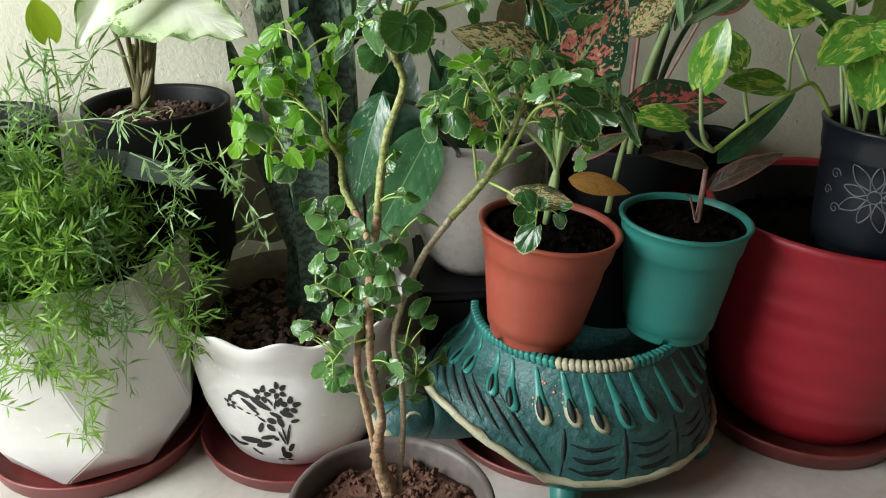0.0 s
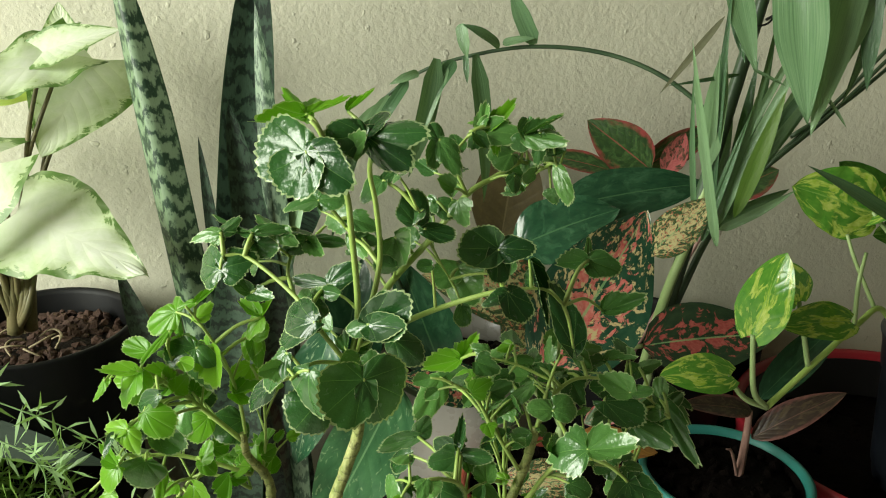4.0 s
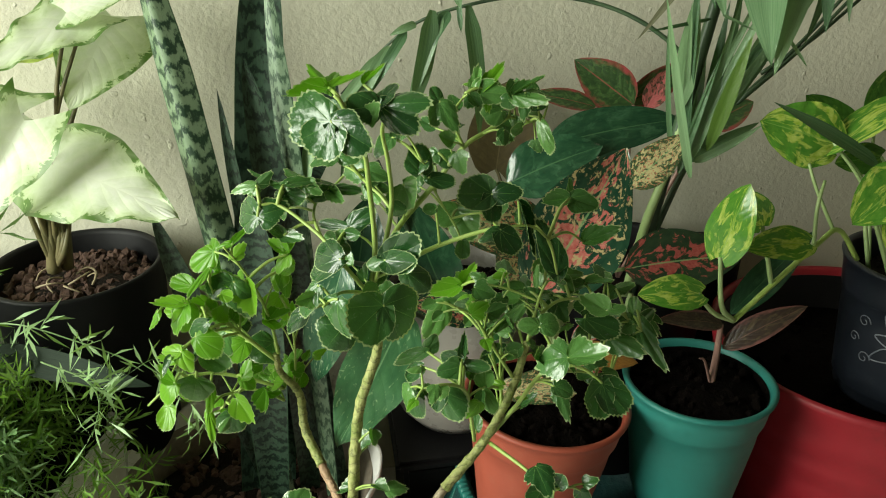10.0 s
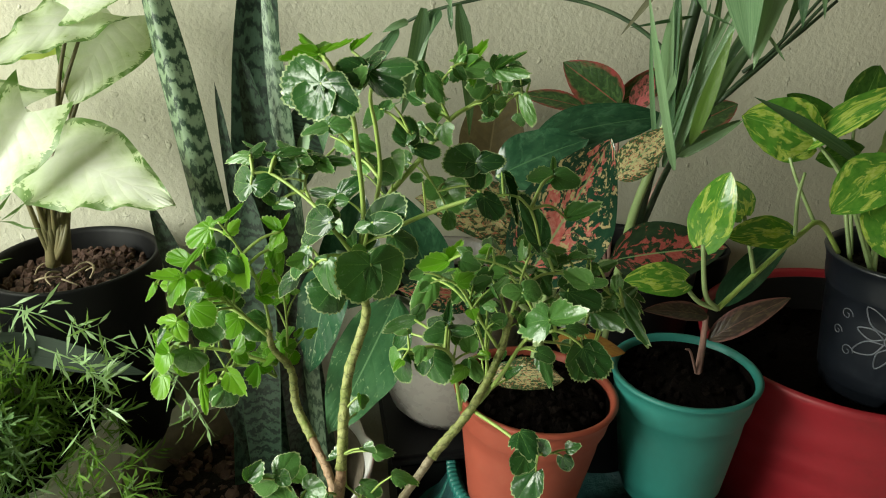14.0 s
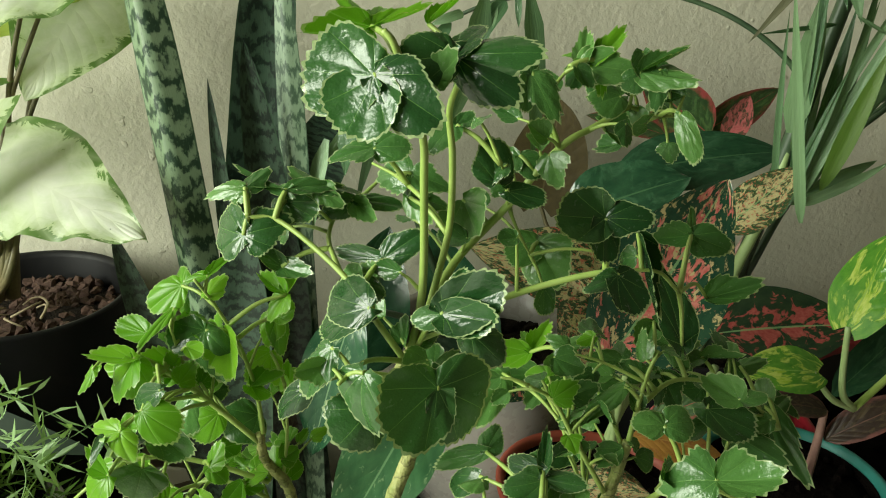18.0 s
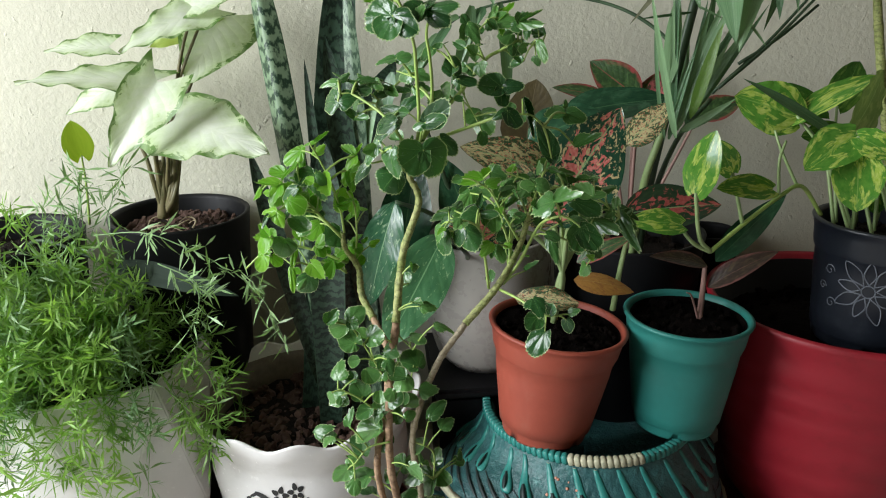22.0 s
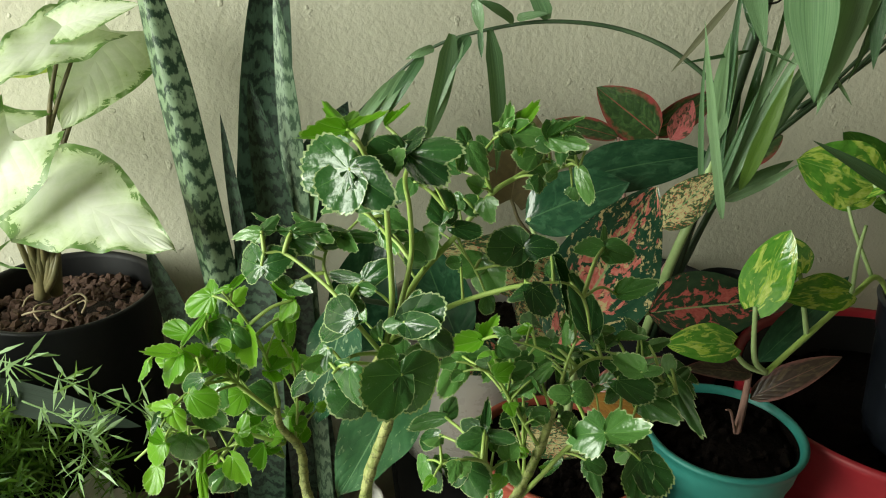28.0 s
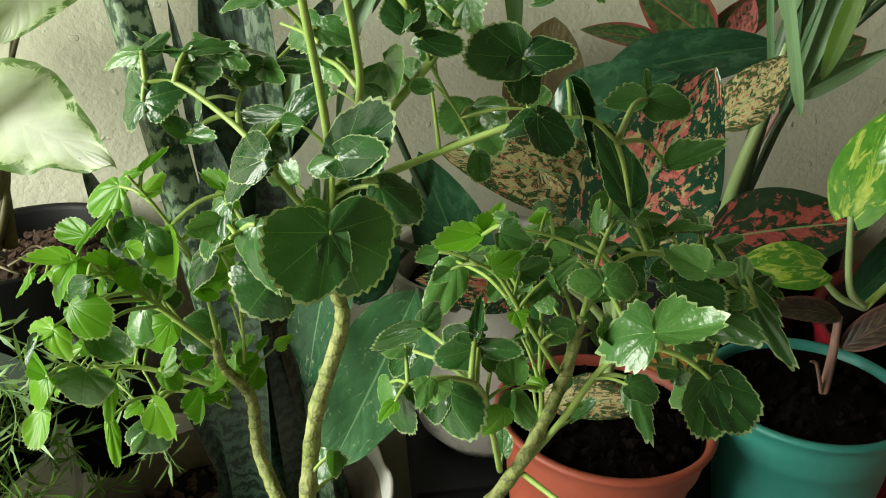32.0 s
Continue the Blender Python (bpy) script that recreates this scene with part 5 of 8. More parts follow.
for key in ("aralia", "mid", "young"):
    SHAPES[M[key].name] = [(seat, mesh_of("leaf", leaflet(0.5, seat, c, r, 40 + i, n, f), M[key])) for i, (seat, c, r, n, f) in enumerate((
        (0.62, 0.03, 0.09, 0.9, 0.12), (0.7, -0.12, 0.08, 1.1, 0.1), (0.5, 0.08, 0.1, 0.5, -0.1), (0.78, -0.08, 0.07, 1.3, 0.25), (0.66, -0.16, 0.09, 1.0, 0.05),
        (0.84, 0.03, 0.08, 1.5, 0.2), (0.58, -0.18, 0.1, 0.6, -0.15), (0.8, 0.1, 0.1, 1.4, 0.3), (0.7, -0.2, 0.11, 0.9, 0.12)))]
    FANS[M[key].name] = [(seat, mesh_of("leaf", leaflet(0.5, seat, c, r, 55 + i, n, f, 30, 0.035, 0.09), M[key])) for i, (seat, c, r, n, f) in enumerate((
        (0.7, -0.2, 0.09, 1.5, 0.1), (0.76, -0.28, 0.08, 1.9, 0.06), (0.66, 0.12, 0.1, 1.3, -0.12), (0.8, -0.18, 0.1, 2.1, 0.2), (0.72, -0.32, 0.11, 1.7, 0.14), (0.74, 0.16, 0.1, 1.8, 0.16), (0.68, -0.24, 0.12, 1.4, -0.08)))]
    RAGGED[M[key].name] = [(seat, mesh_of("leaf", leaflet(0.5, seat, c, r, 70 + i, n, f, 18, b), M[key])) for i, (seat, c, r, n, f, b) in enumerate((
        (0.8, -0.15, 0.06, 1.7, 0.2, 0.14), (0.72, 0.12, 0.08, 1.4, 0.35, 0.1), (0.86, -0.25, 0.05, 2.2, 0.1, 0.18), (0.66, 0.05, 0.08, 1.0, -0.25, 0.12), (0.88, 0.15, 0.06, 2.0, 0.5, 0.15)))]


def nearest(wood, p):
    """The place on the nearest twig, a little below p, and that twig's run there."""
    best = None
    for way in wood:
        path = smooth_path(way, 6)
        for k, q in enumerate(path):
            far = (q - p).length + 0.8 * max(0.0, q.z - p.z + 0.008)
            if best is None or far < best[0]:
                best = (far, q)
    return best[1]


def foliage(parent, wood, material, leaves):
    """Leaflets at the given places (x, y, z, width), each on a thin stalk from the nearest twig."""
    for x, y, z, wide in leaves:
        c = Vector((x, y, z))
        root = nearest(wood, c)
        away = (c - root).normalized()
        # most blades face the window, some lie flat, some turn from it
        mean, loose = (((-0.56, -0.73, 0.4), 0.22), ((0.15, -0.85, 0.42), 0.16), ((-0.1, -0.25, 0.9), 0.22), ((-0.3, -0.6, 0.5), 0.4))[random.choice((0, 0, 1, 2, 2, 3))]
        face = (Vector(mean) + away * 0.15 + Vector((random.gauss(0, loose), random.gauss(0, loose), random.gauss(0, loose)))).normalized()
        tip = away + Vector((random.gauss(0, 0.45), random.gauss(-0.2, 0.3), random.gauss(-0.3, 0.3)))
        y_axis = (tip - face * tip.dot(face)).normalized()
        rot = Matrix((y_axis.cross(face), y_axis, face)).transposed().to_4x4()
        s = wide * 0.98
        seat, shape = random.choice((RAGGED if wide < 0.021 and random.random() < 0.6 else SHAPES)[material.name])
        base = c - y_axis * s * 0.5 * seat
        d = base - root
        mid = root + d * 0.5 + Vector((0, 0, min(0.004, 0.07 * d.length)))
        stalk = shoot("leaf_stalk", tube([root, mid, base], 0.00095, 0.0006, 5, 4), M["stalk"], parent)
        hang("leaflet", shape, stalk, "", Matrix.Translation(base) @ rot @ Matrix.Diagonal((s * random.uniform(0.72, 1.1), s, s, 1)))
        if wide > 0.018 and random.random() < 0.4:
            # a twin from the same stalk
            swing = Matrix.Rotation(random.choice((-1, 1)) * random.uniform(1.3, 1.9), 4, "Z") @ Matrix.Rotation(random.uniform(-0.3, 0.3), 4, "Y")
            t = s * random.uniform(0.6, 0.95)
            hang("leaflet", random.choice(SHAPES[material.name])[1], stalk, "", Matrix.Translation(base) @ rot @ swing @ Matrix.Diagonal((t, t, t, 1)))


TURNS = ((-0.56, -0.73, 0.4), (0.15, -0.85, 0.42), (-0.1, -0.38, 0.85), (-0.3, -0.6, 0.55), (0.5, -0.75, 0.3))


def compound(parent, wood, material, leaves):
    """Compound leaves: a stalk from the nearest twig to a joint, and leaflets (tip x, y, z, width, turn) that spread from it."""
    for joint, blades in leaves:
        j = Vector(joint)
        root = nearest(wood, j)
        d = j - root
        thick = 0.0008 + 0.0004 * min(1.0, len(blades) / 3)
        stalk = shoot("leaf_stalk", tube([root, root + d * 0.5 + Vector((0, 0, min(0.006, 0.1 * d.length))), j], thick * 1.2, thick * 0.85, 6, 5), M["stalk"], parent)
        for x, y, z, wide, to in blades:
            run = Vector((x, y, z)) - j
            loose = 0.06 if to < 3 else 0.14
            face = Vector(TURNS[to - 1]) + Vector((random.gauss(0, loose), random.gauss(0, loose), random.gauss(0, loose)))
            y_axis = run.normalized()
            face = (face - y_axis * face.dot(y_axis)).normalized()
            rot = Matrix((y_axis.cross(face), y_axis, face)).transposed().to_4x4()
            slim = wide / max(run.length, 1e-4)
            seat, shape = random.choice((RAGGED if to > 2 and random.random() < (0.65 if slim < 1.0 else 0.35) else FANS)[material.name])
            long = run.length / (0.5 * (1 + seat))
            hang("leaflet", shape, stalk, "", Matrix.Translation(j) @ rot @ Matrix.Diagonal((wide * random.uniform(0.95, 1.08), long, (wide + long) * 0.5, 1)))


def fill(parent, wood, material, count, small, large, spread=0.015, back=0.0):
    """More leaflets scattered round the twigs."""
    rows = []
    for _ in range(count):
        way = smooth_path(random.choice(wood), 5)
        q = random.choice(way[len(way) // 3:])
        s = random.uniform(small, large)
        rows.append((q.x + random.uniform(-1.5, 1.5) * spread, q.y + back + random.uniform(-1.2, 1.2) * spread, q.z + random.uniform(-1.2, 0.5) * spread, s))
    foliage(parent, wood, material, rows)




# ---- aralia ----
ARALIA_CENTRE = [(-0.229, -0.362, 0.214), (-0.239, -0.360, 0.258), (-0.234, -0.355, 0.296), (-0.242, -0.345, 0.351), (-0.239, -0.335, 0.425), (-0.231, -0.330, 0.486), (-0.222, -0.310, 0.543), (-0.206, -0.300, 0.587), (-0.214, -0.301, 0.613), (-0.209, -0.302, 0.629), (-0.204, -0.300, 0.638)]
ARALIA_LEFT = [(-0.241, -0.360, 0.262), (-0.248, -0.350, 0.305), (-0.254, -0.340, 0.348), (-0.244, -0.320, 0.394), (-0.239, -0.285, 0.433), (-0.252, -0.250, 0.455), (-0.263, -0.225, 0.471), (-0.265, -0.212, 0.495), (-0.277, -0.210, 0.515), (-0.279, -0.210, 0.532)]
ARALIA_RIGHT = [(-0.221, -0.360, 0.212), (-0.215, -0.350, 0.278), (-0.215, -0.345, 0.325), (-0.220, -0.335, 0.373), (-0.197, -0.320, 0.432), (-0.167, -0.310, 0.472), (-0.137, -0.302, 0.503), (-0.115, -0.290, 0.535), (-0.104, -0.285, 0.568)]
ARALIA_HANG = [(-0.134, -0.303, 0.501), (-0.120, -0.325, 0.500), (-0.102, -0.345, 0.493), (-0.088, -0.345, 0.491)]
TOP_WOOD = [ARALIA_CENTRE[7:]]
TOP_WOOD.append([(-0.209, -0.302, 0.626), (-0.204, -0.305, 0.658), (-0.206, -0.322, 0.707), (-0.208, -0.330, 0.728), (-0.217, -0.340, 0.755), (-0.221, -0.340, 0.761)])
TOP_WOOD.append([(-0.204, -0.300, 0.635), (-0.196, -0.285, 0.653), (-0.191, -0.285, 0.678), (-0.193, -0.300, 0.710), (-0.196, -0.310, 0.731), (-0.194, -0.333, 0.750)])
TOP_WOOD.append([(-0.204, -0.300, 0.638), (-0.187, -0.272, 0.655), (-0.163, -0.264, 0.678), (-0.143, -0.267, 0.704), (-0.128, -0.264, 0.712), (-0.113, -0.262, 0.720)])
TOP_WOOD.append([(-0.113, -0.262, 0.720), (-0.101, -0.261, 0.716), (-0.089, -0.260, 0.715)])
TOP_WOOD.append([(-0.113, -0.262, 0.720), (-0.112, -0.262, 0.727), (-0.109, -0.262, 0.734)])
TOP_WOOD.append([(-0.193, -0.300, 0.642), (-0.163, -0.290, 0.649), (-0.129, -0.298, 0.661), (-0.114, -0.297, 0.655)])
TOP_WOOD.append([(-0.129, -0.298, 0.661), (-0.107, -0.297, 0.660), (-0.095, -0.295, 0.649)])
TOP_WOOD.append([(-0.210, -0.305, 0.628), (-0.223, -0.312, 0.652), (-0.235, -0.300, 0.666), (-0.257, -0.280, 0.679), (-0.270, -0.278, 0.681)])
TOP_WOOD.append([(-0.235, -0.300, 0.666), (-0.239, -0.270, 0.668), (-0.234, -0.258, 0.676), (-0.225, -0.255, 0.680)])
TOP_WOOD.append([(-0.205, -0.305, 0.636), (-0.202, -0.325, 0.658), (-0.198, -0.331, 0.664)])
TOP_WOOD.append([(-0.209, -0.303, 0.627), (-0.205, -0.330, 0.638), (-0.203, -0.350, 0.643)])
TOP_WOOD.append([(-0.209, -0.303, 0.627), (-0.226, -0.325, 0.641), (-0.237, -0.340, 0.641)])
TOP_WOOD.append([(-0.143, -0.267, 0.704), (-0.150, -0.268, 0.724), (-0.141, -0.265, 0.737)])
TOP_WOOD.append([(-0.163, -0.264, 0.678), (-0.166, -0.275, 0.693), (-0.171, -0.283, 0.702)])
TOP_WOOD.append([(-0.204, -0.300, 0.695), (-0.211, -0.270, 0.694), (-0.220, -0.258, 0.696)])
TOP_WOOD.append([(-0.163, -0.264, 0.678), (-0.156, -0.262, 0.663), (-0.151, -0.262, 0.654)])
for way, thick in zip(TOP_WOOD[1:], (0.0021, 0.0021, 0.0026, 0.0011, 0.0011, 0.0021, 0.0012, 0.0018, 0.0014, 0.0014, 0.0016, 0.0015, 0.0013, 0.0010, 0.0012, 0.0010,)):
    shoot("branch", tube(way, thick * 0.82, thick * 0.5, 8), M["stalk"], aralia)
LEFT_WOOD = [ARALIA_LEFT[6:]]
LEFT_WOOD.append([(-0.278, -0.210, 0.525), (-0.307, -0.213, 0.560), (-0.330, -0.213, 0.581), (-0.346, -0.213, 0.587)])
LEFT_WOOD.append([(-0.276, -0.210, 0.500), (-0.305, -0.210, 0.514), (-0.330, -0.210, 0.521), (-0.354, -0.213, 0.519), (-0.377, -0.213, 0.500)])
LEFT_WOOD.append([(-0.277, -0.210, 0.489), (-0.293, -0.210, 0.500), (-0.313, -0.205, 0.499), (-0.326, -0.203, 0.483)])
LEFT_WOOD.append([(-0.269, -0.210, 0.496), (-0.265, -0.205, 0.528), (-0.265, -0.200, 0.555)])
LEFT_WOOD.append([(-0.277, -0.210, 0.532), (-0.280, -0.205, 0.556), (-0.287, -0.200, 0.580), (-0.297, -0.205, 0.607), (-0.305, -0.210, 0.624)])
LEFT_WOOD.append([(-0.307, -0.213, 0.560), (-0.316, -0.205, 0.576), (-0.319, -0.210, 0.599)])
for way, thick in zip(LEFT_WOOD[1:], (0.0022, 0.0019, 0.0016, 0.0014, 0.0016, 0.0013,)):
    shoot("branch", tube(way, thick * 0.82, thick * 0.5, 8), M["stalk"], aralia)
RIGHT_WOOD = [ARALIA_RIGHT[6:]]
RIGHT_WOOD.append([(-0.130, -0.295, 0.503), (-0.115, -0.300, 0.527), (-0.102, -0.320, 0.567), (-0.087, -0.335, 0.580)])
RIGHT_WOOD.append([(-0.125, -0.295, 0.512), (-0.123, -0.290, 0.533), (-0.125, -0.285, 0.545)])
RIGHT_WOOD.append([(-0.144, -0.300, 0.502), (-0.150, -0.320, 0.540), (-0.156, -0.335, 0.570), (-0.169, -0.342, 0.581), (-0.183, -0.345, 0.582)])
RIGHT_WOOD.append([(-0.115, -0.290, 0.544), (-0.130, -0.285, 0.571), (-0.140, -0.280, 0.589), (-0.152, -0.280, 0.598)])
RIGHT_WOOD.append([(-0.104, -0.285, 0.568), (-0.093, -0.270, 0.590), (-0.086, -0.265, 0.604)])
RIGHT_WOOD.append([(-0.097, -0.275, 0.579), (-0.072, -0.260, 0.584), (-0.036, -0.255, 0.572), (-0.012, -0.260, 0.551)])
RIGHT_WOOD.append([(-0.099, -0.310, 0.560), (-0.062, -0.280, 0.535), (-0.036, -0.265, 0.516)])
RIGHT_WOOD.append([(-0.093, -0.270, 0.590), (-0.111, -0.260, 0.596), (-0.128, -0.255, 0.600)])
for way, thick in zip(RIGHT_WOOD[1:], (0.0022, 0.0018, 0.0017, 0.0016, 0.0017, 0.0016, 0.0014, 0.0012,)):
    shoot("branch", tube(way, thick * 0.82, thick * 0.5, 8), M["stalk"], aralia)
LOW_WOOD = [ARALIA_CENTRE[2:7]]
LOW_WOOD.append([(-0.239, -0.335, 0.425), (-0.255, -0.335, 0.458), (-0.270, -0.335, 0.487)])
LOW_WOOD.append([(-0.243, -0.340, 0.394), (-0.266, -0.340, 0.417), (-0.285, -0.340, 0.429)])
LOW_WOOD.append([(-0.241, -0.345, 0.374), (-0.261, -0.345, 0.369), (-0.275, -0.345, 0.352)])
LOW_WOOD.append([(-0.231, -0.330, 0.475), (-0.217, -0.335, 0.461)])
LOW_WOOD.append([(-0.221, -0.335, 0.367), (-0.202, -0.340, 0.357), (-0.202, -0.340, 0.327)])
LOW_WOOD.append([(-0.240, -0.335, 0.414), (-0.223, -0.340, 0.426), (-0.217, -0.340, 0.448)])
for way, thick in zip(LOW_WOOD[1:], (0.0014, 0.0013, 0.0013, 0.0011, 0.0012, 0.0011,)):
    shoot("branch", tube(way, thick * 0.82, thick * 0.5, 8), M["stalk"], aralia)
compound(aralia, TOP_WOOD, M["aralia"], [((-0.224, -0.342, 0.748), [(-0.245, -0.327, 0.746, 0.0284, 1), (-0.232, -0.346, 0.729, 0.0245, 1), (-0.209, -0.358, 0.74, 0.0226, 1)]), ((-0.198, -0.332, 0.752), [(-0.214, -0.335, 0.752, 0.0184, 2), (-0.19, -0.325, 0.764, 0.0118, 4), (-0.177, -0.346, 0.757, 0.0151, 1), (-0.184, -0.348, 0.743, 0.0171, 1)]), ((-0.172, -0.282, 0.694), [(-0.173, -0.274, 0.71, 0.0194, 2)]), ((-0.167, -0.28, 0.69), [(-0.15, -0.28, 0.685, 0.0097, 2)]), ((-0.132, -0.3, 0.685), [(-0.155, -0.303, 0.687, 0.0234, 2), (-0.135, -0.308, 0.668, 0.0139, 2), (-0.118, -0.31, 0.688, 0.0132, 1)]), ((-0.13, -0.314, 0.667), [(-0.121, -0.32, 0.652, 0.0158, 2), (-0.141, -0.318, 0.663, 0.0086, 2)])])
compound(aralia, TOP_WOOD, M["aralia"], [((-0.112, -0.285, 0.672), [(-0.108, -0.295, 0.641, 0.0091, 5)]), ((-0.085, -0.285, 0.618), [(-0.089, -0.268, 0.653, 0.0182, 2)]), ((-0.272, -0.28, 0.674), [(-0.289, -0.267, 0.674, 0.0219, 1), (-0.259, -0.286, 0.681, 0.0197, 1)]), ((-0.218, -0.292, 0.667), [(-0.205, -0.295, 0.679, 0.0126, 1), (-0.237, -0.278, 0.666, 0.0074, 1)]), ((-0.2, -0.333, 0.663), [(-0.178, -0.343, 0.677, 0.02, 1), (-0.182, -0.346, 0.665, 0.0138, 1), (-0.211, -0.329, 0.661, 0.0103, 4), (-0.194, -0.33, 0.678, 0.0096, 1)]), ((-0.225, -0.322, 0.661), [(-0.246, -0.306, 0.661, 0.0183, 1), (-0.251, -0.311, 0.646, 0.0127, 1)]), ((-0.239, -0.328, 0.649), [(-0.251, -0.329, 0.631, 0.0154, 1)])])
compound(aralia, TOP_WOOD, M["aralia"], [((-0.248, -0.32, 0.628), [(-0.265, -0.315, 0.614, 0.0101, 1)]), ((-0.228, -0.34, 0.645), [(-0.234, -0.346, 0.626, 0.0241, 1)]), ((-0.225, -0.325, 0.621), [(-0.236, -0.333, 0.61, 0.0266, 2)]), ((-0.204, -0.352, 0.645), [(-0.224, -0.361, 0.633, 0.0283, 2), (-0.182, -0.353, 0.634, 0.0289, 2)]), ((-0.187, -0.318, 0.647), [(-0.174, -0.322, 0.635, 0.0179, 2)])])
compound(aralia, TOP_WOOD, M["young"], [((-0.223, -0.318, 0.759), [(-0.244, -0.32, 0.755, 0.0101, 3), (-0.232, -0.3, 0.766, 0.0088, 3), (-0.219, -0.303, 0.766, 0.0074, 3), (-0.206, -0.314, 0.762, 0.0074, 3)]), ((-0.205, -0.318, 0.76), [(-0.193, -0.31, 0.765, 0.0054, 3)]), ((-0.129, -0.262, 0.739), [(-0.14, -0.252, 0.742, 0.0099, 3), (-0.115, -0.251, 0.746, 0.0122, 3), (-0.128, -0.271, 0.73, 0.0099, 4)])])
compound(aralia, TOP_WOOD, M["mid"], [((-0.146, -0.262, 0.727), [(-0.148, -0.258, 0.736, 0.0092, 2)]), ((-0.135, -0.262, 0.737), [(-0.128, -0.246, 0.745, 0.0099, 3), (-0.119, -0.263, 0.745, 0.0153, 4), (-0.141, -0.267, 0.729, 0.0115, 4), (-0.114, -0.272, 0.738, 0.0153, 4)]), ((-0.113, -0.27, 0.736), [(-0.093, -0.265, 0.741, 0.0076, 3), (-0.095, -0.282, 0.733, 0.0114, 3), (-0.118, -0.274, 0.729, 0.0099, 2)]), ((-0.098, -0.28, 0.721), [(-0.096, -0.295, 0.706, 0.009, 4)]), ((-0.159, -0.275, 0.736), [(-0.162, -0.272, 0.744, 0.0097, 2), (-0.153, -0.288, 0.725, 0.0134, 4), (-0.165, -0.283, 0.722, 0.0089, 2)])])
compound(aralia, TOP_WOOD, M["mid"], [((-0.061, -0.23, 0.648), [(-0.078, -0.225, 0.644, 0.0128, 4), (-0.045, -0.241, 0.644, 0.0154, 4), (-0.059, -0.224, 0.66, 0.006, 2)]), ((-0.053, -0.24, 0.618), [(-0.029, -0.245, 0.626, 0.0155, 4)]), ((-0.255, -0.272, 0.69), [(-0.283, -0.262, 0.691, 0.0076, 3), (-0.274, -0.258, 0.694, 0.0084, 3), (-0.234, -0.27, 0.693, 0.0076, 3)]), ((-0.256, -0.266, 0.683), [(-0.24, -0.262, 0.685, 0.0108, 2), (-0.243, -0.277, 0.678, 0.0131, 4), (-0.26, -0.27, 0.677, 0.0131, 4)]), ((-0.228, -0.262, 0.681), [(-0.241, -0.266, 0.678, 0.0108, 2), (-0.209, -0.265, 0.682, 0.0101, 3), (-0.219, -0.271, 0.675, 0.0101, 4)])])
compound(aralia, TOP_WOOD, M["mid"], [((-0.221, -0.285, 0.71), [(-0.209, -0.289, 0.713, 0.0147, 4), (-0.237, -0.287, 0.708, 0.011, 3)]), ((-0.188, -0.275, 0.716), [(-0.2, -0.282, 0.711, 0.0112, 3), (-0.18, -0.273, 0.717, 0.0089, 3)]), ((-0.205, -0.27, 0.695), [(-0.22, -0.263, 0.694, 0.0152, 4), (-0.192, -0.278, 0.693, 0.0114, 4)]), ((-0.181, -0.255, 0.678), [(-0.175, -0.27, 0.666, 0.0236, 4)]), ((-0.105, -0.272, 0.737), [(-0.11, -0.28, 0.726, 0.0099, 4), (-0.092, -0.275, 0.737, 0.0099, 3)]), ((-0.243, -0.268, 0.689), [(-0.227, -0.267, 0.691, 0.0099, 3), (-0.253, -0.256, 0.693, 0.0092, 3), (-0.234, -0.275, 0.685, 0.0099, 4)])])
compound(aralia, TOP_WOOD, M["mid"], [((-0.271, -0.272, 0.691), [(-0.287, -0.269, 0.69, 0.0076, 3), (-0.262, -0.264, 0.695, 0.0091, 3), (-0.275, -0.275, 0.686, 0.0091, 4)]), ((-0.205, -0.265, 0.683), [(-0.191, -0.27, 0.683, 0.0108, 3), (-0.198, -0.276, 0.675, 0.01, 4)]), ((-0.158, -0.26, 0.699), [(-0.151, -0.268, 0.694, 0.0132, 4), (-0.166, -0.26, 0.695, 0.0116, 4)]), ((-0.228, -0.3, 0.662), [(-0.22, -0.31, 0.656, 0.0102, 4), (-0.235, -0.293, 0.666, 0.008, 4)]), ((-0.258, -0.28, 0.66), [(-0.247, -0.287, 0.658, 0.0099, 4), (-0.266, -0.278, 0.667, 0.0084, 2)]), ((-0.145, -0.25, 0.655), [(-0.139, -0.265, 0.642, 0.0282, 4), (-0.16, -0.25, 0.647, 0.0161, 4)])])
compound(aralia, LEFT_WOOD, M["young"], [((-0.299, -0.205, 0.624), [(-0.311, -0.205, 0.622, 0.007, 3), (-0.288, -0.197, 0.629, 0.007, 3)]), ((-0.301, -0.205, 0.613), [(-0.292, -0.196, 0.618, 0.0115, 3)]), ((-0.314, -0.195, 0.614), [(-0.332, -0.196, 0.603, 0.0189, 4)]), ((-0.318, -0.2, 0.604), [(-0.333, -0.217, 0.595, 0.0099, 3)]), ((-0.294, -0.2, 0.59), [(-0.286, -0.22, 0.573, 0.0172, 4)]), ((-0.33, -0.21, 0.595), [(-0.347, -0.2, 0.597, 0.0125, 4)]), ((-0.335, -0.222, 0.588), [(-0.355, -0.218, 0.588, 0.0097, 3), (-0.346, -0.231, 0.572, 0.0195, 4), (-0.335, -0.232, 0.569, 0.0186, 2)]), ((-0.354, -0.225, 0.585), [(-0.359, -0.231, 0.576, 0.008, 4)]), ((-0.324, -0.262, 0.584), [(-0.309, -0.274, 0.579, 0.0184, 4)])])
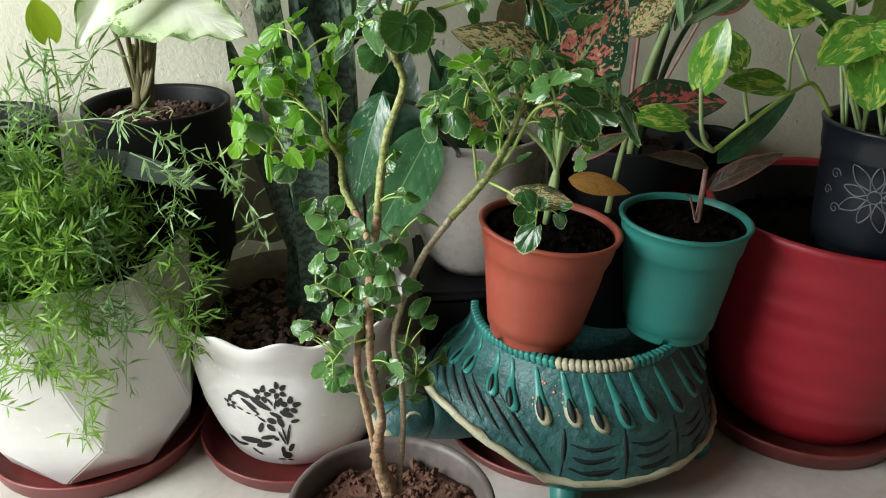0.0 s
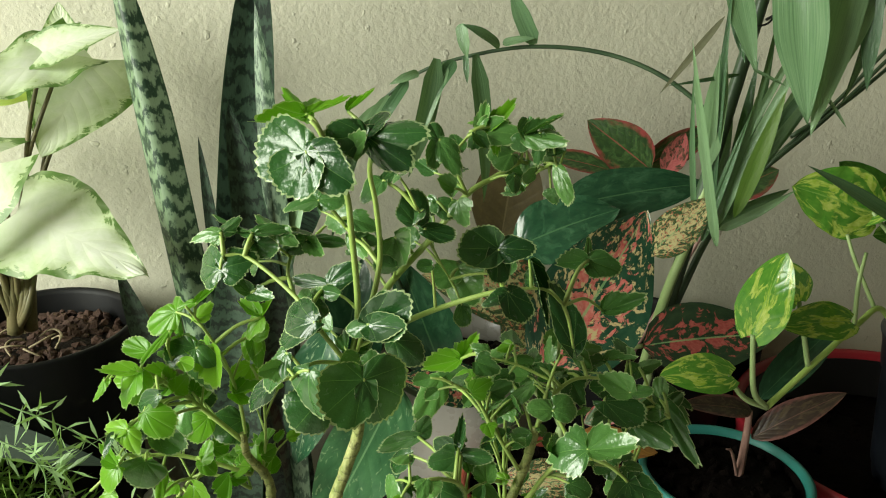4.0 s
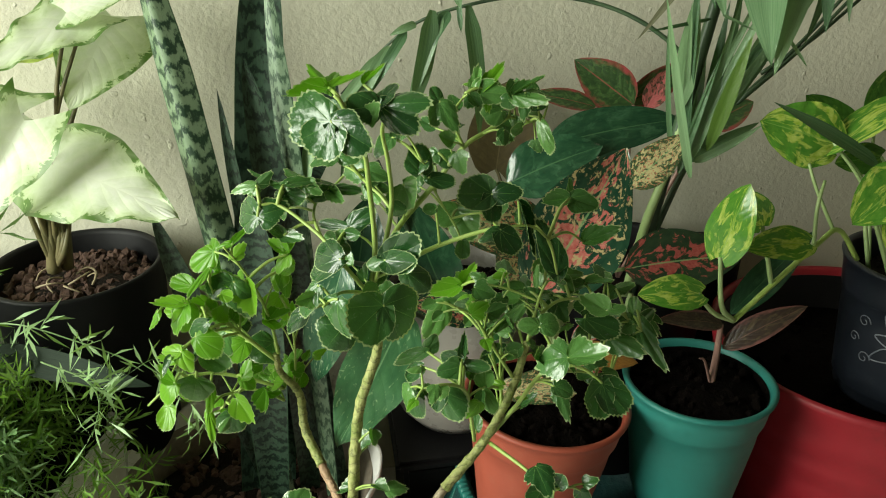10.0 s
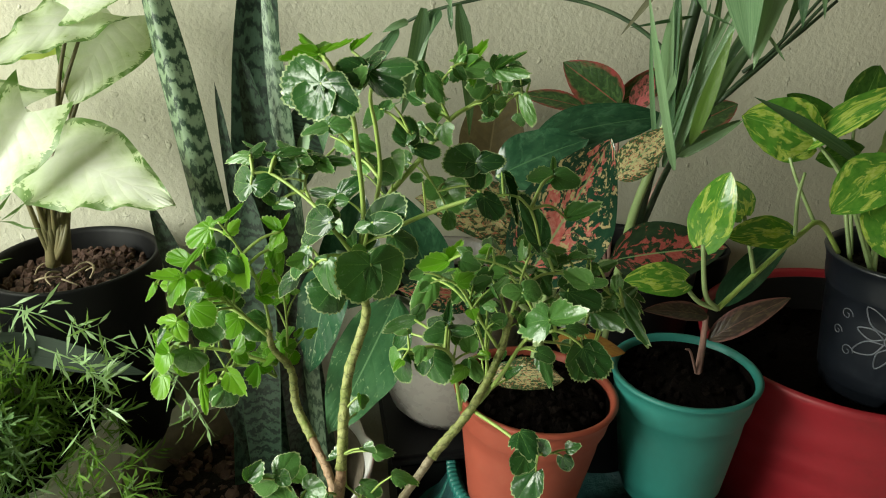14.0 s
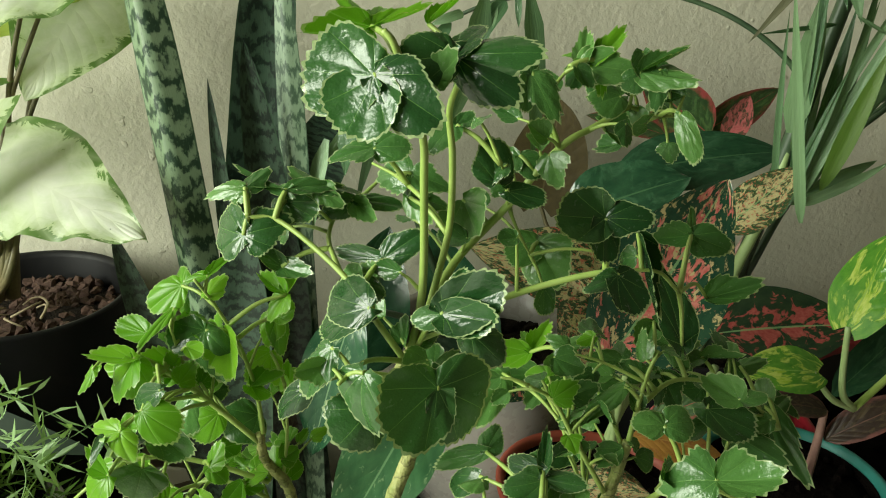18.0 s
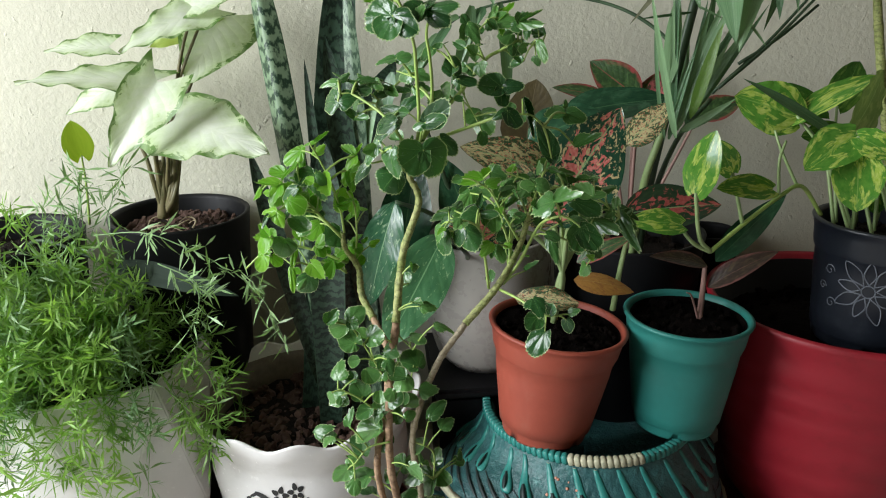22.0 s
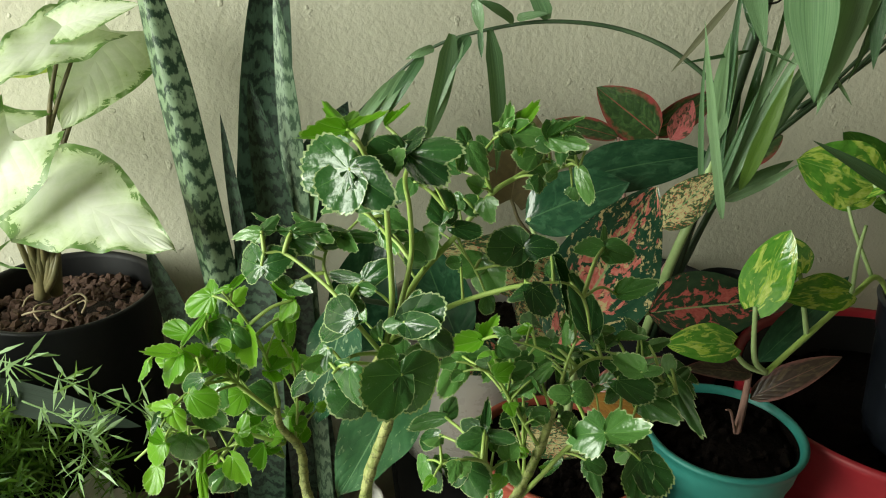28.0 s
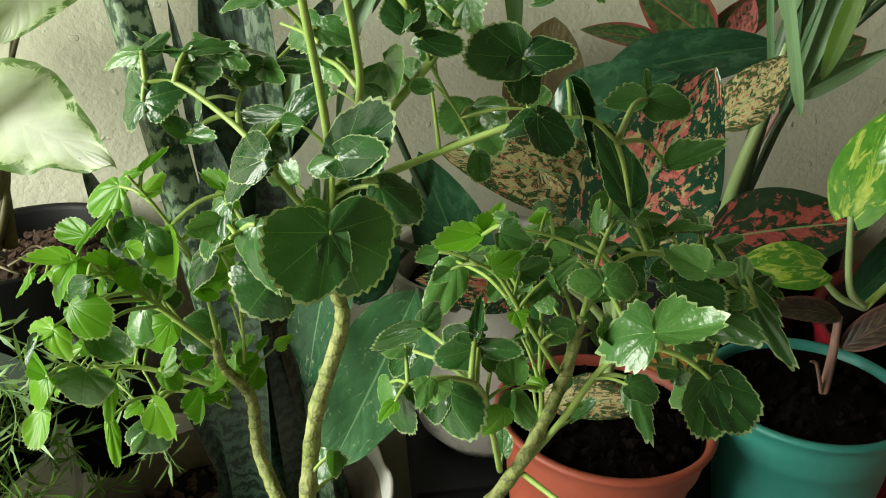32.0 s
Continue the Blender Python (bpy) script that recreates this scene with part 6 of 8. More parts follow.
compound(aralia, LEFT_WOOD, M["young"], [((-0.336, -0.258, 0.571), [(-0.351, -0.251, 0.57, 0.0102, 4), (-0.334, -0.267, 0.562, 0.0136, 4)]), ((-0.301, -0.2, 0.54), [(-0.316, -0.209, 0.528, 0.0196, 2)]), ((-0.344, -0.258, 0.547), [(-0.359, -0.261, 0.536, 0.0165, 4), (-0.352, -0.247, 0.555, 0.0104, 4)]), ((-0.351, -0.258, 0.529), [(-0.353, -0.27, 0.515, 0.0141, 4)]), ((-0.304, -0.225, 0.524), [(-0.297, -0.22, 0.534, 0.0128, 4), (-0.296, -0.228, 0.515, 0.0109, 2)]), ((-0.31, -0.227, 0.507), [(-0.297, -0.243, 0.497, 0.0166, 4)]), ((-0.324, -0.24, 0.531), [(-0.326, -0.249, 0.514, 0.008, 2)]), ((-0.329, -0.24, 0.509), [(-0.327, -0.25, 0.489, 0.0073, 2)])])
compound(aralia, LEFT_WOOD, M["young"], [((-0.262, -0.195, 0.607), [(-0.275, -0.183, 0.611, 0.0099, 3), (-0.254, -0.184, 0.613, 0.0099, 3), (-0.272, -0.2, 0.596, 0.0134, 4)]), ((-0.273, -0.185, 0.568), [(-0.283, -0.195, 0.551, 0.0186, 2)]), ((-0.268, -0.19, 0.592), [(-0.277, -0.196, 0.581, 0.0155, 4), (-0.257, -0.192, 0.596, 0.0137, 4), (-0.266, -0.199, 0.574, 0.0118, 2)]), ((-0.309, -0.2, 0.559), [(-0.321, -0.189, 0.564, 0.0157, 4), (-0.299, -0.195, 0.566, 0.0138, 2)]), ((-0.342, -0.215, 0.577), [(-0.353, -0.207, 0.579, 0.0108, 3), (-0.333, -0.215, 0.581, 0.0117, 4)]), ((-0.324, -0.205, 0.579), [(-0.333, -0.207, 0.572, 0.0118, 4), (-0.317, -0.198, 0.583, 0.0118, 3)])])
compound(aralia, LEFT_WOOD, M["mid"], [((-0.303, -0.205, 0.593), [(-0.32, -0.21, 0.588, 0.0242, 2), (-0.298, -0.222, 0.577, 0.0206, 4)]), ((-0.324, -0.245, 0.561), [(-0.309, -0.249, 0.548, 0.0165, 2)]), ((-0.332, -0.245, 0.54), [(-0.336, -0.253, 0.526, 0.0247, 2)]), ((-0.314, -0.227, 0.496), [(-0.317, -0.236, 0.479, 0.0233, 2), (-0.324, -0.235, 0.484, 0.0093, 2)]), ((-0.315, -0.195, 0.547), [(-0.324, -0.204, 0.532, 0.0206, 4), (-0.297, -0.191, 0.549, 0.0169, 2)]), ((-0.282, -0.18, 0.524), [(-0.3, -0.187, 0.517, 0.0289, 2)])])
compound(aralia, LEFT_WOOD, M["aralia"], [((-0.315, -0.262, 0.594), [(-0.334, -0.255, 0.582, 0.0107, 1)]), ((-0.343, -0.258, 0.568), [(-0.349, -0.26, 0.555, 0.006, 1)]), ((-0.325, -0.259, 0.573), [(-0.333, -0.258, 0.563, 0.0068, 1)])])
compound(aralia, RIGHT_WOOD, M["mid"], [((-0.107, -0.324, 0.604), [(-0.119, -0.325, 0.606, 0.0119, 2), (-0.095, -0.326, 0.608, 0.0142, 4)]), ((-0.096, -0.351, 0.597), [(-0.114, -0.344, 0.595, 0.026, 4), (-0.075, -0.358, 0.6, 0.0202, 4)]), ((-0.093, -0.32, 0.558), [(-0.091, -0.336, 0.54, 0.011, 4)]), ((-0.038, -0.26, 0.551), [(-0.018, -0.278, 0.542, 0.0184, 4)]), ((-0.01, -0.24, 0.552), [(0.004, -0.271, 0.525, 0.0146, 4), (-0.006, -0.23, 0.564, 0.011, 4)]), ((-0.013, -0.24, 0.537), [(0.006, -0.234, 0.553, 0.012, 4)]), ((-0.043, -0.27, 0.577), [(-0.056, -0.258, 0.583, 0.0161, 4), (-0.031, -0.273, 0.58, 0.0085, 4)]), ((-0.131, -0.225, 0.569), [(-0.153, -0.217, 0.565, 0.015, 4)])])
compound(aralia, RIGHT_WOOD, M["mid"], [((-0.12, -0.215, 0.575), [(-0.115, -0.235, 0.556, 0.0152, 4), (-0.103, -0.213, 0.586, 0.0107, 4)]), ((-0.152, -0.228, 0.573), [(-0.165, -0.241, 0.551, 0.0184, 2)]), ((-0.098, -0.25, 0.59), [(-0.115, -0.247, 0.589, 0.0085, 3), (-0.08, -0.253, 0.59, 0.0085, 3), (-0.097, -0.242, 0.598, 0.0102, 4)]), ((-0.103, -0.27, 0.588), [(-0.125, -0.273, 0.573, 0.0115, 4)]), ((-0.069, -0.24, 0.592), [(-0.081, -0.232, 0.594, 0.0095, 3), (-0.052, -0.239, 0.594, 0.0104, 3), (-0.063, -0.25, 0.584, 0.0113, 4)]), ((-0.05, -0.24, 0.584), [(-0.066, -0.245, 0.58, 0.0114, 3), (-0.032, -0.246, 0.584, 0.0105, 3)])])
compound(aralia, RIGHT_WOOD, M["mid"], [((-0.076, -0.25, 0.582), [(-0.07, -0.264, 0.57, 0.0155, 4), (-0.086, -0.248, 0.582, 0.0094, 3)]), ((-0.079, -0.24, 0.606), [(-0.087, -0.248, 0.593, 0.0129, 4), (-0.068, -0.247, 0.604, 0.0111, 3)]), ((-0.108, -0.24, 0.572), [(-0.117, -0.23, 0.575, 0.0113, 3), (-0.101, -0.25, 0.565, 0.0113, 4)]), ((-0.051, -0.26, 0.558), [(-0.061, -0.265, 0.552, 0.0122, 2), (-0.037, -0.264, 0.562, 0.013, 4)]), ((-0.022, -0.23, 0.571), [(-0.03, -0.231, 0.565, 0.0118, 4), (-0.008, -0.23, 0.573, 0.0109, 3)]), ((-0.125, -0.21, 0.552), [(-0.134, -0.214, 0.543, 0.0128, 4), (-0.114, -0.213, 0.542, 0.011, 2)])])
compound(aralia, RIGHT_WOOD, M["mid"], [((-0.003, -0.22, 0.552), [(0.01, -0.24, 0.536, 0.0122, 4), (0.014, -0.239, 0.545, 0.0085, 3)]), ((-0.174, -0.298, 0.577), [(-0.193, -0.289, 0.567, 0.0094, 1), (-0.168, -0.292, 0.586, 0.011, 4)]), ((-0.138, -0.3, 0.543), [(-0.141, -0.308, 0.533, 0.0073, 4), (-0.131, -0.313, 0.533, 0.0097, 4)])])
compound(aralia, RIGHT_WOOD, M["aralia"], [((-0.072, -0.346, 0.572), [(-0.08, -0.357, 0.553, 0.0195, 2), (-0.057, -0.353, 0.552, 0.0203, 2)]), ((-0.059, -0.27, 0.573), [(-0.032, -0.272, 0.558, 0.0186, 2)]), ((-0.11, -0.23, 0.546), [(-0.098, -0.232, 0.537, 0.0152, 2), (-0.119, -0.234, 0.542, 0.0116, 2)]), ((-0.11, -0.24, 0.535), [(-0.131, -0.246, 0.531, 0.0151, 2)]), ((-0.156, -0.325, 0.586), [(-0.172, -0.314, 0.584, 0.0082, 1), (-0.151, -0.311, 0.593, 0.006, 3)]), ((-0.155, -0.325, 0.582), [(-0.171, -0.329, 0.58, 0.0142, 2), (-0.142, -0.334, 0.584, 0.009, 1)]), ((-0.17, -0.335, 0.572), [(-0.164, -0.348, 0.558, 0.0215, 1), (-0.182, -0.334, 0.558, 0.0155, 1)])])
compound(aralia, RIGHT_WOOD, M["aralia"], [((-0.186, -0.323, 0.567), [(-0.191, -0.33, 0.546, 0.0174, 1)]), ((-0.179, -0.31, 0.574), [(-0.195, -0.304, 0.562, 0.0115, 1)])])
compound(aralia, RIGHT_WOOD, M["young"], [((-0.14, -0.235, 0.589), [(-0.161, -0.231, 0.582, 0.0137, 4), (-0.141, -0.221, 0.595, 0.0086, 3), (-0.128, -0.223, 0.596, 0.0103, 3)])])
foliage(aralia, LOW_WOOD, M["mid"], [(-0.273, -0.335, 0.474, 0.025), (-0.251, -0.335, 0.476, 0.022), (-0.216, -0.335, 0.451, 0.023), (-0.284, -0.335, 0.443, 0.018), (-0.266, -0.335, 0.423, 0.020), (-0.258, -0.335, 0.381, 0.029), (-0.267, -0.335, 0.366, 0.023), (-0.271, -0.335, 0.332, 0.030), (-0.286, -0.335, 0.337, 0.024), (-0.305, -0.335, 0.383, 0.019), (-0.286, -0.335, 0.416, 0.020), (-0.210, -0.335, 0.322, 0.030), (-0.225, -0.335, 0.343, 0.021), (-0.193, -0.335, 0.324, 0.020), (-0.199, -0.335, 0.398, 0.023), (-0.214, -0.335, 0.472, 0.018), (-0.281, -0.335, 0.487, 0.020), (-0.267, -0.335, 0.497, 0.019), (-0.247, -0.335, 0.405, 0.021), (-0.222, -0.335, 0.407, 0.021), (-0.236, -0.335, 0.395, 0.020), (-0.202, -0.335, 0.304, 0.022)])
foliage(aralia, LOW_WOOD, M["mid"], [(-0.287, -0.335, 0.496, 0.016), (-0.238, -0.335, 0.462, 0.017), (-0.232, -0.335, 0.435, 0.020), (-0.275, -0.335, 0.437, 0.018), (-0.298, -0.335, 0.377, 0.018), (-0.247, -0.335, 0.368, 0.021), (-0.275, -0.335, 0.393, 0.018), (-0.264, -0.335, 0.314, 0.017), (-0.214, -0.335, 0.360, 0.019), (-0.199, -0.335, 0.348, 0.017), (-0.189, -0.335, 0.383, 0.016), (-0.226, -0.335, 0.306, 0.019), (-0.246, -0.335, 0.441, 0.020), (-0.206, -0.335, 0.418, 0.016)])
foliage(aralia, [ARALIA_HANG], M["aralia"], [(-0.106, -0.345, 0.468, 0.029), (-0.109, -0.345, 0.504, 0.020), (-0.080, -0.345, 0.481, 0.015), (-0.110, -0.345, 0.487, 0.019), (-0.095, -0.345, 0.497, 0.012), (-0.076, -0.345, 0.494, 0.011)])
shoot("stem", tube(ARALIA_CENTRE[:6], 0.0036, 0.0036, 9, 14, None, 0.2, 4), M["bark"], aralia, "knotty brown stem")
shoot("stem", tube(ARALIA_CENTRE[5:], 0.0037, 0.0019, 9, 14, None, 0.16, 4), M["bark_green"], aralia, "green upper stem with ring scars")
shoot("stem", tube(ARALIA_LEFT[:6], 0.0032, 0.0033, 9, 14, None, 0.2, 4), M["bark"], aralia, "knotty brown stem")
shoot("stem", tube(ARALIA_LEFT[5:], 0.0038, 0.0022, 9, 14, None, 0.16, 4), M["bark_green"], aralia, "green upper stem with ring scars")
shoot("stem", tube(ARALIA_RIGHT[:6], 0.0028, 0.0030, 9, 14, None, 0.2, 4), M["bark_pale"], aralia, "knotty brown stem")
shoot("stem", tube(ARALIA_RIGHT[5:], 0.0036, 0.0024, 9, 14, None, 0.16, 4), M["bark_green"], aralia, "green upper stem with ring scars")
shoot("stem", tube(ARALIA_CENTRE[:3], 0.0078, 0.0042, 12, 12, None, 0.3, 3), M["bark"], aralia, "thick knotted foot of the stem")
shoot("stem", tube(ARALIA_HANG, 0.0014, 0.0009), M["stalk"], aralia)
fill(aralia, TOP_WOOD, M["mid"], 36, 0.009, 0.018, 0.017, 0.015)
fill(aralia, LEFT_WOOD, M["young"], 56, 0.009, 0.02, 0.017, 0.015)
fill(aralia, RIGHT_WOOD, M["mid"], 66, 0.009, 0.018, 0.017, 0.012)
fill(aralia, LOW_WOOD, M["mid"], 36, 0.011, 0.02, 0.026)
fill(aralia, RIGHT_WOOD, M["young"], 10, 0.009, 0.015)
fill(aralia, TOP_WOOD[3:6], M["mid"], 12, 0.009, 0.015)


# ---- asparagus fern ----
def needle(bm, p, d, length, half, rng):
    side = d.orthogonal().normalized()
    side.rotate(Matrix.Rotation(rng.random() * 6.283, 3, d))
    bend = side.cross(d) * length * rng.uniform(-0.18, 0.18)
    ps = [p, p + d * length * 0.5 + bend, p + d * length]
    a = bm.verts.new(ps[0])
    b, c = bm.verts.new(ps[1] + side * half), bm.verts.new(ps[1] - side * half)
    e = bm.verts.new(ps[2] + bend * 0.6)
    bm.faces.new((a, b, c))
    bm.faces.new((b, e, c))


def frond(points, rng, twigs, twig_len, needle_len, needles=4, half=0.0015):
    """One arching fern shoot: a wiry stem with side twigs that carry needles."""
    bm = bmesh.new()
    path = smooth_path(points, 8)
    tube(path, 0.0008, 0.0004, 4, 1, bm)
    for i in range(twigs):
        t = 0.12 + 0.88 * (i + rng.random()) / twigs
        k = min(int(t * (len(path) - 1)), len(path) - 2)
        p, ahead = path[k], (path[k + 1] - path[k]).normalized()
        out = ahead.orthogonal().normalized()
        out.rotate(Matrix.Rotation(rng.random() * 6.283, 3, ahead))
        d = (out + ahead * rng.uniform(0.2, 0.9) + Vector((0, 0, 0.15))).normalized()
        ln = twig_len * rng.uniform(0.4, 1.1) * (1.1 - 0.6 * t)
        q = p + d * ln
        tube([p, q], 0.00045, 0.0003, 3, 1, bm)
        steps = max(2, int(ln / 0.008))
        for s in range(steps + 1):
            r = p.lerp(q, s / steps)
            for _ in range(needles - 1):
                e = (d * rng.uniform(0.1, 0.9) + Vector((rng.gauss(0, 1), rng.gauss(0, 1), rng.gauss(0.1, 1))).normalized()).normalized()
                needle(bm, r, e, needle_len * rng.uniform(0.6, 1.15), half, rng)
    return bm


rng = random.Random(11)
FERN_AT = Vector((-0.64, 0.03, 0.275))
for i in range(54):
    a = rng.uniform(-2.9, -0.6) if i % 6 else rng.uniform(1.9, 5.6)
    reach = rng.uniform(0.06, 0.23) * (1.0 if a < -1.4 else 0.55)
    high = rng.uniform(-0.01, 0.14)
    root = FERN_AT + Vector((rng.gauss(0, 0.035), rng.gauss(0, 0.035), 0))
    out = Vector((math.cos(a), math.sin(a), 0))
    drop = rng.uniform(0.02, 0.15) if reach > 0.13 else rng.uniform(-0.12, 0.02)
    pts = [root, root + out * reach * 0.35 + Vector((0, 0, high)), root + out * reach * 0.8 + Vector((0, 0, high * 0.8)), root + out * (reach * 1.05) + Vector((0, 0, high * 0.6 - drop))]
    shoot("frond", frond(pts, rng, 17, 0.045, 0.028, 4, 0.0016), M["fern_pale"] if i % 4 == 0 else M["fern"], fern_pot)
# rising shoots
for i in range(12):
    a = rng.uniform(-2.9, -1.1)
    out = Vector((math.cos(a), math.sin(a), 0))
    reach, high = rng.uniform(0.05, 0.15), rng.uniform(0.13, 0.22)
    root = FERN_AT + Vector((rng.gauss(-0.02, 0.035), rng.gauss(0, 0.03), 0))
    pts = [root, root + out * reach * 0.4 + Vector((0, 0, high * 0.6)), root + out * reach + Vector((0, 0, high)), root + out * (reach + 0.03) + Vector((rng.gauss(0, 0.02), 0, high - rng.uniform(-0.02, 0.03)))]
    shoot("frond", frond(pts, rng, 12, 0.042, 0.028, 4, 0.0015), M["fern_pale"] if i % 6 == 0 else M["fern"], fern_pot)
# drooping shoots over the rim
for i in range(17):
    a = rng.uniform(-2.6, -1.2) if i % 3 else rng.uniform(-1.3, 0.0)
    out = Vector((math.cos(a), math.sin(a), 0))
    root = FERN_AT + out * rng.uniform(0.05, 0.1)
    reach, fall = rng.uniform(0.07, 0.125), rng.uniform(0.0, 0.14)
    pts = [root, root + out * reach * 0.5 + Vector((0, 0, rng.uniform(0.05, 0.1))), root + out * reach + Vector((0, 0, 0.03)), root + out * (reach + 0.02) + Vector((rng.gauss(0, 0.015), 0, -fall))]
    shoot("frond", frond(pts, rng, 17, 0.038, 0.028, 4, 0.0015), M["fern_pale"] if i % 5 == 0 else M["fern"], fern_pot)

# shoots that rise past the back pots
shoot("frond", frond([(-0.645, 0.02, 0.28), (-0.653, -0.010, 0.400), (-0.630, -0.010, 0.476), (-0.622, -0.010, 0.541)], rng, 11, 0.034, 0.03, 3, 0.0016), M["fern_pale"], fern_pot)
shoot("frond", frond([(-0.645, 0.02, 0.28), (-0.661, -0.010, 0.422), (-0.650, -0.010, 0.483), (-0.645, -0.010, 0.523)], rng, 11, 0.034, 0.03, 3, 0.0016), M["fern_pale"], fern_pot)
shoot("frond", frond([(-0.645, 0.02, 0.28), (-0.633, -0.010, 0.399), (-0.616, -0.010, 0.469), (-0.601, -0.010, 0.509)], rng, 11, 0.034, 0.03, 3, 0.0016), M["fern_pale"], fern_pot)
# bushy shoots between the two back pots
shoot("frond", frond([(-0.645, 0.0, 0.28), (-0.619, -0.020, 0.362), (-0.595, -0.020, 0.433), (-0.573, -0.020, 0.481)], rng, 12, 0.034, 0.028, 3, 0.0016), M["fern"], fern_pot)
shoot("frond", frond([(-0.645, 0.0, 0.28), (-0.602, -0.020, 0.353), (-0.576, -0.020, 0.417), (-0.559, -0.020, 0.459)], rng, 12, 0.034, 0.028, 3, 0.0016), M["fern"], fern_pot)
shoot("frond", frond([(-0.645, 0.0, 0.28), (-0.639, -0.020, 0.364), (-0.620, -0.020, 0.435), (-0.608, -0.020, 0.477)], rng, 12, 0.034, 0.028, 3, 0.0016), M["fern"], fern_pot)
shoot("frond", frond([(-0.645, 0.0, 0.28), (-0.589, -0.020, 0.352), (-0.561, -0.020, 0.394), (-0.540, -0.020, 0.421)], rng, 12, 0.034, 0.028, 3, 0.0016), M["fern"], fern_pot)
shoot("frond", frond([(-0.645, 0.0, 0.28), (-0.616, -0.020, 0.347), (-0.612, -0.020, 0.399), (-0.626, -0.020, 0.422)], rng, 12, 0.034, 0.028, 3, 0.0016), M["fern"], fern_pot)

# trailing sprigs in front of the black pot
shoot("frond", frond([(-0.588, -0.020, 0.481), (-0.521, -0.050, 0.491), (-0.472, -0.060, 0.474), (-0.438, -0.060, 0.453), (-0.418, -0.060, 0.433)], rng, 8, 0.032, 0.031, 3, 0.0017), M["fern_pale"], fern_pot)
shoot("frond", frond([(-0.506, -0.060, 0.455), (-0.469, -0.070, 0.438), (-0.461, -0.070, 0.410), (-0.475, -0.070, 0.372)], rng, 10, 0.032, 0.031, 3, 0.0017), M["fern_pale"], fern_pot)
shoot("frond", frond([(-0.420, -0.050, 0.436), (-0.400, -0.050, 0.414), (-0.383, -0.050, 0.385), (-0.362, -0.050, 0.325)], rng, 10, 0.032, 0.031, 3, 0.0017), M["fern_pale"], fern_pot)
shoot("frond", frond([(-0.497, -0.060, 0.350), (-0.456, -0.090, 0.319), (-0.449, -0.100, 0.264), (-0.463, -0.100, 0.201)], rng, 18, 0.032, 0.031, 3, 0.0017), M["fern"], fern_pot)
shoot("frond", frond([(-0.577, -0.100, 0.270), (-0.570, -0.130, 0.226), (-0.588, -0.130, 0.163), (-0.608, -0.120, 0.089)], rng, 15, 0.032, 0.031, 3, 0.0017), M["fern"], fern_pot)
shoot("frond", frond([(-0.606, 0.000, 0.486), (-0.603, 0.000, 0.532), (-0.604, 0.000, 0.558)], rng, 6, 0.032, 0.031, 3, 0.0017), M["fern_pale"], fern_pot)
shoot("frond", frond([(-0.588, 0.020, 0.480), (-0.566, 0.020, 0.527), (-0.548, 0.020, 0.559)], rng, 7, 0.032, 0.031, 3, 0.0017), M["fern_pale"], fern_pot)
shoot("frond", frond([(-0.513, -0.080, 0.301), (-0.472, -0.110, 0.271), (-0.464, -0.110, 0.231)], rng, 14, 0.032, 0.031, 3, 0.0017), M["fern"], fern_pot)
shoot("frond", frond([(-0.647, -0.100, 0.273), (-0.638, -0.120, 0.224), (-0.628, -0.120, 0.207)], rng, 13, 0.032, 0.031, 3, 0.0017), M["fern"], fern_pot)

# ---- palm ----
shoot("cane", tube([(0.128, 0.100, 0.360), (0.115, 0.030, 0.498), (0.134, 0.010, 0.648), (0.147, 0.005, 0.726), (0.162, 0.000, 0.813)], 0.0075, 0.0055), M["stalk_dark"], palm)
shoot("sheath", tube([(0.120, 0.100, 0.360), (0.105, 0.020, 0.503), (0.121, 0.010, 0.576), (0.131, 0.010, 0.632)], 0.006, 0.0035), M["stalk_pale"], palm)
shoot("cane", tube([(0.130, 0.110, 0.360), (0.129, 0.040, 0.493), (0.157, 0.040, 0.565), (0.198, 0.050, 0.608)], 0.004, 0.003), M["stalk_dark"], palm)
shoot("rachis", tube([(0.133, 0.010, 0.664), (0.121, 0.015, 0.690), (0.081, 0.030, 0.720), (0.033, 0.050, 0.737), (-0.027, 0.060, 0.742), (-0.081, 0.070, 0.734), (-0.129, 0.080, 0.718), (-0.167, 0.090, 0.688), (-0.208, 0.100, 0.646)], 0.0026, 0.0012), M["stalk_dark"], palm)
leaf_at(palm, "leaflet", M["palm"], (-0.080, 0.060, 0.736), (-0.071, 0.055, 0.598), (0.25, -0.95, 0.15), 0.0175, strap, "", cup=0.2, curl=0.5, rows=18, cols=6, twist=0.2)
leaf_at(palm, "leaflet", M["palm"], (-0.115, 0.060, 0.733), (-0.143, 0.055, 0.625), (0.25, -0.95, 0.15), 0.0199, strap, "", cup=0.2, curl=0.4, rows=18, cols=6, twist=0.2)
leaf_at(palm, "leaflet", M["palm"], (-0.217, 0.040, 0.657), (-0.226, 0.035, 0.598), (-0.6, -0.75, 0.2), 0.0168, strap, "", cup=0.2, curl=0.3, rows=18, cols=6, twist=0.2)
leaf_at(palm, "leaflet", M["palm"], (-0.239, 0.040, 0.627), (-0.263, 0.035, 0.516), (-0.6, -0.75, 0.2), 0.0150, strap, "", cup=0.2, curl=0.25, rows=18, cols=6, twist=0.2)
leaf_at(palm, "leaflet", M["palm"], (-0.058, 0.060, 0.742), (-0.093, 0.055, 0.763), (-0.2, -0.6, 0.7), 0.0112, ribbon, "", cup=0.2, curl=0.6, rows=18, cols=6, twist=0.2)
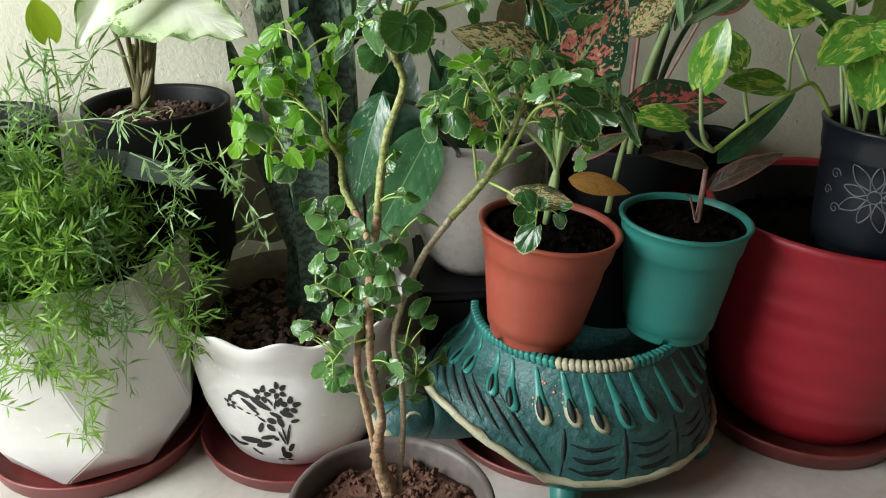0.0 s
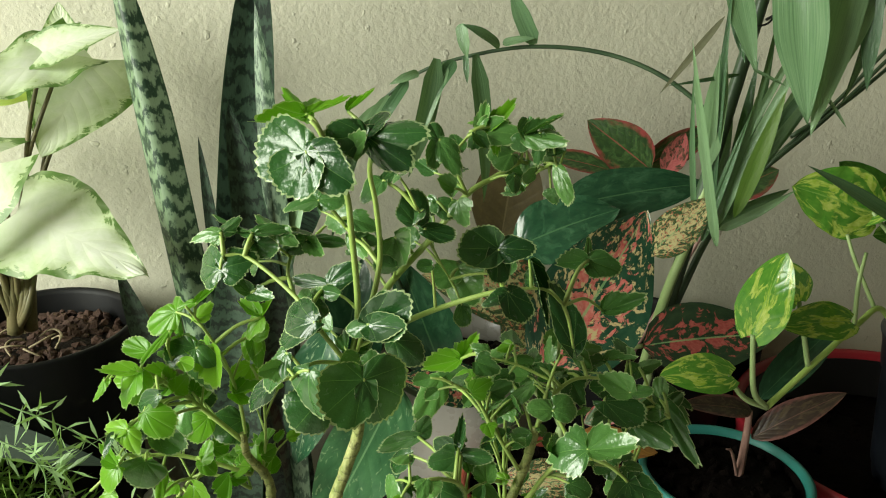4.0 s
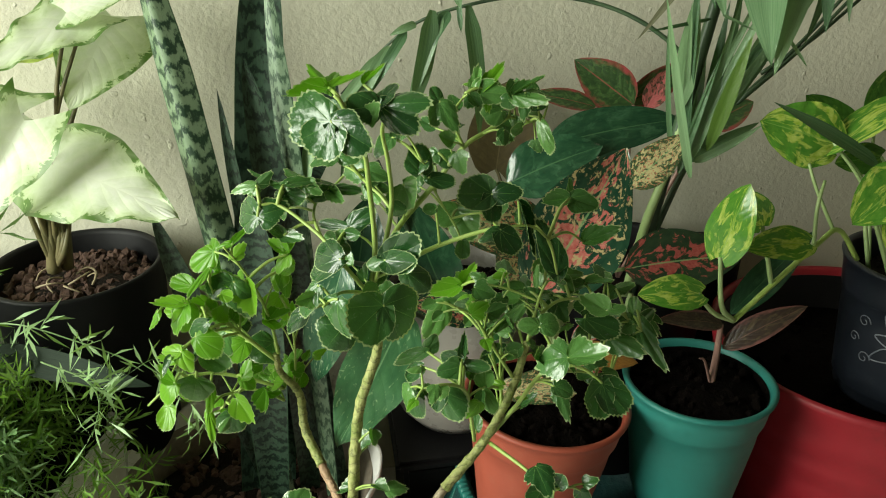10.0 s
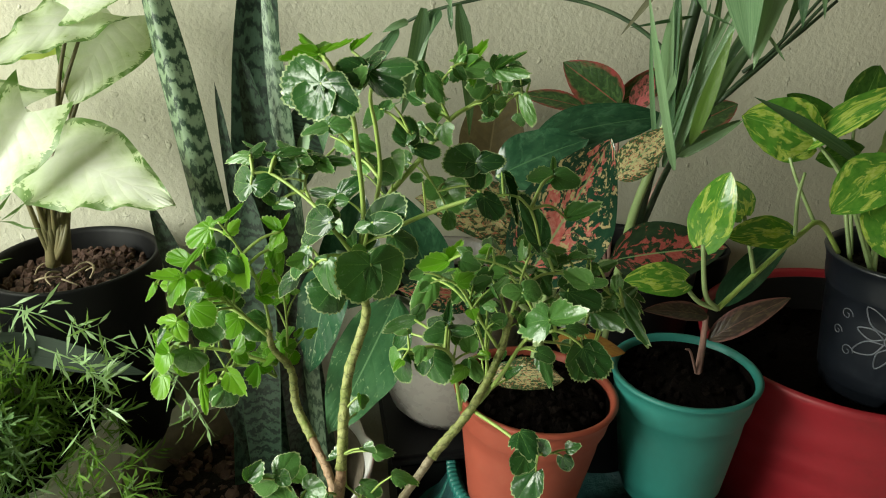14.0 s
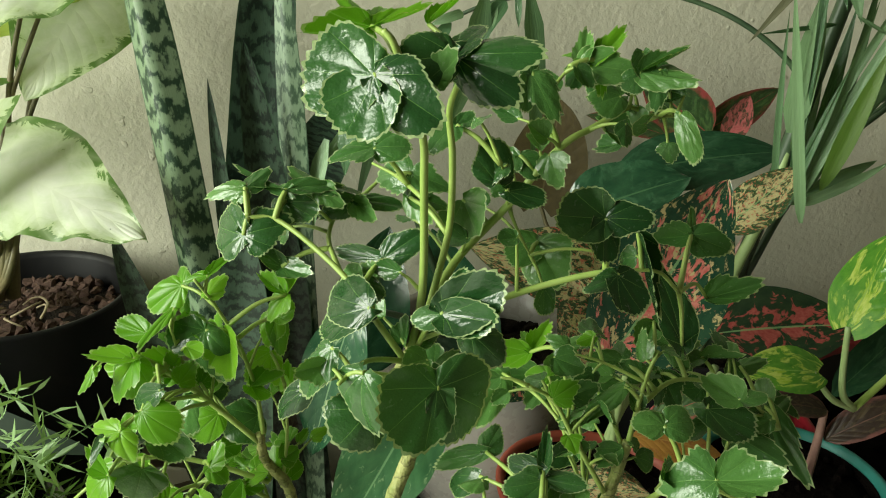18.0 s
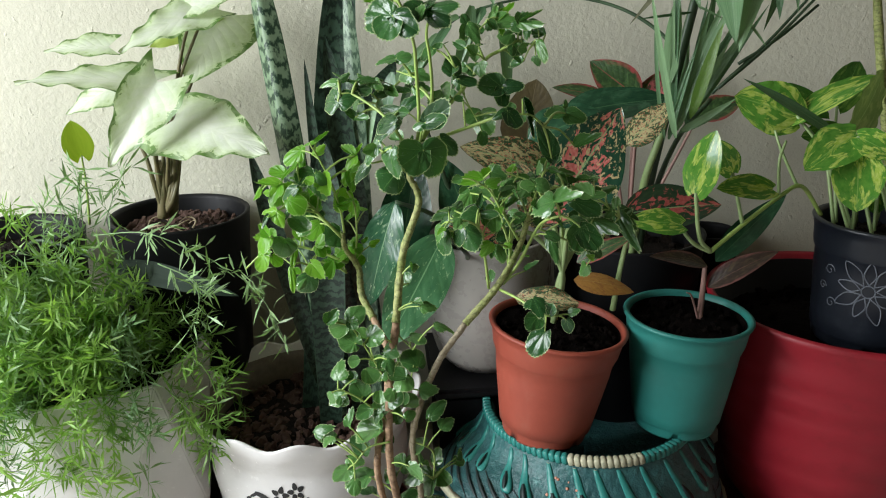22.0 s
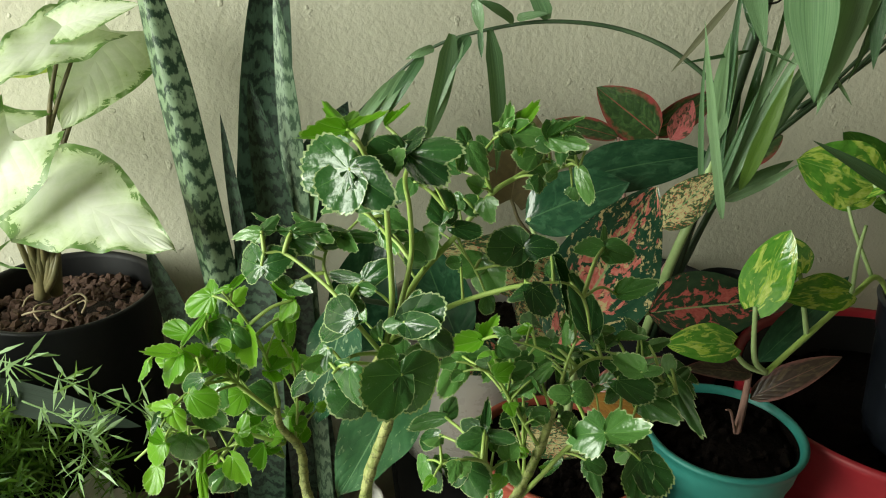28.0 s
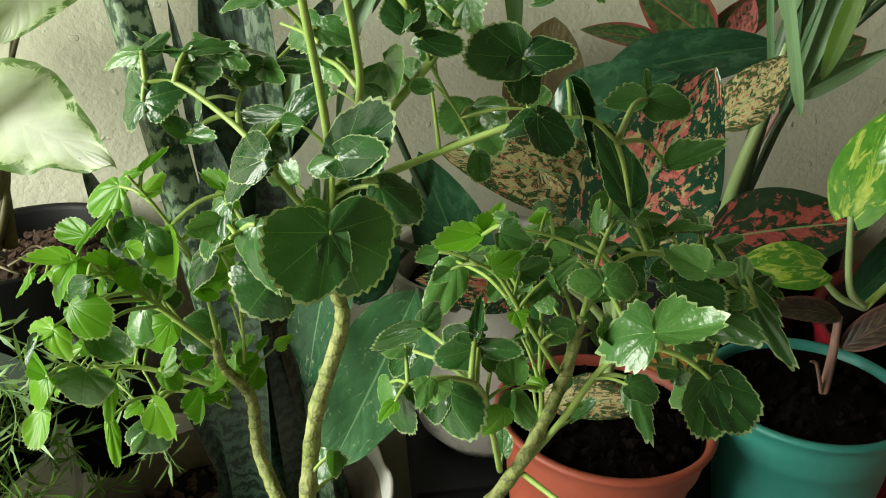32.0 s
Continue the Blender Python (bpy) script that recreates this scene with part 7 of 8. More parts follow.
leaf_at(palm, "leaflet", M["palm"], (-0.093, 0.060, 0.763), (-0.088, 0.055, 0.733), (-0.5, -0.8, 0.2), 0.0112, ribbon, "", cup=0.2, curl=0.3, rows=18, cols=6, twist=0.2)
leaf_at(palm, "leaflet", M["palm"], (-0.026, 0.060, 0.744), (-0.051, 0.055, 0.796), (-0.4, -0.85, 0.2), 0.0162, strap, "", cup=0.2, curl=0.35, rows=18, cols=6, twist=0.2)
leaf_at(palm, "leaflet", M["palm"], (-0.055, 0.060, 0.745), (-0.026, 0.055, 0.750), (-0.2, -0.7, 0.7), 0.0093, ribbon, "", cup=0.2, curl=0.3, rows=18, cols=6, twist=0.2)
leaf_at(palm, "leaflet", M["palm"], (-0.098, 0.065, 0.730), (-0.132, 0.060, 0.682), (-0.2, -0.9, 0.3), 0.0127, ribbon, "", cup=0.3, curl=0.7, rows=16, cols=4, twist=0)
leaf_at(palm, "leaflet", M["palm"], (-0.106, 0.065, 0.728), (-0.143, 0.060, 0.635), (-0.2, -0.9, 0.3), 0.0135, ribbon, "", cup=0.3, curl=0.7, rows=16, cols=4, twist=0)
leaf_at(palm, "leaflet", M["palm"], (-0.131, 0.065, 0.720), (-0.158, 0.060, 0.711), (-0.2, -0.9, 0.3), 0.0079, ribbon, "", cup=0.3, curl=0.7, rows=16, cols=4, twist=0)
leaf_at(palm, "leaflet", M["palm"], (-0.141, 0.065, 0.713), (-0.181, 0.060, 0.653), (-0.2, -0.9, 0.3), 0.0103, ribbon, "", cup=0.3, curl=0.7, rows=16, cols=4, twist=0)
leaf_at(palm, "leaflet", M["palm"], (-0.158, 0.065, 0.700), (-0.209, 0.060, 0.615), (-0.2, -0.9, 0.3), 0.0119, ribbon, "", cup=0.3, curl=0.7, rows=16, cols=4, twist=0)
leaf_at(palm, "leaflet", M["palm"], (-0.169, 0.065, 0.692), (-0.261, 0.060, 0.577), (-0.2, -0.9, 0.3), 0.0104, ribbon, "", cup=0.3, curl=0.7, rows=16, cols=4, twist=0)
leaf_at(palm, "leaflet", M["palm"], (-0.180, 0.065, 0.679), (-0.217, 0.060, 0.564), (-0.2, -0.9, 0.3), 0.0104, ribbon, "", cup=0.3, curl=0.7, rows=16, cols=4, twist=0)
leaf_at(palm, "leaflet", M["palm"], (-0.088, 0.065, 0.735), (-0.087, 0.060, 0.710), (-0.2, -0.9, 0.3), 0.0055, ribbon, "", cup=0.3, curl=0.7, rows=16, cols=4, twist=0)
leaf_at(palm, "leaflet", M["palm"], (0.122, 0.000, 0.568), (0.092, -0.020, 0.735), (-0.7, -0.8, 0.2), 0.0054, ribbon, "", cup=0.3, curl=0.46, rows=16, cols=4, twist=-0.2)
leaf_at(palm, "leaflet", M["palm"], (0.129, 0.000, 0.579), (0.161, -0.020, 0.743), (0.1, -0.8, 0.2), 0.0117, ribbon, "", cup=0.3, curl=0.22, rows=16, cols=4, twist=-0.2)
leaf_at(palm, "leaflet", M["palm"], (0.127, 0.000, 0.568), (0.149, -0.020, 0.695), (-0.7, -0.8, 0.2), 0.0080, ribbon, "", cup=0.3, curl=0.22, rows=16, cols=4, twist=0.1)
leaf_at(palm, "leaflet", M["palm"], (0.137, 0.000, 0.579), (0.195, -0.020, 0.757), (-0.7, -0.8, 0.2), 0.0107, ribbon, "", cup=0.3, curl=0.4, rows=16, cols=4, twist=-0.2)
leaf_at(palm, "leaflet", M["palm"], (0.134, 0.000, 0.607), (0.240, -0.020, 0.766), (-0.7, -0.8, 0.2), 0.0079, ribbon, "", cup=0.3, curl=0.22, rows=16, cols=4, twist=0.1)
leaf_at(palm, "leaflet", M["palm"], (0.143, 0.000, 0.579), (0.202, -0.020, 0.621), (0.1, -0.8, 0.2), 0.0091, ribbon, "", cup=0.3, curl=0.46, rows=16, cols=4, twist=0.1)
leaf_at(palm, "leaflet", M["palm"], (0.132, 0.000, 0.601), (0.118, -0.020, 0.804), (-0.7, -0.8, 0.2), 0.0079, ribbon, "", cup=0.3, curl=0.22, rows=16, cols=4, twist=0.1)
leaf_at(palm, "leaflet", M["palm"], (0.127, 0.000, 0.624), (0.113, -0.020, 0.744), (-0.3, -0.8, 0.2), 0.0058, ribbon, "", cup=0.3, curl=0.16, rows=16, cols=4, twist=0.1)
leaf_at(palm, "leaflet", M["palm"], (0.143, 0.000, 0.722), (0.070, -0.020, 0.717), (0.1, -0.8, 0.2), 0.0035, ribbon, "", cup=0.3, curl=0.1, rows=16, cols=4, twist=0.1)
leaf_at(palm, "leaflet", M["palm"], (0.129, 0.000, 0.776), (0.137, -0.020, 0.734), (-0.5, -0.8, 0.2), 0.0064, ribbon, "", cup=0.3, curl=0.4, rows=16, cols=4, twist=0.1)
leaf_at(palm, "leaflet", M["palm"], (0.142, 0.000, 0.634), (0.196, -0.020, 0.785), (-0.1, -0.8, 0.2), 0.0073, ribbon, "", cup=0.3, curl=0.1, rows=16, cols=4, twist=-0.2)
shoot("rachis", tube([(0.162, 0.000, 0.813), (0.167, -0.010, 0.848), (0.193, -0.020, 0.865), (0.238, -0.030, 0.851)], 0.003, 0.0015), M["stalk_dark"], palm)
leaf_at(palm, "leaflet", M["palm"], (0.152, -0.050, 0.843), (0.174, -0.065, 0.690), (-0.72, -0.67, 0.15), 0.042, strap, "", curl=0.15, cup=0.3, rows=20, cols=8, wave=0.02, waves=2)
leaf_at(palm, "leaflet", M["palm"], (0.209, -0.050, 0.843), (0.178, -0.065, 0.680), (-0.35, -0.9, 0.2), 0.0299, strap, "", curl=0.15, cup=-0.25, rows=20, cols=8)
leaf_at(palm, "leaflet", M["palm"], (0.230, -0.045, 0.828), (0.188, -0.060, 0.713), (0.1, -0.95, 0.2), 0.0230, strap, "", curl=0.15, cup=0.2, rows=20, cols=8)
leaf_at(palm, "leaflet", M["palm"], (0.244, -0.030, 0.818), (0.214, -0.045, 0.701), (0.5, -0.85, 0.2), 0.0195, strap, "", curl=0.25, cup=0.2, rows=18, cols=6)
leaf_at(palm, "leaflet", M["palm"], (0.223, -0.050, 0.809), (0.225, -0.060, 0.715), (-0.74, -0.65, 0.2), 0.0161, strap, "", curl=0.15, cup=0.2, rows=18, cols=6)
leaf_at(palm, "leaflet", M["palm"], (0.235, -0.050, 0.814), (0.246, -0.060, 0.722), (-0.3, -0.9, 0.3), 0.0098, ribbon, "", curl=0.15, cup=0.2, rows=18, cols=6)
leaf_at(palm, "leaflet", M["palm"], (0.247, -0.045, 0.819), (0.255, -0.055, 0.754), (-0.2, -0.9, 0.3), 0.0080, ribbon, "", curl=0.15, cup=0.2, rows=18, cols=6)
leaf_at(palm, "leaflet", M["palm"], (0.193, -0.055, 0.711), (0.213, -0.060, 0.685), (-0.2, -0.9, 0.3), 0.0034, ribbon, "", curl=0.15, cup=0.2, rows=18, cols=6)
leaf_at(palm, "leaflet", M["palm"], (0.110, -0.020, 0.829), (0.143, -0.030, 0.726), (-0.4, -0.85, 0.2), 0.0207, strap, "", curl=-0.35, cup=0.2, rows=18, cols=6)
leaf_at(palm, "leaflet", M["palm"], (0.139, -0.030, 0.731), (0.173, -0.030, 0.715), (-0.2, -0.9, 0.3), 0.0029, ribbon, "", curl=0.15, cup=0.2, rows=18, cols=6)
leaf_at(palm, "leaflet", M["palm_dry"], (0.114, -0.020, 0.773), (0.059, -0.030, 0.712), (-0.3, -0.8, 0.5), 0.0063, lance, "drying leaflet with a tan tip", curl=-0.2, cup=0.2, rows=18, cols=6)
leaf_at(palm, "leaflet", M["palm"], (0.121, -0.040, 0.578), (0.074, -0.050, 0.759), (-0.6, -0.8, 0.2), 0.0086, ribbon, "", curl=0.15, cup=0.2, rows=18, cols=6)
leaf_at(palm, "leaflet", M["palm"], (0.120, -0.005, 0.640), (0.123, -0.010, 0.753), (-0.5, -0.85, 0.2), 0.0195, strap, "", curl=0.15, cup=0.2, rows=18, cols=6)
leaf_at(palm, "leaflet", M["palm"], (0.152, 0.005, 0.591), (0.172, 0.000, 0.771), (0.35, -0.9, 0.2), 0.0149, ribbon, "", curl=0.15, cup=0.2, rows=18, cols=6)
leaf_at(palm, "leaflet", M["palm_lime"], (0.145, -0.020, 0.597), (0.172, -0.030, 0.712), (-0.4, -0.85, 0.3), 0.0149, lance, "fresh yellow-green leaflet", curl=0.15, cup=0.2, rows=18, cols=6)
leaf_at(palm, "leaflet", M["palm"], (0.156, 0.020, 0.583), (0.171, 0.020, 0.736), (-0.5, -0.8, 0.2), 0.0115, ribbon, "", curl=0.15, cup=0.2, rows=18, cols=6)
leaf_at(palm, "leaflet", M["palm"], (0.153, 0.010, 0.599), (0.209, 0.000, 0.732), (0.2, -0.9, 0.3), 0.0115, ribbon, "", curl=0.15, cup=0.2, rows=18, cols=6)
leaf_at(palm, "leaflet", M["palm"], (0.163, 0.020, 0.602), (0.231, 0.010, 0.719), (-0.4, -0.85, 0.3), 0.0103, ribbon, "", curl=0.15, cup=0.2, rows=18, cols=6)
leaf_at(palm, "leaflet", M["palm"], (0.174, 0.030, 0.602), (0.250, 0.020, 0.729), (-0.2, -0.9, 0.4), 0.0080, ribbon, "", curl=0.15, cup=0.2, rows=18, cols=6)
leaf_at(palm, "leaflet", M["palm"], (0.147, 0.020, 0.606), (0.149, 0.020, 0.719), (-0.6, -0.8, 0.2), 0.0126, ribbon, "", curl=0.15, cup=0.2, rows=18, cols=6)
leaf_at(palm, "leaflet", M["palm"], (0.157, 0.030, 0.589), (0.206, 0.020, 0.680), (-0.2, -0.8, 0.5), 0.0092, ribbon, "", curl=0.15, cup=0.2, rows=18, cols=6)
leaf_at(palm, "leaflet", M["palm"], (0.147, 0.020, 0.571), (0.226, 0.030, 0.606), (-0.1, -0.6, 0.8), 0.0149, lance, "", curl=0.2, cup=0.2, rows=18, cols=6)
leaf_at(palm, "leaflet", M["palm"], (0.324, -0.035, 0.574), (0.202, -0.030, 0.646), (-0.45, -0.5, 0.75), 0.0172, ribbon, "", curl=0.15, cup=0.2, rows=18, cols=6)
shoot("rachis", tube([(0.199, 0.050, 0.616), (0.264, 0.050, 0.676), (0.325, 0.050, 0.744)], 0.0024, 0.0018), M["stalk_dark"], palm)
shoot("rachis", tube([(0.205, 0.045, 0.623), (0.266, 0.045, 0.675), (0.324, 0.045, 0.735)], 0.0024, 0.0018), M["stalk_dark"], palm)
shoot("rachis", tube([(0.231, 0.050, 0.653), (0.281, 0.050, 0.684), (0.329, 0.050, 0.724)], 0.0024, 0.0018), M["stalk_dark"], palm)
shoot("tie", tube([(0.155, -0.012, 0.769), (0.160, -0.020, 0.775), (0.166, -0.030, 0.787)], 0.0012, 0.0012, 6), M["ink"], palm, "black plastic tie")
shoot("climbing_stem", tube([(0.410, -0.030, 0.503), (0.396, -0.020, 0.596), (0.383, -0.010, 0.671), (0.373, 0.000, 0.744), (0.361, 0.010, 0.834)], 0.0058, 0.005, 10, 10, None, 0.1, 6), M["bark_green"], flower, "thick yellow-green climbing stem")
shoot("tie", tube([(0.143, -0.012, 0.764), (0.157, -0.012, 0.766), (0.166, -0.012, 0.778), (0.175, -0.012, 0.785)], 0.001, 0.001, 6), M["ink"], palm, "black plastic tie")


# ---- turtle planter ----
TURTLE = Vector((0.038, 0.0, 0.008))
HEAD_DIR = math.atan2(-0.105, -0.271)
SHELL = [(0.004, 0.028), (0.15, 0.022), (0.186, 0.03), (0.196, 0.04), (0.197, 0.048), (0.193, 0.058), (0.19, 0.075), (0.184, 0.095), (0.176, 0.118), (0.167, 0.138), (0.158, 0.154),
         (0.151, 0.166), (0.147, 0.174), (0.145, 0.182), (0.14, 0.187), (0.132, 0.184), (0.128, 0.165), (0.126, 0.12), (0.004, 0.1)]


def shell_point(a, r, z):
    """Lifts the shell's edge into a flaring collar over the head, and makes the rest a little uneven."""
    off = abs((a - HEAD_DIR + math.pi) % (2 * math.pi) - math.pi)
    w = max(0.0, 1 - (off / 0.85) ** 2) ** 1.3
    k = max(0.0, 1 - z / 0.16)
    r2 = r + (0.046 * w * k if r > 0.1 else 0)
    z2 = z + (0.113 * w * k if r > 0.1 else 0.05 * w * k)
    bumpy = 0.0016 * noise.noise(Vector((r2 * 40 * math.cos(a), r2 * 40 * math.sin(a), z * 50)))
    return Vector(((r2 + bumpy) * math.cos(a), (r2 + bumpy) * math.sin(a), z2))


def shell_radius(z):
    outer = SHELL[4:14]
    for (r0, z0), (r1, z1) in zip(outer, outer[1:]):
        if z0 <= z <= z1:
            return r0 + (r1 - r0) * (z - z0) / (z1 - z0)
    return outer[0][0] if z < outer[0][1] else outer[-1][0]


def on_shell(a, z, lift=0.0):
    return shell_point(a, shell_radius(z) + lift, z)


def inked(bm, start, index):
    bm.faces.ensure_lookup_table()
    for f in bm.faces[start:]:
        f.material_index = index
        f.smooth = True


def slit(bm, points, half, index):
    """A dark tapering cut that lies in the surface."""
    start = len(bm.faces)
    path = smooth_path(points, 4)
    n = len(path) - 1
    rings = []
    for i, p in enumerate(path):
        ahead = (path[min(i + 1, n)] - path[max(i - 1, 0)]).normalized()
        outn = Vector((p.x, p.y, 0.05)).normalized()
        side = ahead.cross(outn).normalized()
        w = half * math.sin(math.pi * min(0.97, max(0.06, i / n))) ** 0.6
        rings.append([bm.verts.new(p + side * w), bm.verts.new(p + outn * w * 0.16), bm.verts.new(p - side * w), bm.verts.new(p - outn * w)])
    for a, b in zip(rings, rings[1:]):
        for k in range(4):
            j = (k + 1) % 4
            bm.faces.new((a[k], a[j], b[j], b[k]))
    inked(bm, start, index)


def drop(bm, a, tone, long):
    """A raised teardrop with a dark slit near its tip, on the upper shell."""
    def way(z):
        return a - (z - 0.11) * 2.6
    low = 0.122 - 0.01 * long
    zs = [0.177, 0.168, 0.158, 0.148, low + 0.022, low + 0.012, low + 0.005, low]
    wide = [0.0026, 0.0042, 0.0052, 0.0062, 0.0092, 0.0106, 0.0094, 0.0055]
    start = len(bm.faces)
    rings = []
    for z, w in zip(zs, wide):
        mid, outn = on_shell(way(z), z), on_shell(way(z), z, 0.01)
        outn = (outn - mid).normalized()
        side = Vector((-math.sin(way(z)), math.cos(way(z)), 0))
        rings.append([bm.verts.new(mid + side * (w * math.cos(k * math.pi / 4)) + outn * (w * 0.5 * math.sin(k * math.pi / 4))) for k in range(8)])
    for i, (p, q) in enumerate(zip(rings, rings[1:])):
        for k in range(8):
            j = (k + 1) % 8
            bm.faces.new((p[k], q[k], q[j], p[j]))
    bm.faces.new(rings[0])
    bm.faces.new(list(reversed(rings[-1])))
    inked(bm, start, 1)
    if tone:
        for f in bm.faces[start + 32:]:
            f.material_index = 2
    slit(bm, [on_shell(way(z), z, up) for z, up in ((low + 0.032, 0.0036), (low + 0.023, 0.005), (low + 0.014, 0.0058), (low + 0.007, 0.0052))], 0.0046, 3)


def turtle_mesh():
    bm = lathe(SHELL, 120, lambda a, r, z: shell_point(a, r, z))
    for f in bm.faces:
        f.smooth = True
    # cream lower edge
    start = len(bm.faces)
    ring = [on_shell(2 * math.pi * i / 96, 0.049, 0.0) for i in range(97)]
    tube(ring, 0.0048, 0.0048, 7, 1, bm, 0.9)
    inked(bm, start, 2)
    rng3 = random.Random(8)
    for i in range(30):
        a = 2 * math.pi * (i + 0.5 + rng3.uniform(-0.15, 0.15)) / 30
        drop(bm, a, i in (20, 21, 22), rng3.random())
    # shell plates: upright cuts and lying cuts between them
    for i in range(15):
        a = 2 * math.pi * (i + 0.55) / 15
        off = abs((a - HEAD_DIR + math.pi) % (2 * math.pi) - math.pi)
        if off < 0.6:
            continue
        slit(bm, [on_shell(a + 0.006 * math.sin(z * 90), z) for z in (0.116, 0.1, 0.08, 0.056)], 0.0032, 3)
        for k, z in enumerate((0.098, 0.083, 0.068)):
            s0, s1 = a + 0.045, a + 0.375 - 0.03 * (k % 2)
            slit(bm, [on_shell(s0 + (s1 - s0) * t, z - 0.006 * math.sin(math.pi * t)) for t in (0, 0.35, 0.7, 1)], 0.0028 + 0.0006 * k, 3)
    # folds of the collar
    for i in range(8):
        a = HEAD_DIR - 0.5 + i * 0.13
        slit(bm, [on_shell(a + 0.42 * (0.126 - z) / 0.064, z) for z in (0.126, 0.106, 0.084, 0.06)], 0.0046, 3)
    # salmon flecks
    rng2 = random.Random(5)
    for _ in range(16):
        a, z = HEAD_DIR + 0.75 + rng2.uniform(-0.1, 0.14), rng2.uniform(0.12, 0.165)
        start = len(bm.faces)
        bmesh.ops.create_icosphere(bm, subdivisions=1, radius=0.0014 + 0.0012 * rng2.random(), matrix=Matrix.Translation(on_shell(a, z)))
        inked(bm, start, 4)
    return bm


def rope_rim():
    """A ring of small upright lozenges round the mouth, cream in front and teal elsewhere."""
    bm = bmesh.new()
    bare = []
    start = len(bm.faces)
    for i in range(112):
        a = 2 * math.pi * i / 112
        p = Vector((0.142 * math.cos(a), 0.142 * math.sin(a), 0.186))
        m = Matrix.Translation(p) @ Matrix.Rotation(a, 4, "Z") @ Matrix.Rotation(0.25, 4, "X") @ Matrix.Diagonal((0.0125, 0.0078, 0.0135, 1))
        begun = len(bm.faces)
        lozenge = bmesh.ops.create_uvsphere(bm, u_segments=10, v_segments=6, radius=0.55)["verts"]
        for v in lozenge:
            c = v.co.copy()
            v.co = m @ Vector([math.copysign(min(0.48, abs(k) * 1.35), k) for k in c])
        bare.append((begun, len(bm.faces), abs(a - 1.5 * math.pi + 0.07) > 0.33))
    inked(bm, start, 2)
    for begun, done, painted in bare:
        if painted:
            for f in bm.faces[begun:done]:
                f.material_index = 1
    return bm


def turtle_head():
    d = Vector((math.cos(HEAD_DIR), math.sin(HEAD_DIR), 0))
    bm = tube([d * 0.12 + Vector((0, 0, 0.06)), d * 0.19 + Vector((0, 0, 0.07)), d * 0.235 + Vector((0, 0, 0.083))], 0.036, 0.03, 16, 4)
    bmesh.ops.create_uvsphere(bm, u_segments=20, v_segments=14, radius=1.0, matrix=Matrix.Translation(d * 0.26 + Vector((0, 0, 0.088))) @ Matrix.Rotation(HEAD_DIR, 4, "Z") @ Matrix.Diagonal((0.046, 0.034, 0.033, 1)))
    return bm


def turtle_snout():
    d = Vector((math.cos(HEAD_DIR), math.sin(HEAD_DIR), 0))
    bm = bmesh.new()
    bmesh.ops.create_uvsphere(bm, u_segments=16, v_segments=10, radius=1.0, matrix=Matrix.Translation(d * 0.292 + Vector((0, 0, 0.082))) @ Matrix.Rotation(HEAD_DIR, 4, "Z") @ Matrix.Diagonal((0.02, 0.027, 0.02, 1)))
    return bm


def turtle_eye(sgn):
    """Two raised rings on one side of the head."""
    d = Vector((math.cos(HEAD_DIR), math.sin(HEAD_DIR), 0))
    side = Vector((-d.y, d.x, 0)) * sgn
    eye = d * 0.262 + side * 0.027 + Vector((0, 0, 0.1))
    axis = (side + Vector((0, 0, 0.35))).normalized()
    u = axis.orthogonal().normalized()
    v = axis.cross(u)
    bm = bmesh.new()
    for q in (0.012, 0.0068):
        tube([eye + u * q * math.cos(t * 0.5236) + v * q * math.sin(t * 0.5236) for t in range(13)], 0.0024, 0.0024, 6, 1, bm)
    return bm


planter = thing("turtle_planter", "dark teal clay planter shaped like a turtle with cream details", "planter", "", TURTLE)
shell = part("shell", turtle_mesh(), M["turtle"], planter, "teal clay shell with raised drops and dark cuts")
rope = part("rope_rim", rope_rim(), M["turtle"], planter, "rope-like rim, cream in front and teal behind")
for ob in (shell, rope):
    for key in ("turtle_light", "cream", "groove", "salmon"):
        ob.data.materials.append(M[key])
head = part("head", turtle_head(), M["turtle"], planter)
part("snout", turtle_snout(), M["cream"], head, "cream snout")
for sgn in (-1, 1):
    part("eye", turtle_eye(sgn), M["cream"], head, "cream ringed eye")
for a in (HEAD_DIR + 0.95, HEAD_DIR - 0.95, HEAD_DIR + 2.3, HEAD_DIR - 2.3):
    e = Vector((math.cos(a), math.sin(a), 0))
    part("foot", tube([e * 0.14 + Vector((0, 0, 0.04)), e * 0.17 + Vector((0, 0, 0.018)), e * 0.19 + Vector((0, 0, 0.0))], 0.026, 0.018, 12, 4), M["turtle_light"], planter)
saucer((0.02, 0.02, 0), 0.17, 0.022, M["maroon"], "maroon plastic saucer under the turtle planter")


# ---- prints on the pots ----
def print_mesh(shapes, at):
    """Flat ink shapes laid on a curved wall: each shape is a closed outline of (s, z); at(s, z) gives the point."""
    bm = bmesh.new()
    for pts in shapes:
        cs, cz = sum(p[0] for p in pts) / len(pts), sum(p[1] for p in pts) / len(pts)
        mid = bm.verts.new(at(cs, cz))
        ring = [bm.verts.new(at(*p)) for p in pts]
        for i in range(len(ring)):
            bm.faces.new((mid, ring[i], ring[(i + 1) % len(ring)]))
    return bm


def oval(cx, cy, rx, ry, turn=0.0, pinch=0.0):
    out = []
    for i in range(12):
        a = 2 * math.pi * i / 12
        x, y = rx * math.cos(a), ry * math.sin(a) * (1 - pinch * math.cos(a))
        c, s = math.cos(turn), math.sin(turn)
        out.append((cx + x * c - y * s, cy + x * s + y * c))
    return out


ink = []
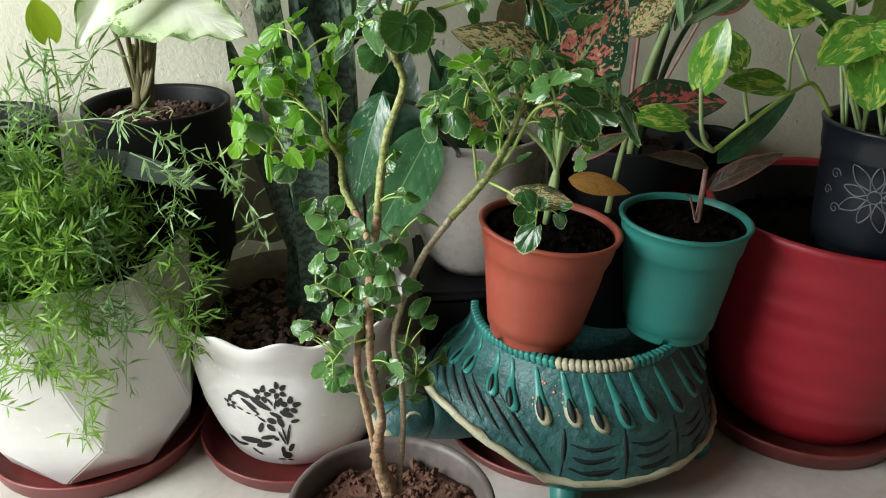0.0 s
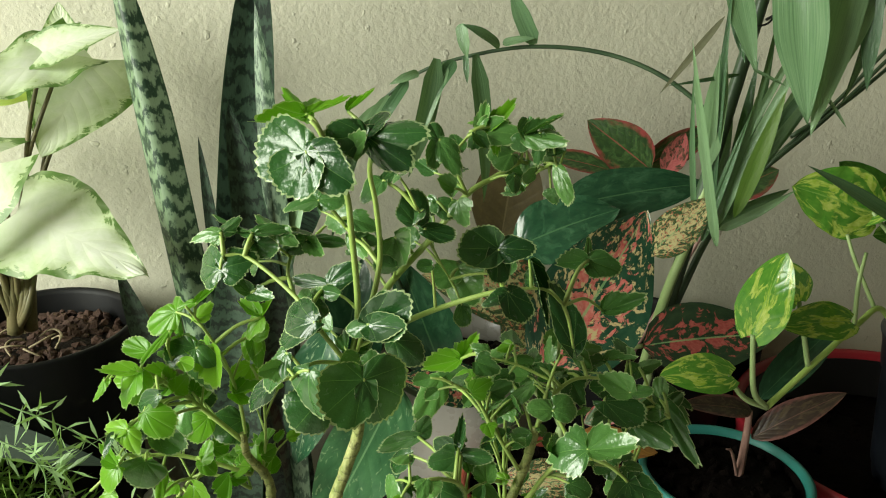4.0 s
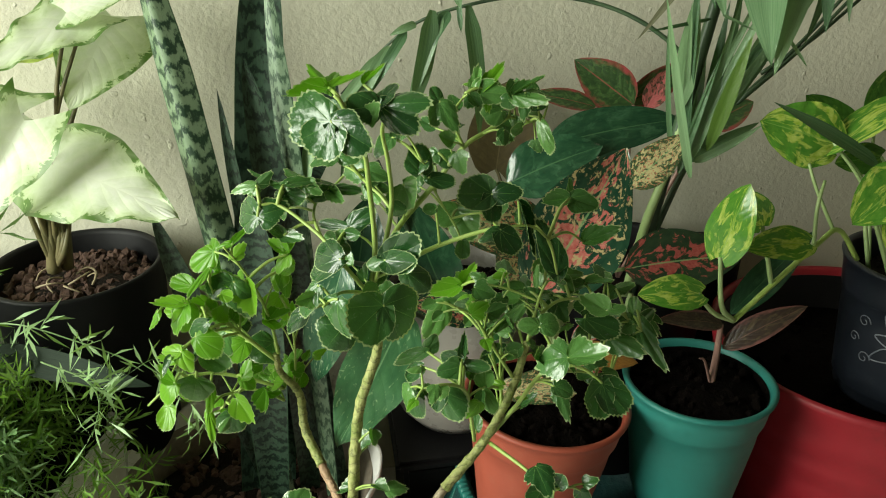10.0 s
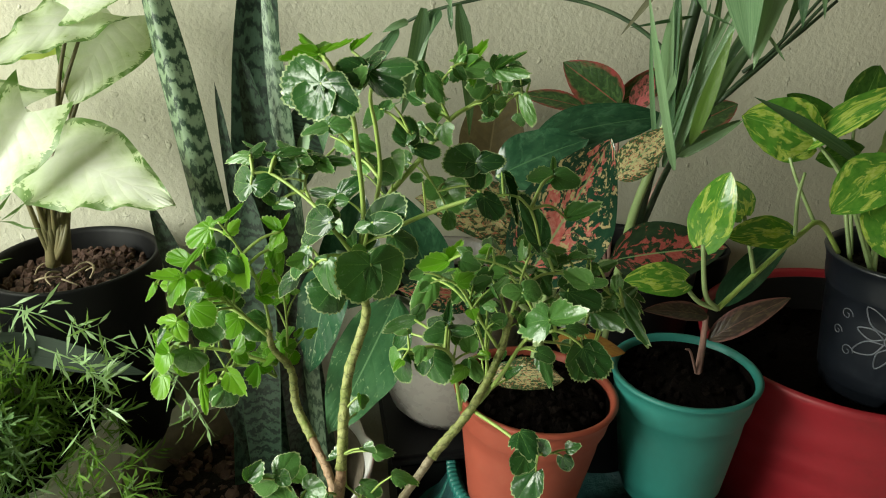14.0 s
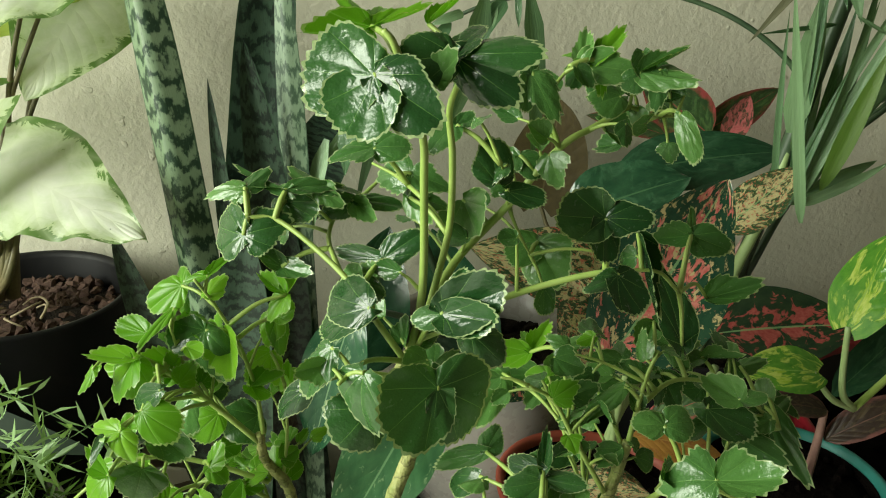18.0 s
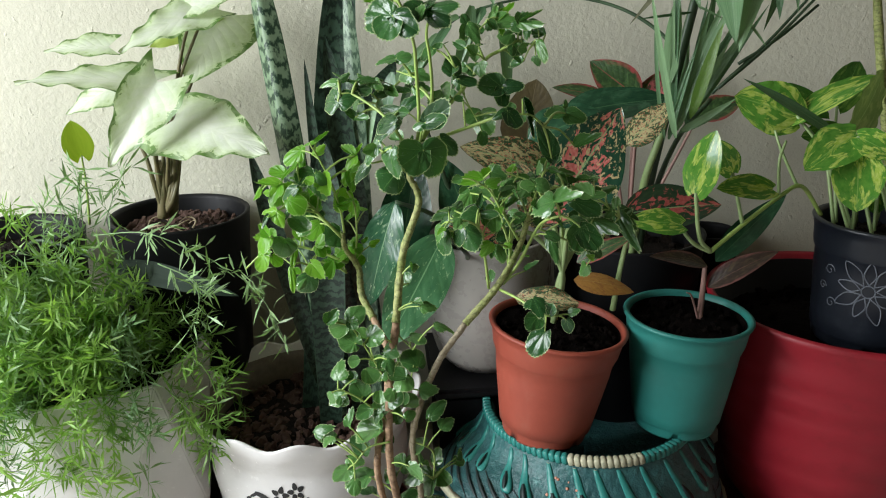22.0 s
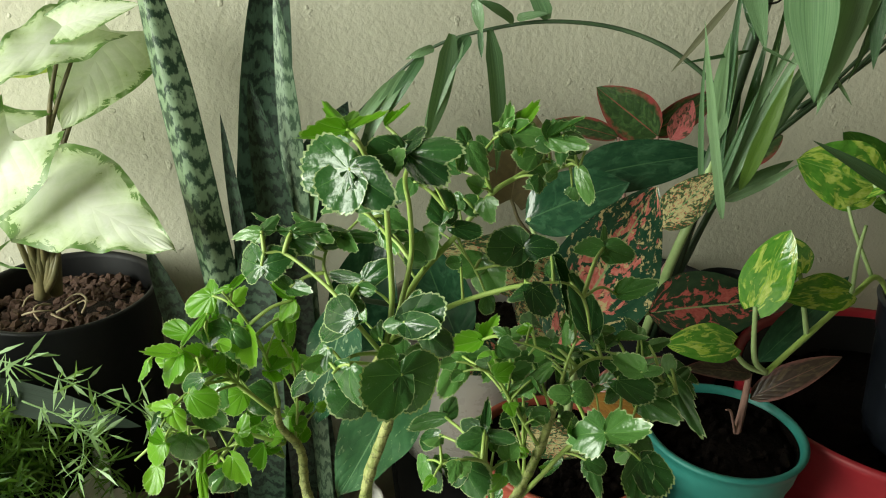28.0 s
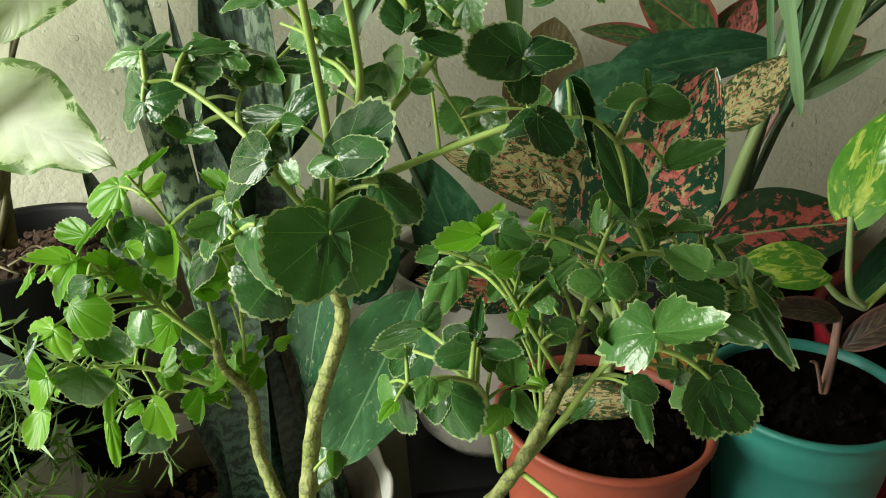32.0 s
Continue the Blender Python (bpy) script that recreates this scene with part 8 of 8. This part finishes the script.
# flowers of the spray
for fx, fz, fr, turn in ((-0.0308, 0.0263, 0.0091, 0.3), (0.0126, 0.0457, 0.0109, 0.1), (0.0323, 0.0507, 0.0103, 0.6), (0.0444, 0.0310, 0.0121, 0.2)):
    ink += [oval(fx + fr * 0.66 * math.cos(turn + k * 1.2566), fz + fr * 0.66 * math.sin(turn + k * 1.2566), fr * 0.42, fr * 0.29, turn + k * 1.2566, 0.3) for k in range(5)]
# the flying bird
ink += [oval(*p) for p in ((0.0096, 0.0332, 0.0149, 0.0040, -0.58), (-0.0112, 0.0428, 0.0102, 0.0033, -0.27), (-0.0214, 0.0419, 0.0071, 0.0020, 0.51), (-0.0047, 0.0311, 0.0116, 0.0028, -0.56), (-0.0003, 0.0236, 0.0092, 0.0020, -0.75), (0.0265, 0.0178, 0.0081, 0.0030, -0.58), (-0.0076, 0.0168, 0.0034, 0.0014, -0.21), (0.0034, 0.0164, 0.0045, 0.0011, 0.65), (0.0080, 0.0102, 0.0061, 0.0014, -0.71), (-0.0180, 0.0219, 0.0047, 0.0016, -0.40), (-0.0292, 0.0361, 0.0036, 0.0022, 0.28))]
# leaves of the spray
ink += [oval(*p) for p in ((0.0325, 0.0365, 0.0065, 0.0029, 1.18), (0.0394, 0.0194, 0.0089, 0.0043, -0.57), (0.0205, 0.0088, 0.0061, 0.0046, -0.54), (0.0182, -0.0020, 0.0067, 0.0042, -0.95), (0.0312, 0.0065, 0.0081, 0.0035, -1.26), (0.0049, -0.0036, 0.0098, 0.0032, 1.20), (0.0483, 0.0081, 0.0054, 0.0030, 0.21), (0.0277, 0.0336, 0.0073, 0.0013, 1.34), (0.0220, 0.0363, 0.0053, 0.0012, -0.99))]
# the standing bird
ink += [oval(*p) for p in ((-0.0172, -0.0309, 0.0183, 0.0059, 0.16), (0.0108, -0.0201, 0.0117, 0.0038, 0.32), (0.0012, -0.0356, 0.0135, 0.0055, 0.39), (-0.0555, -0.0441, 0.0094, 0.0055, -0.02), (-0.0391, -0.0459, 0.0148, 0.0034, 0.33), (-0.0183, -0.0514, 0.0049, 0.0030, -1.12), (-0.0118, -0.0565, 0.0042, 0.0024, -0.21), (0.0218, -0.0221, 0.0034, 0.0033, 0.05))]
# stems and vase
ink += [oval(*p) for p in ((0.0296, -0.0197, 0.0132, 0.0017, -1.30), (0.0337, -0.0166, 0.0162, 0.0015, -1.46), (0.0383, -0.0147, 0.0193, 0.0020, -1.77), (0.0270, -0.0438, 0.0085, 0.0030, -1.66), (0.0390, -0.0382, 0.0084, 0.0033, 1.14), (0.0309, -0.0536, 0.0075, 0.0077, -0.03), (0.0211, -0.0627, 0.0063, 0.0017, 0.05), (0.0342, -0.0637, 0.0043, 0.0017, -0.04))]
BIRD_A = radians(-108.5)


def bird_at(s, z):
    s, h = s * 1.02, 0.096 + z * 1.12
    r = 0.1
    for (r0, z0), (r1, z1) in zip(((0.103, 0.012), (0.118, 0.05), (0.130, 0.09), (0.136, 0.13), (0.134, 0.155)), ((0.118, 0.05), (0.130, 0.09), (0.136, 0.13), (0.134, 0.155), (0.131, 0.165))):
        if z0 <= h <= z1:
            r = r0 + (r1 - r0) * (h - z0) / (z1 - z0)
    a = BIRD_A + s / 0.13
    return ((r + 0.0007) * math.cos(a), (r + 0.0007) * math.sin(a), h)


part("stencil_print", print_mesh(ink, bird_at), M["ink"], bird_wall, "black stencilled birds and flowers", False)

lines = bmesh.new()
FLOWER_A = radians(-128)


def flower_at(s, z):
    h = 0.088 + z
    r = 0.07 + 0.012 * h / 0.165 + 0.0006
    a = FLOWER_A + s / 0.078
    return Vector((r * math.cos(a), r * math.sin(a), h))


for k in range(9):
    a = k * 2 * math.pi / 9 + 0.2
    far, wide = (0.046 if k % 2 else 0.038), 0.3
    tube([flower_at(0.009 * math.cos(a), 0.009 * math.sin(a)), flower_at(far * 0.6 * math.cos(a + wide), far * 0.6 * math.sin(a + wide)), flower_at(far * math.cos(a), far * math.sin(a)),
          flower_at(far * 0.6 * math.cos(a - wide), far * 0.6 * math.sin(a - wide)), flower_at(0.009 * math.cos(a), 0.009 * math.sin(a))], 0.001, 0.0007, 4, 5, lines)
for cx, cz, q in ((-0.052, 0.016, 0.008), (-0.046, -0.027, 0.008), (0.0, 0.056, 0.008), (-0.027, 0.049, 0.007), (0.049, -0.024, 0.008), (-0.062, -0.008, 0.007), (0.054, 0.027, 0.008)):
    tube([flower_at(cx + q * (1 - t / 14) * math.cos(t * 0.7), cz + q * (1 - t / 14) * math.sin(t * 0.7)) for t in range(12)], 0.0006, 0.0005, 4, 2, lines)
tube([flower_at(0.008 * math.cos(t * 0.5236), 0.008 * math.sin(t * 0.5236)) for t in range(13)], 0.0008, 0.0008, 4, 2, lines)
part("flower_print", lines, M["silver"], flower_wall, "silver line print of a flower")
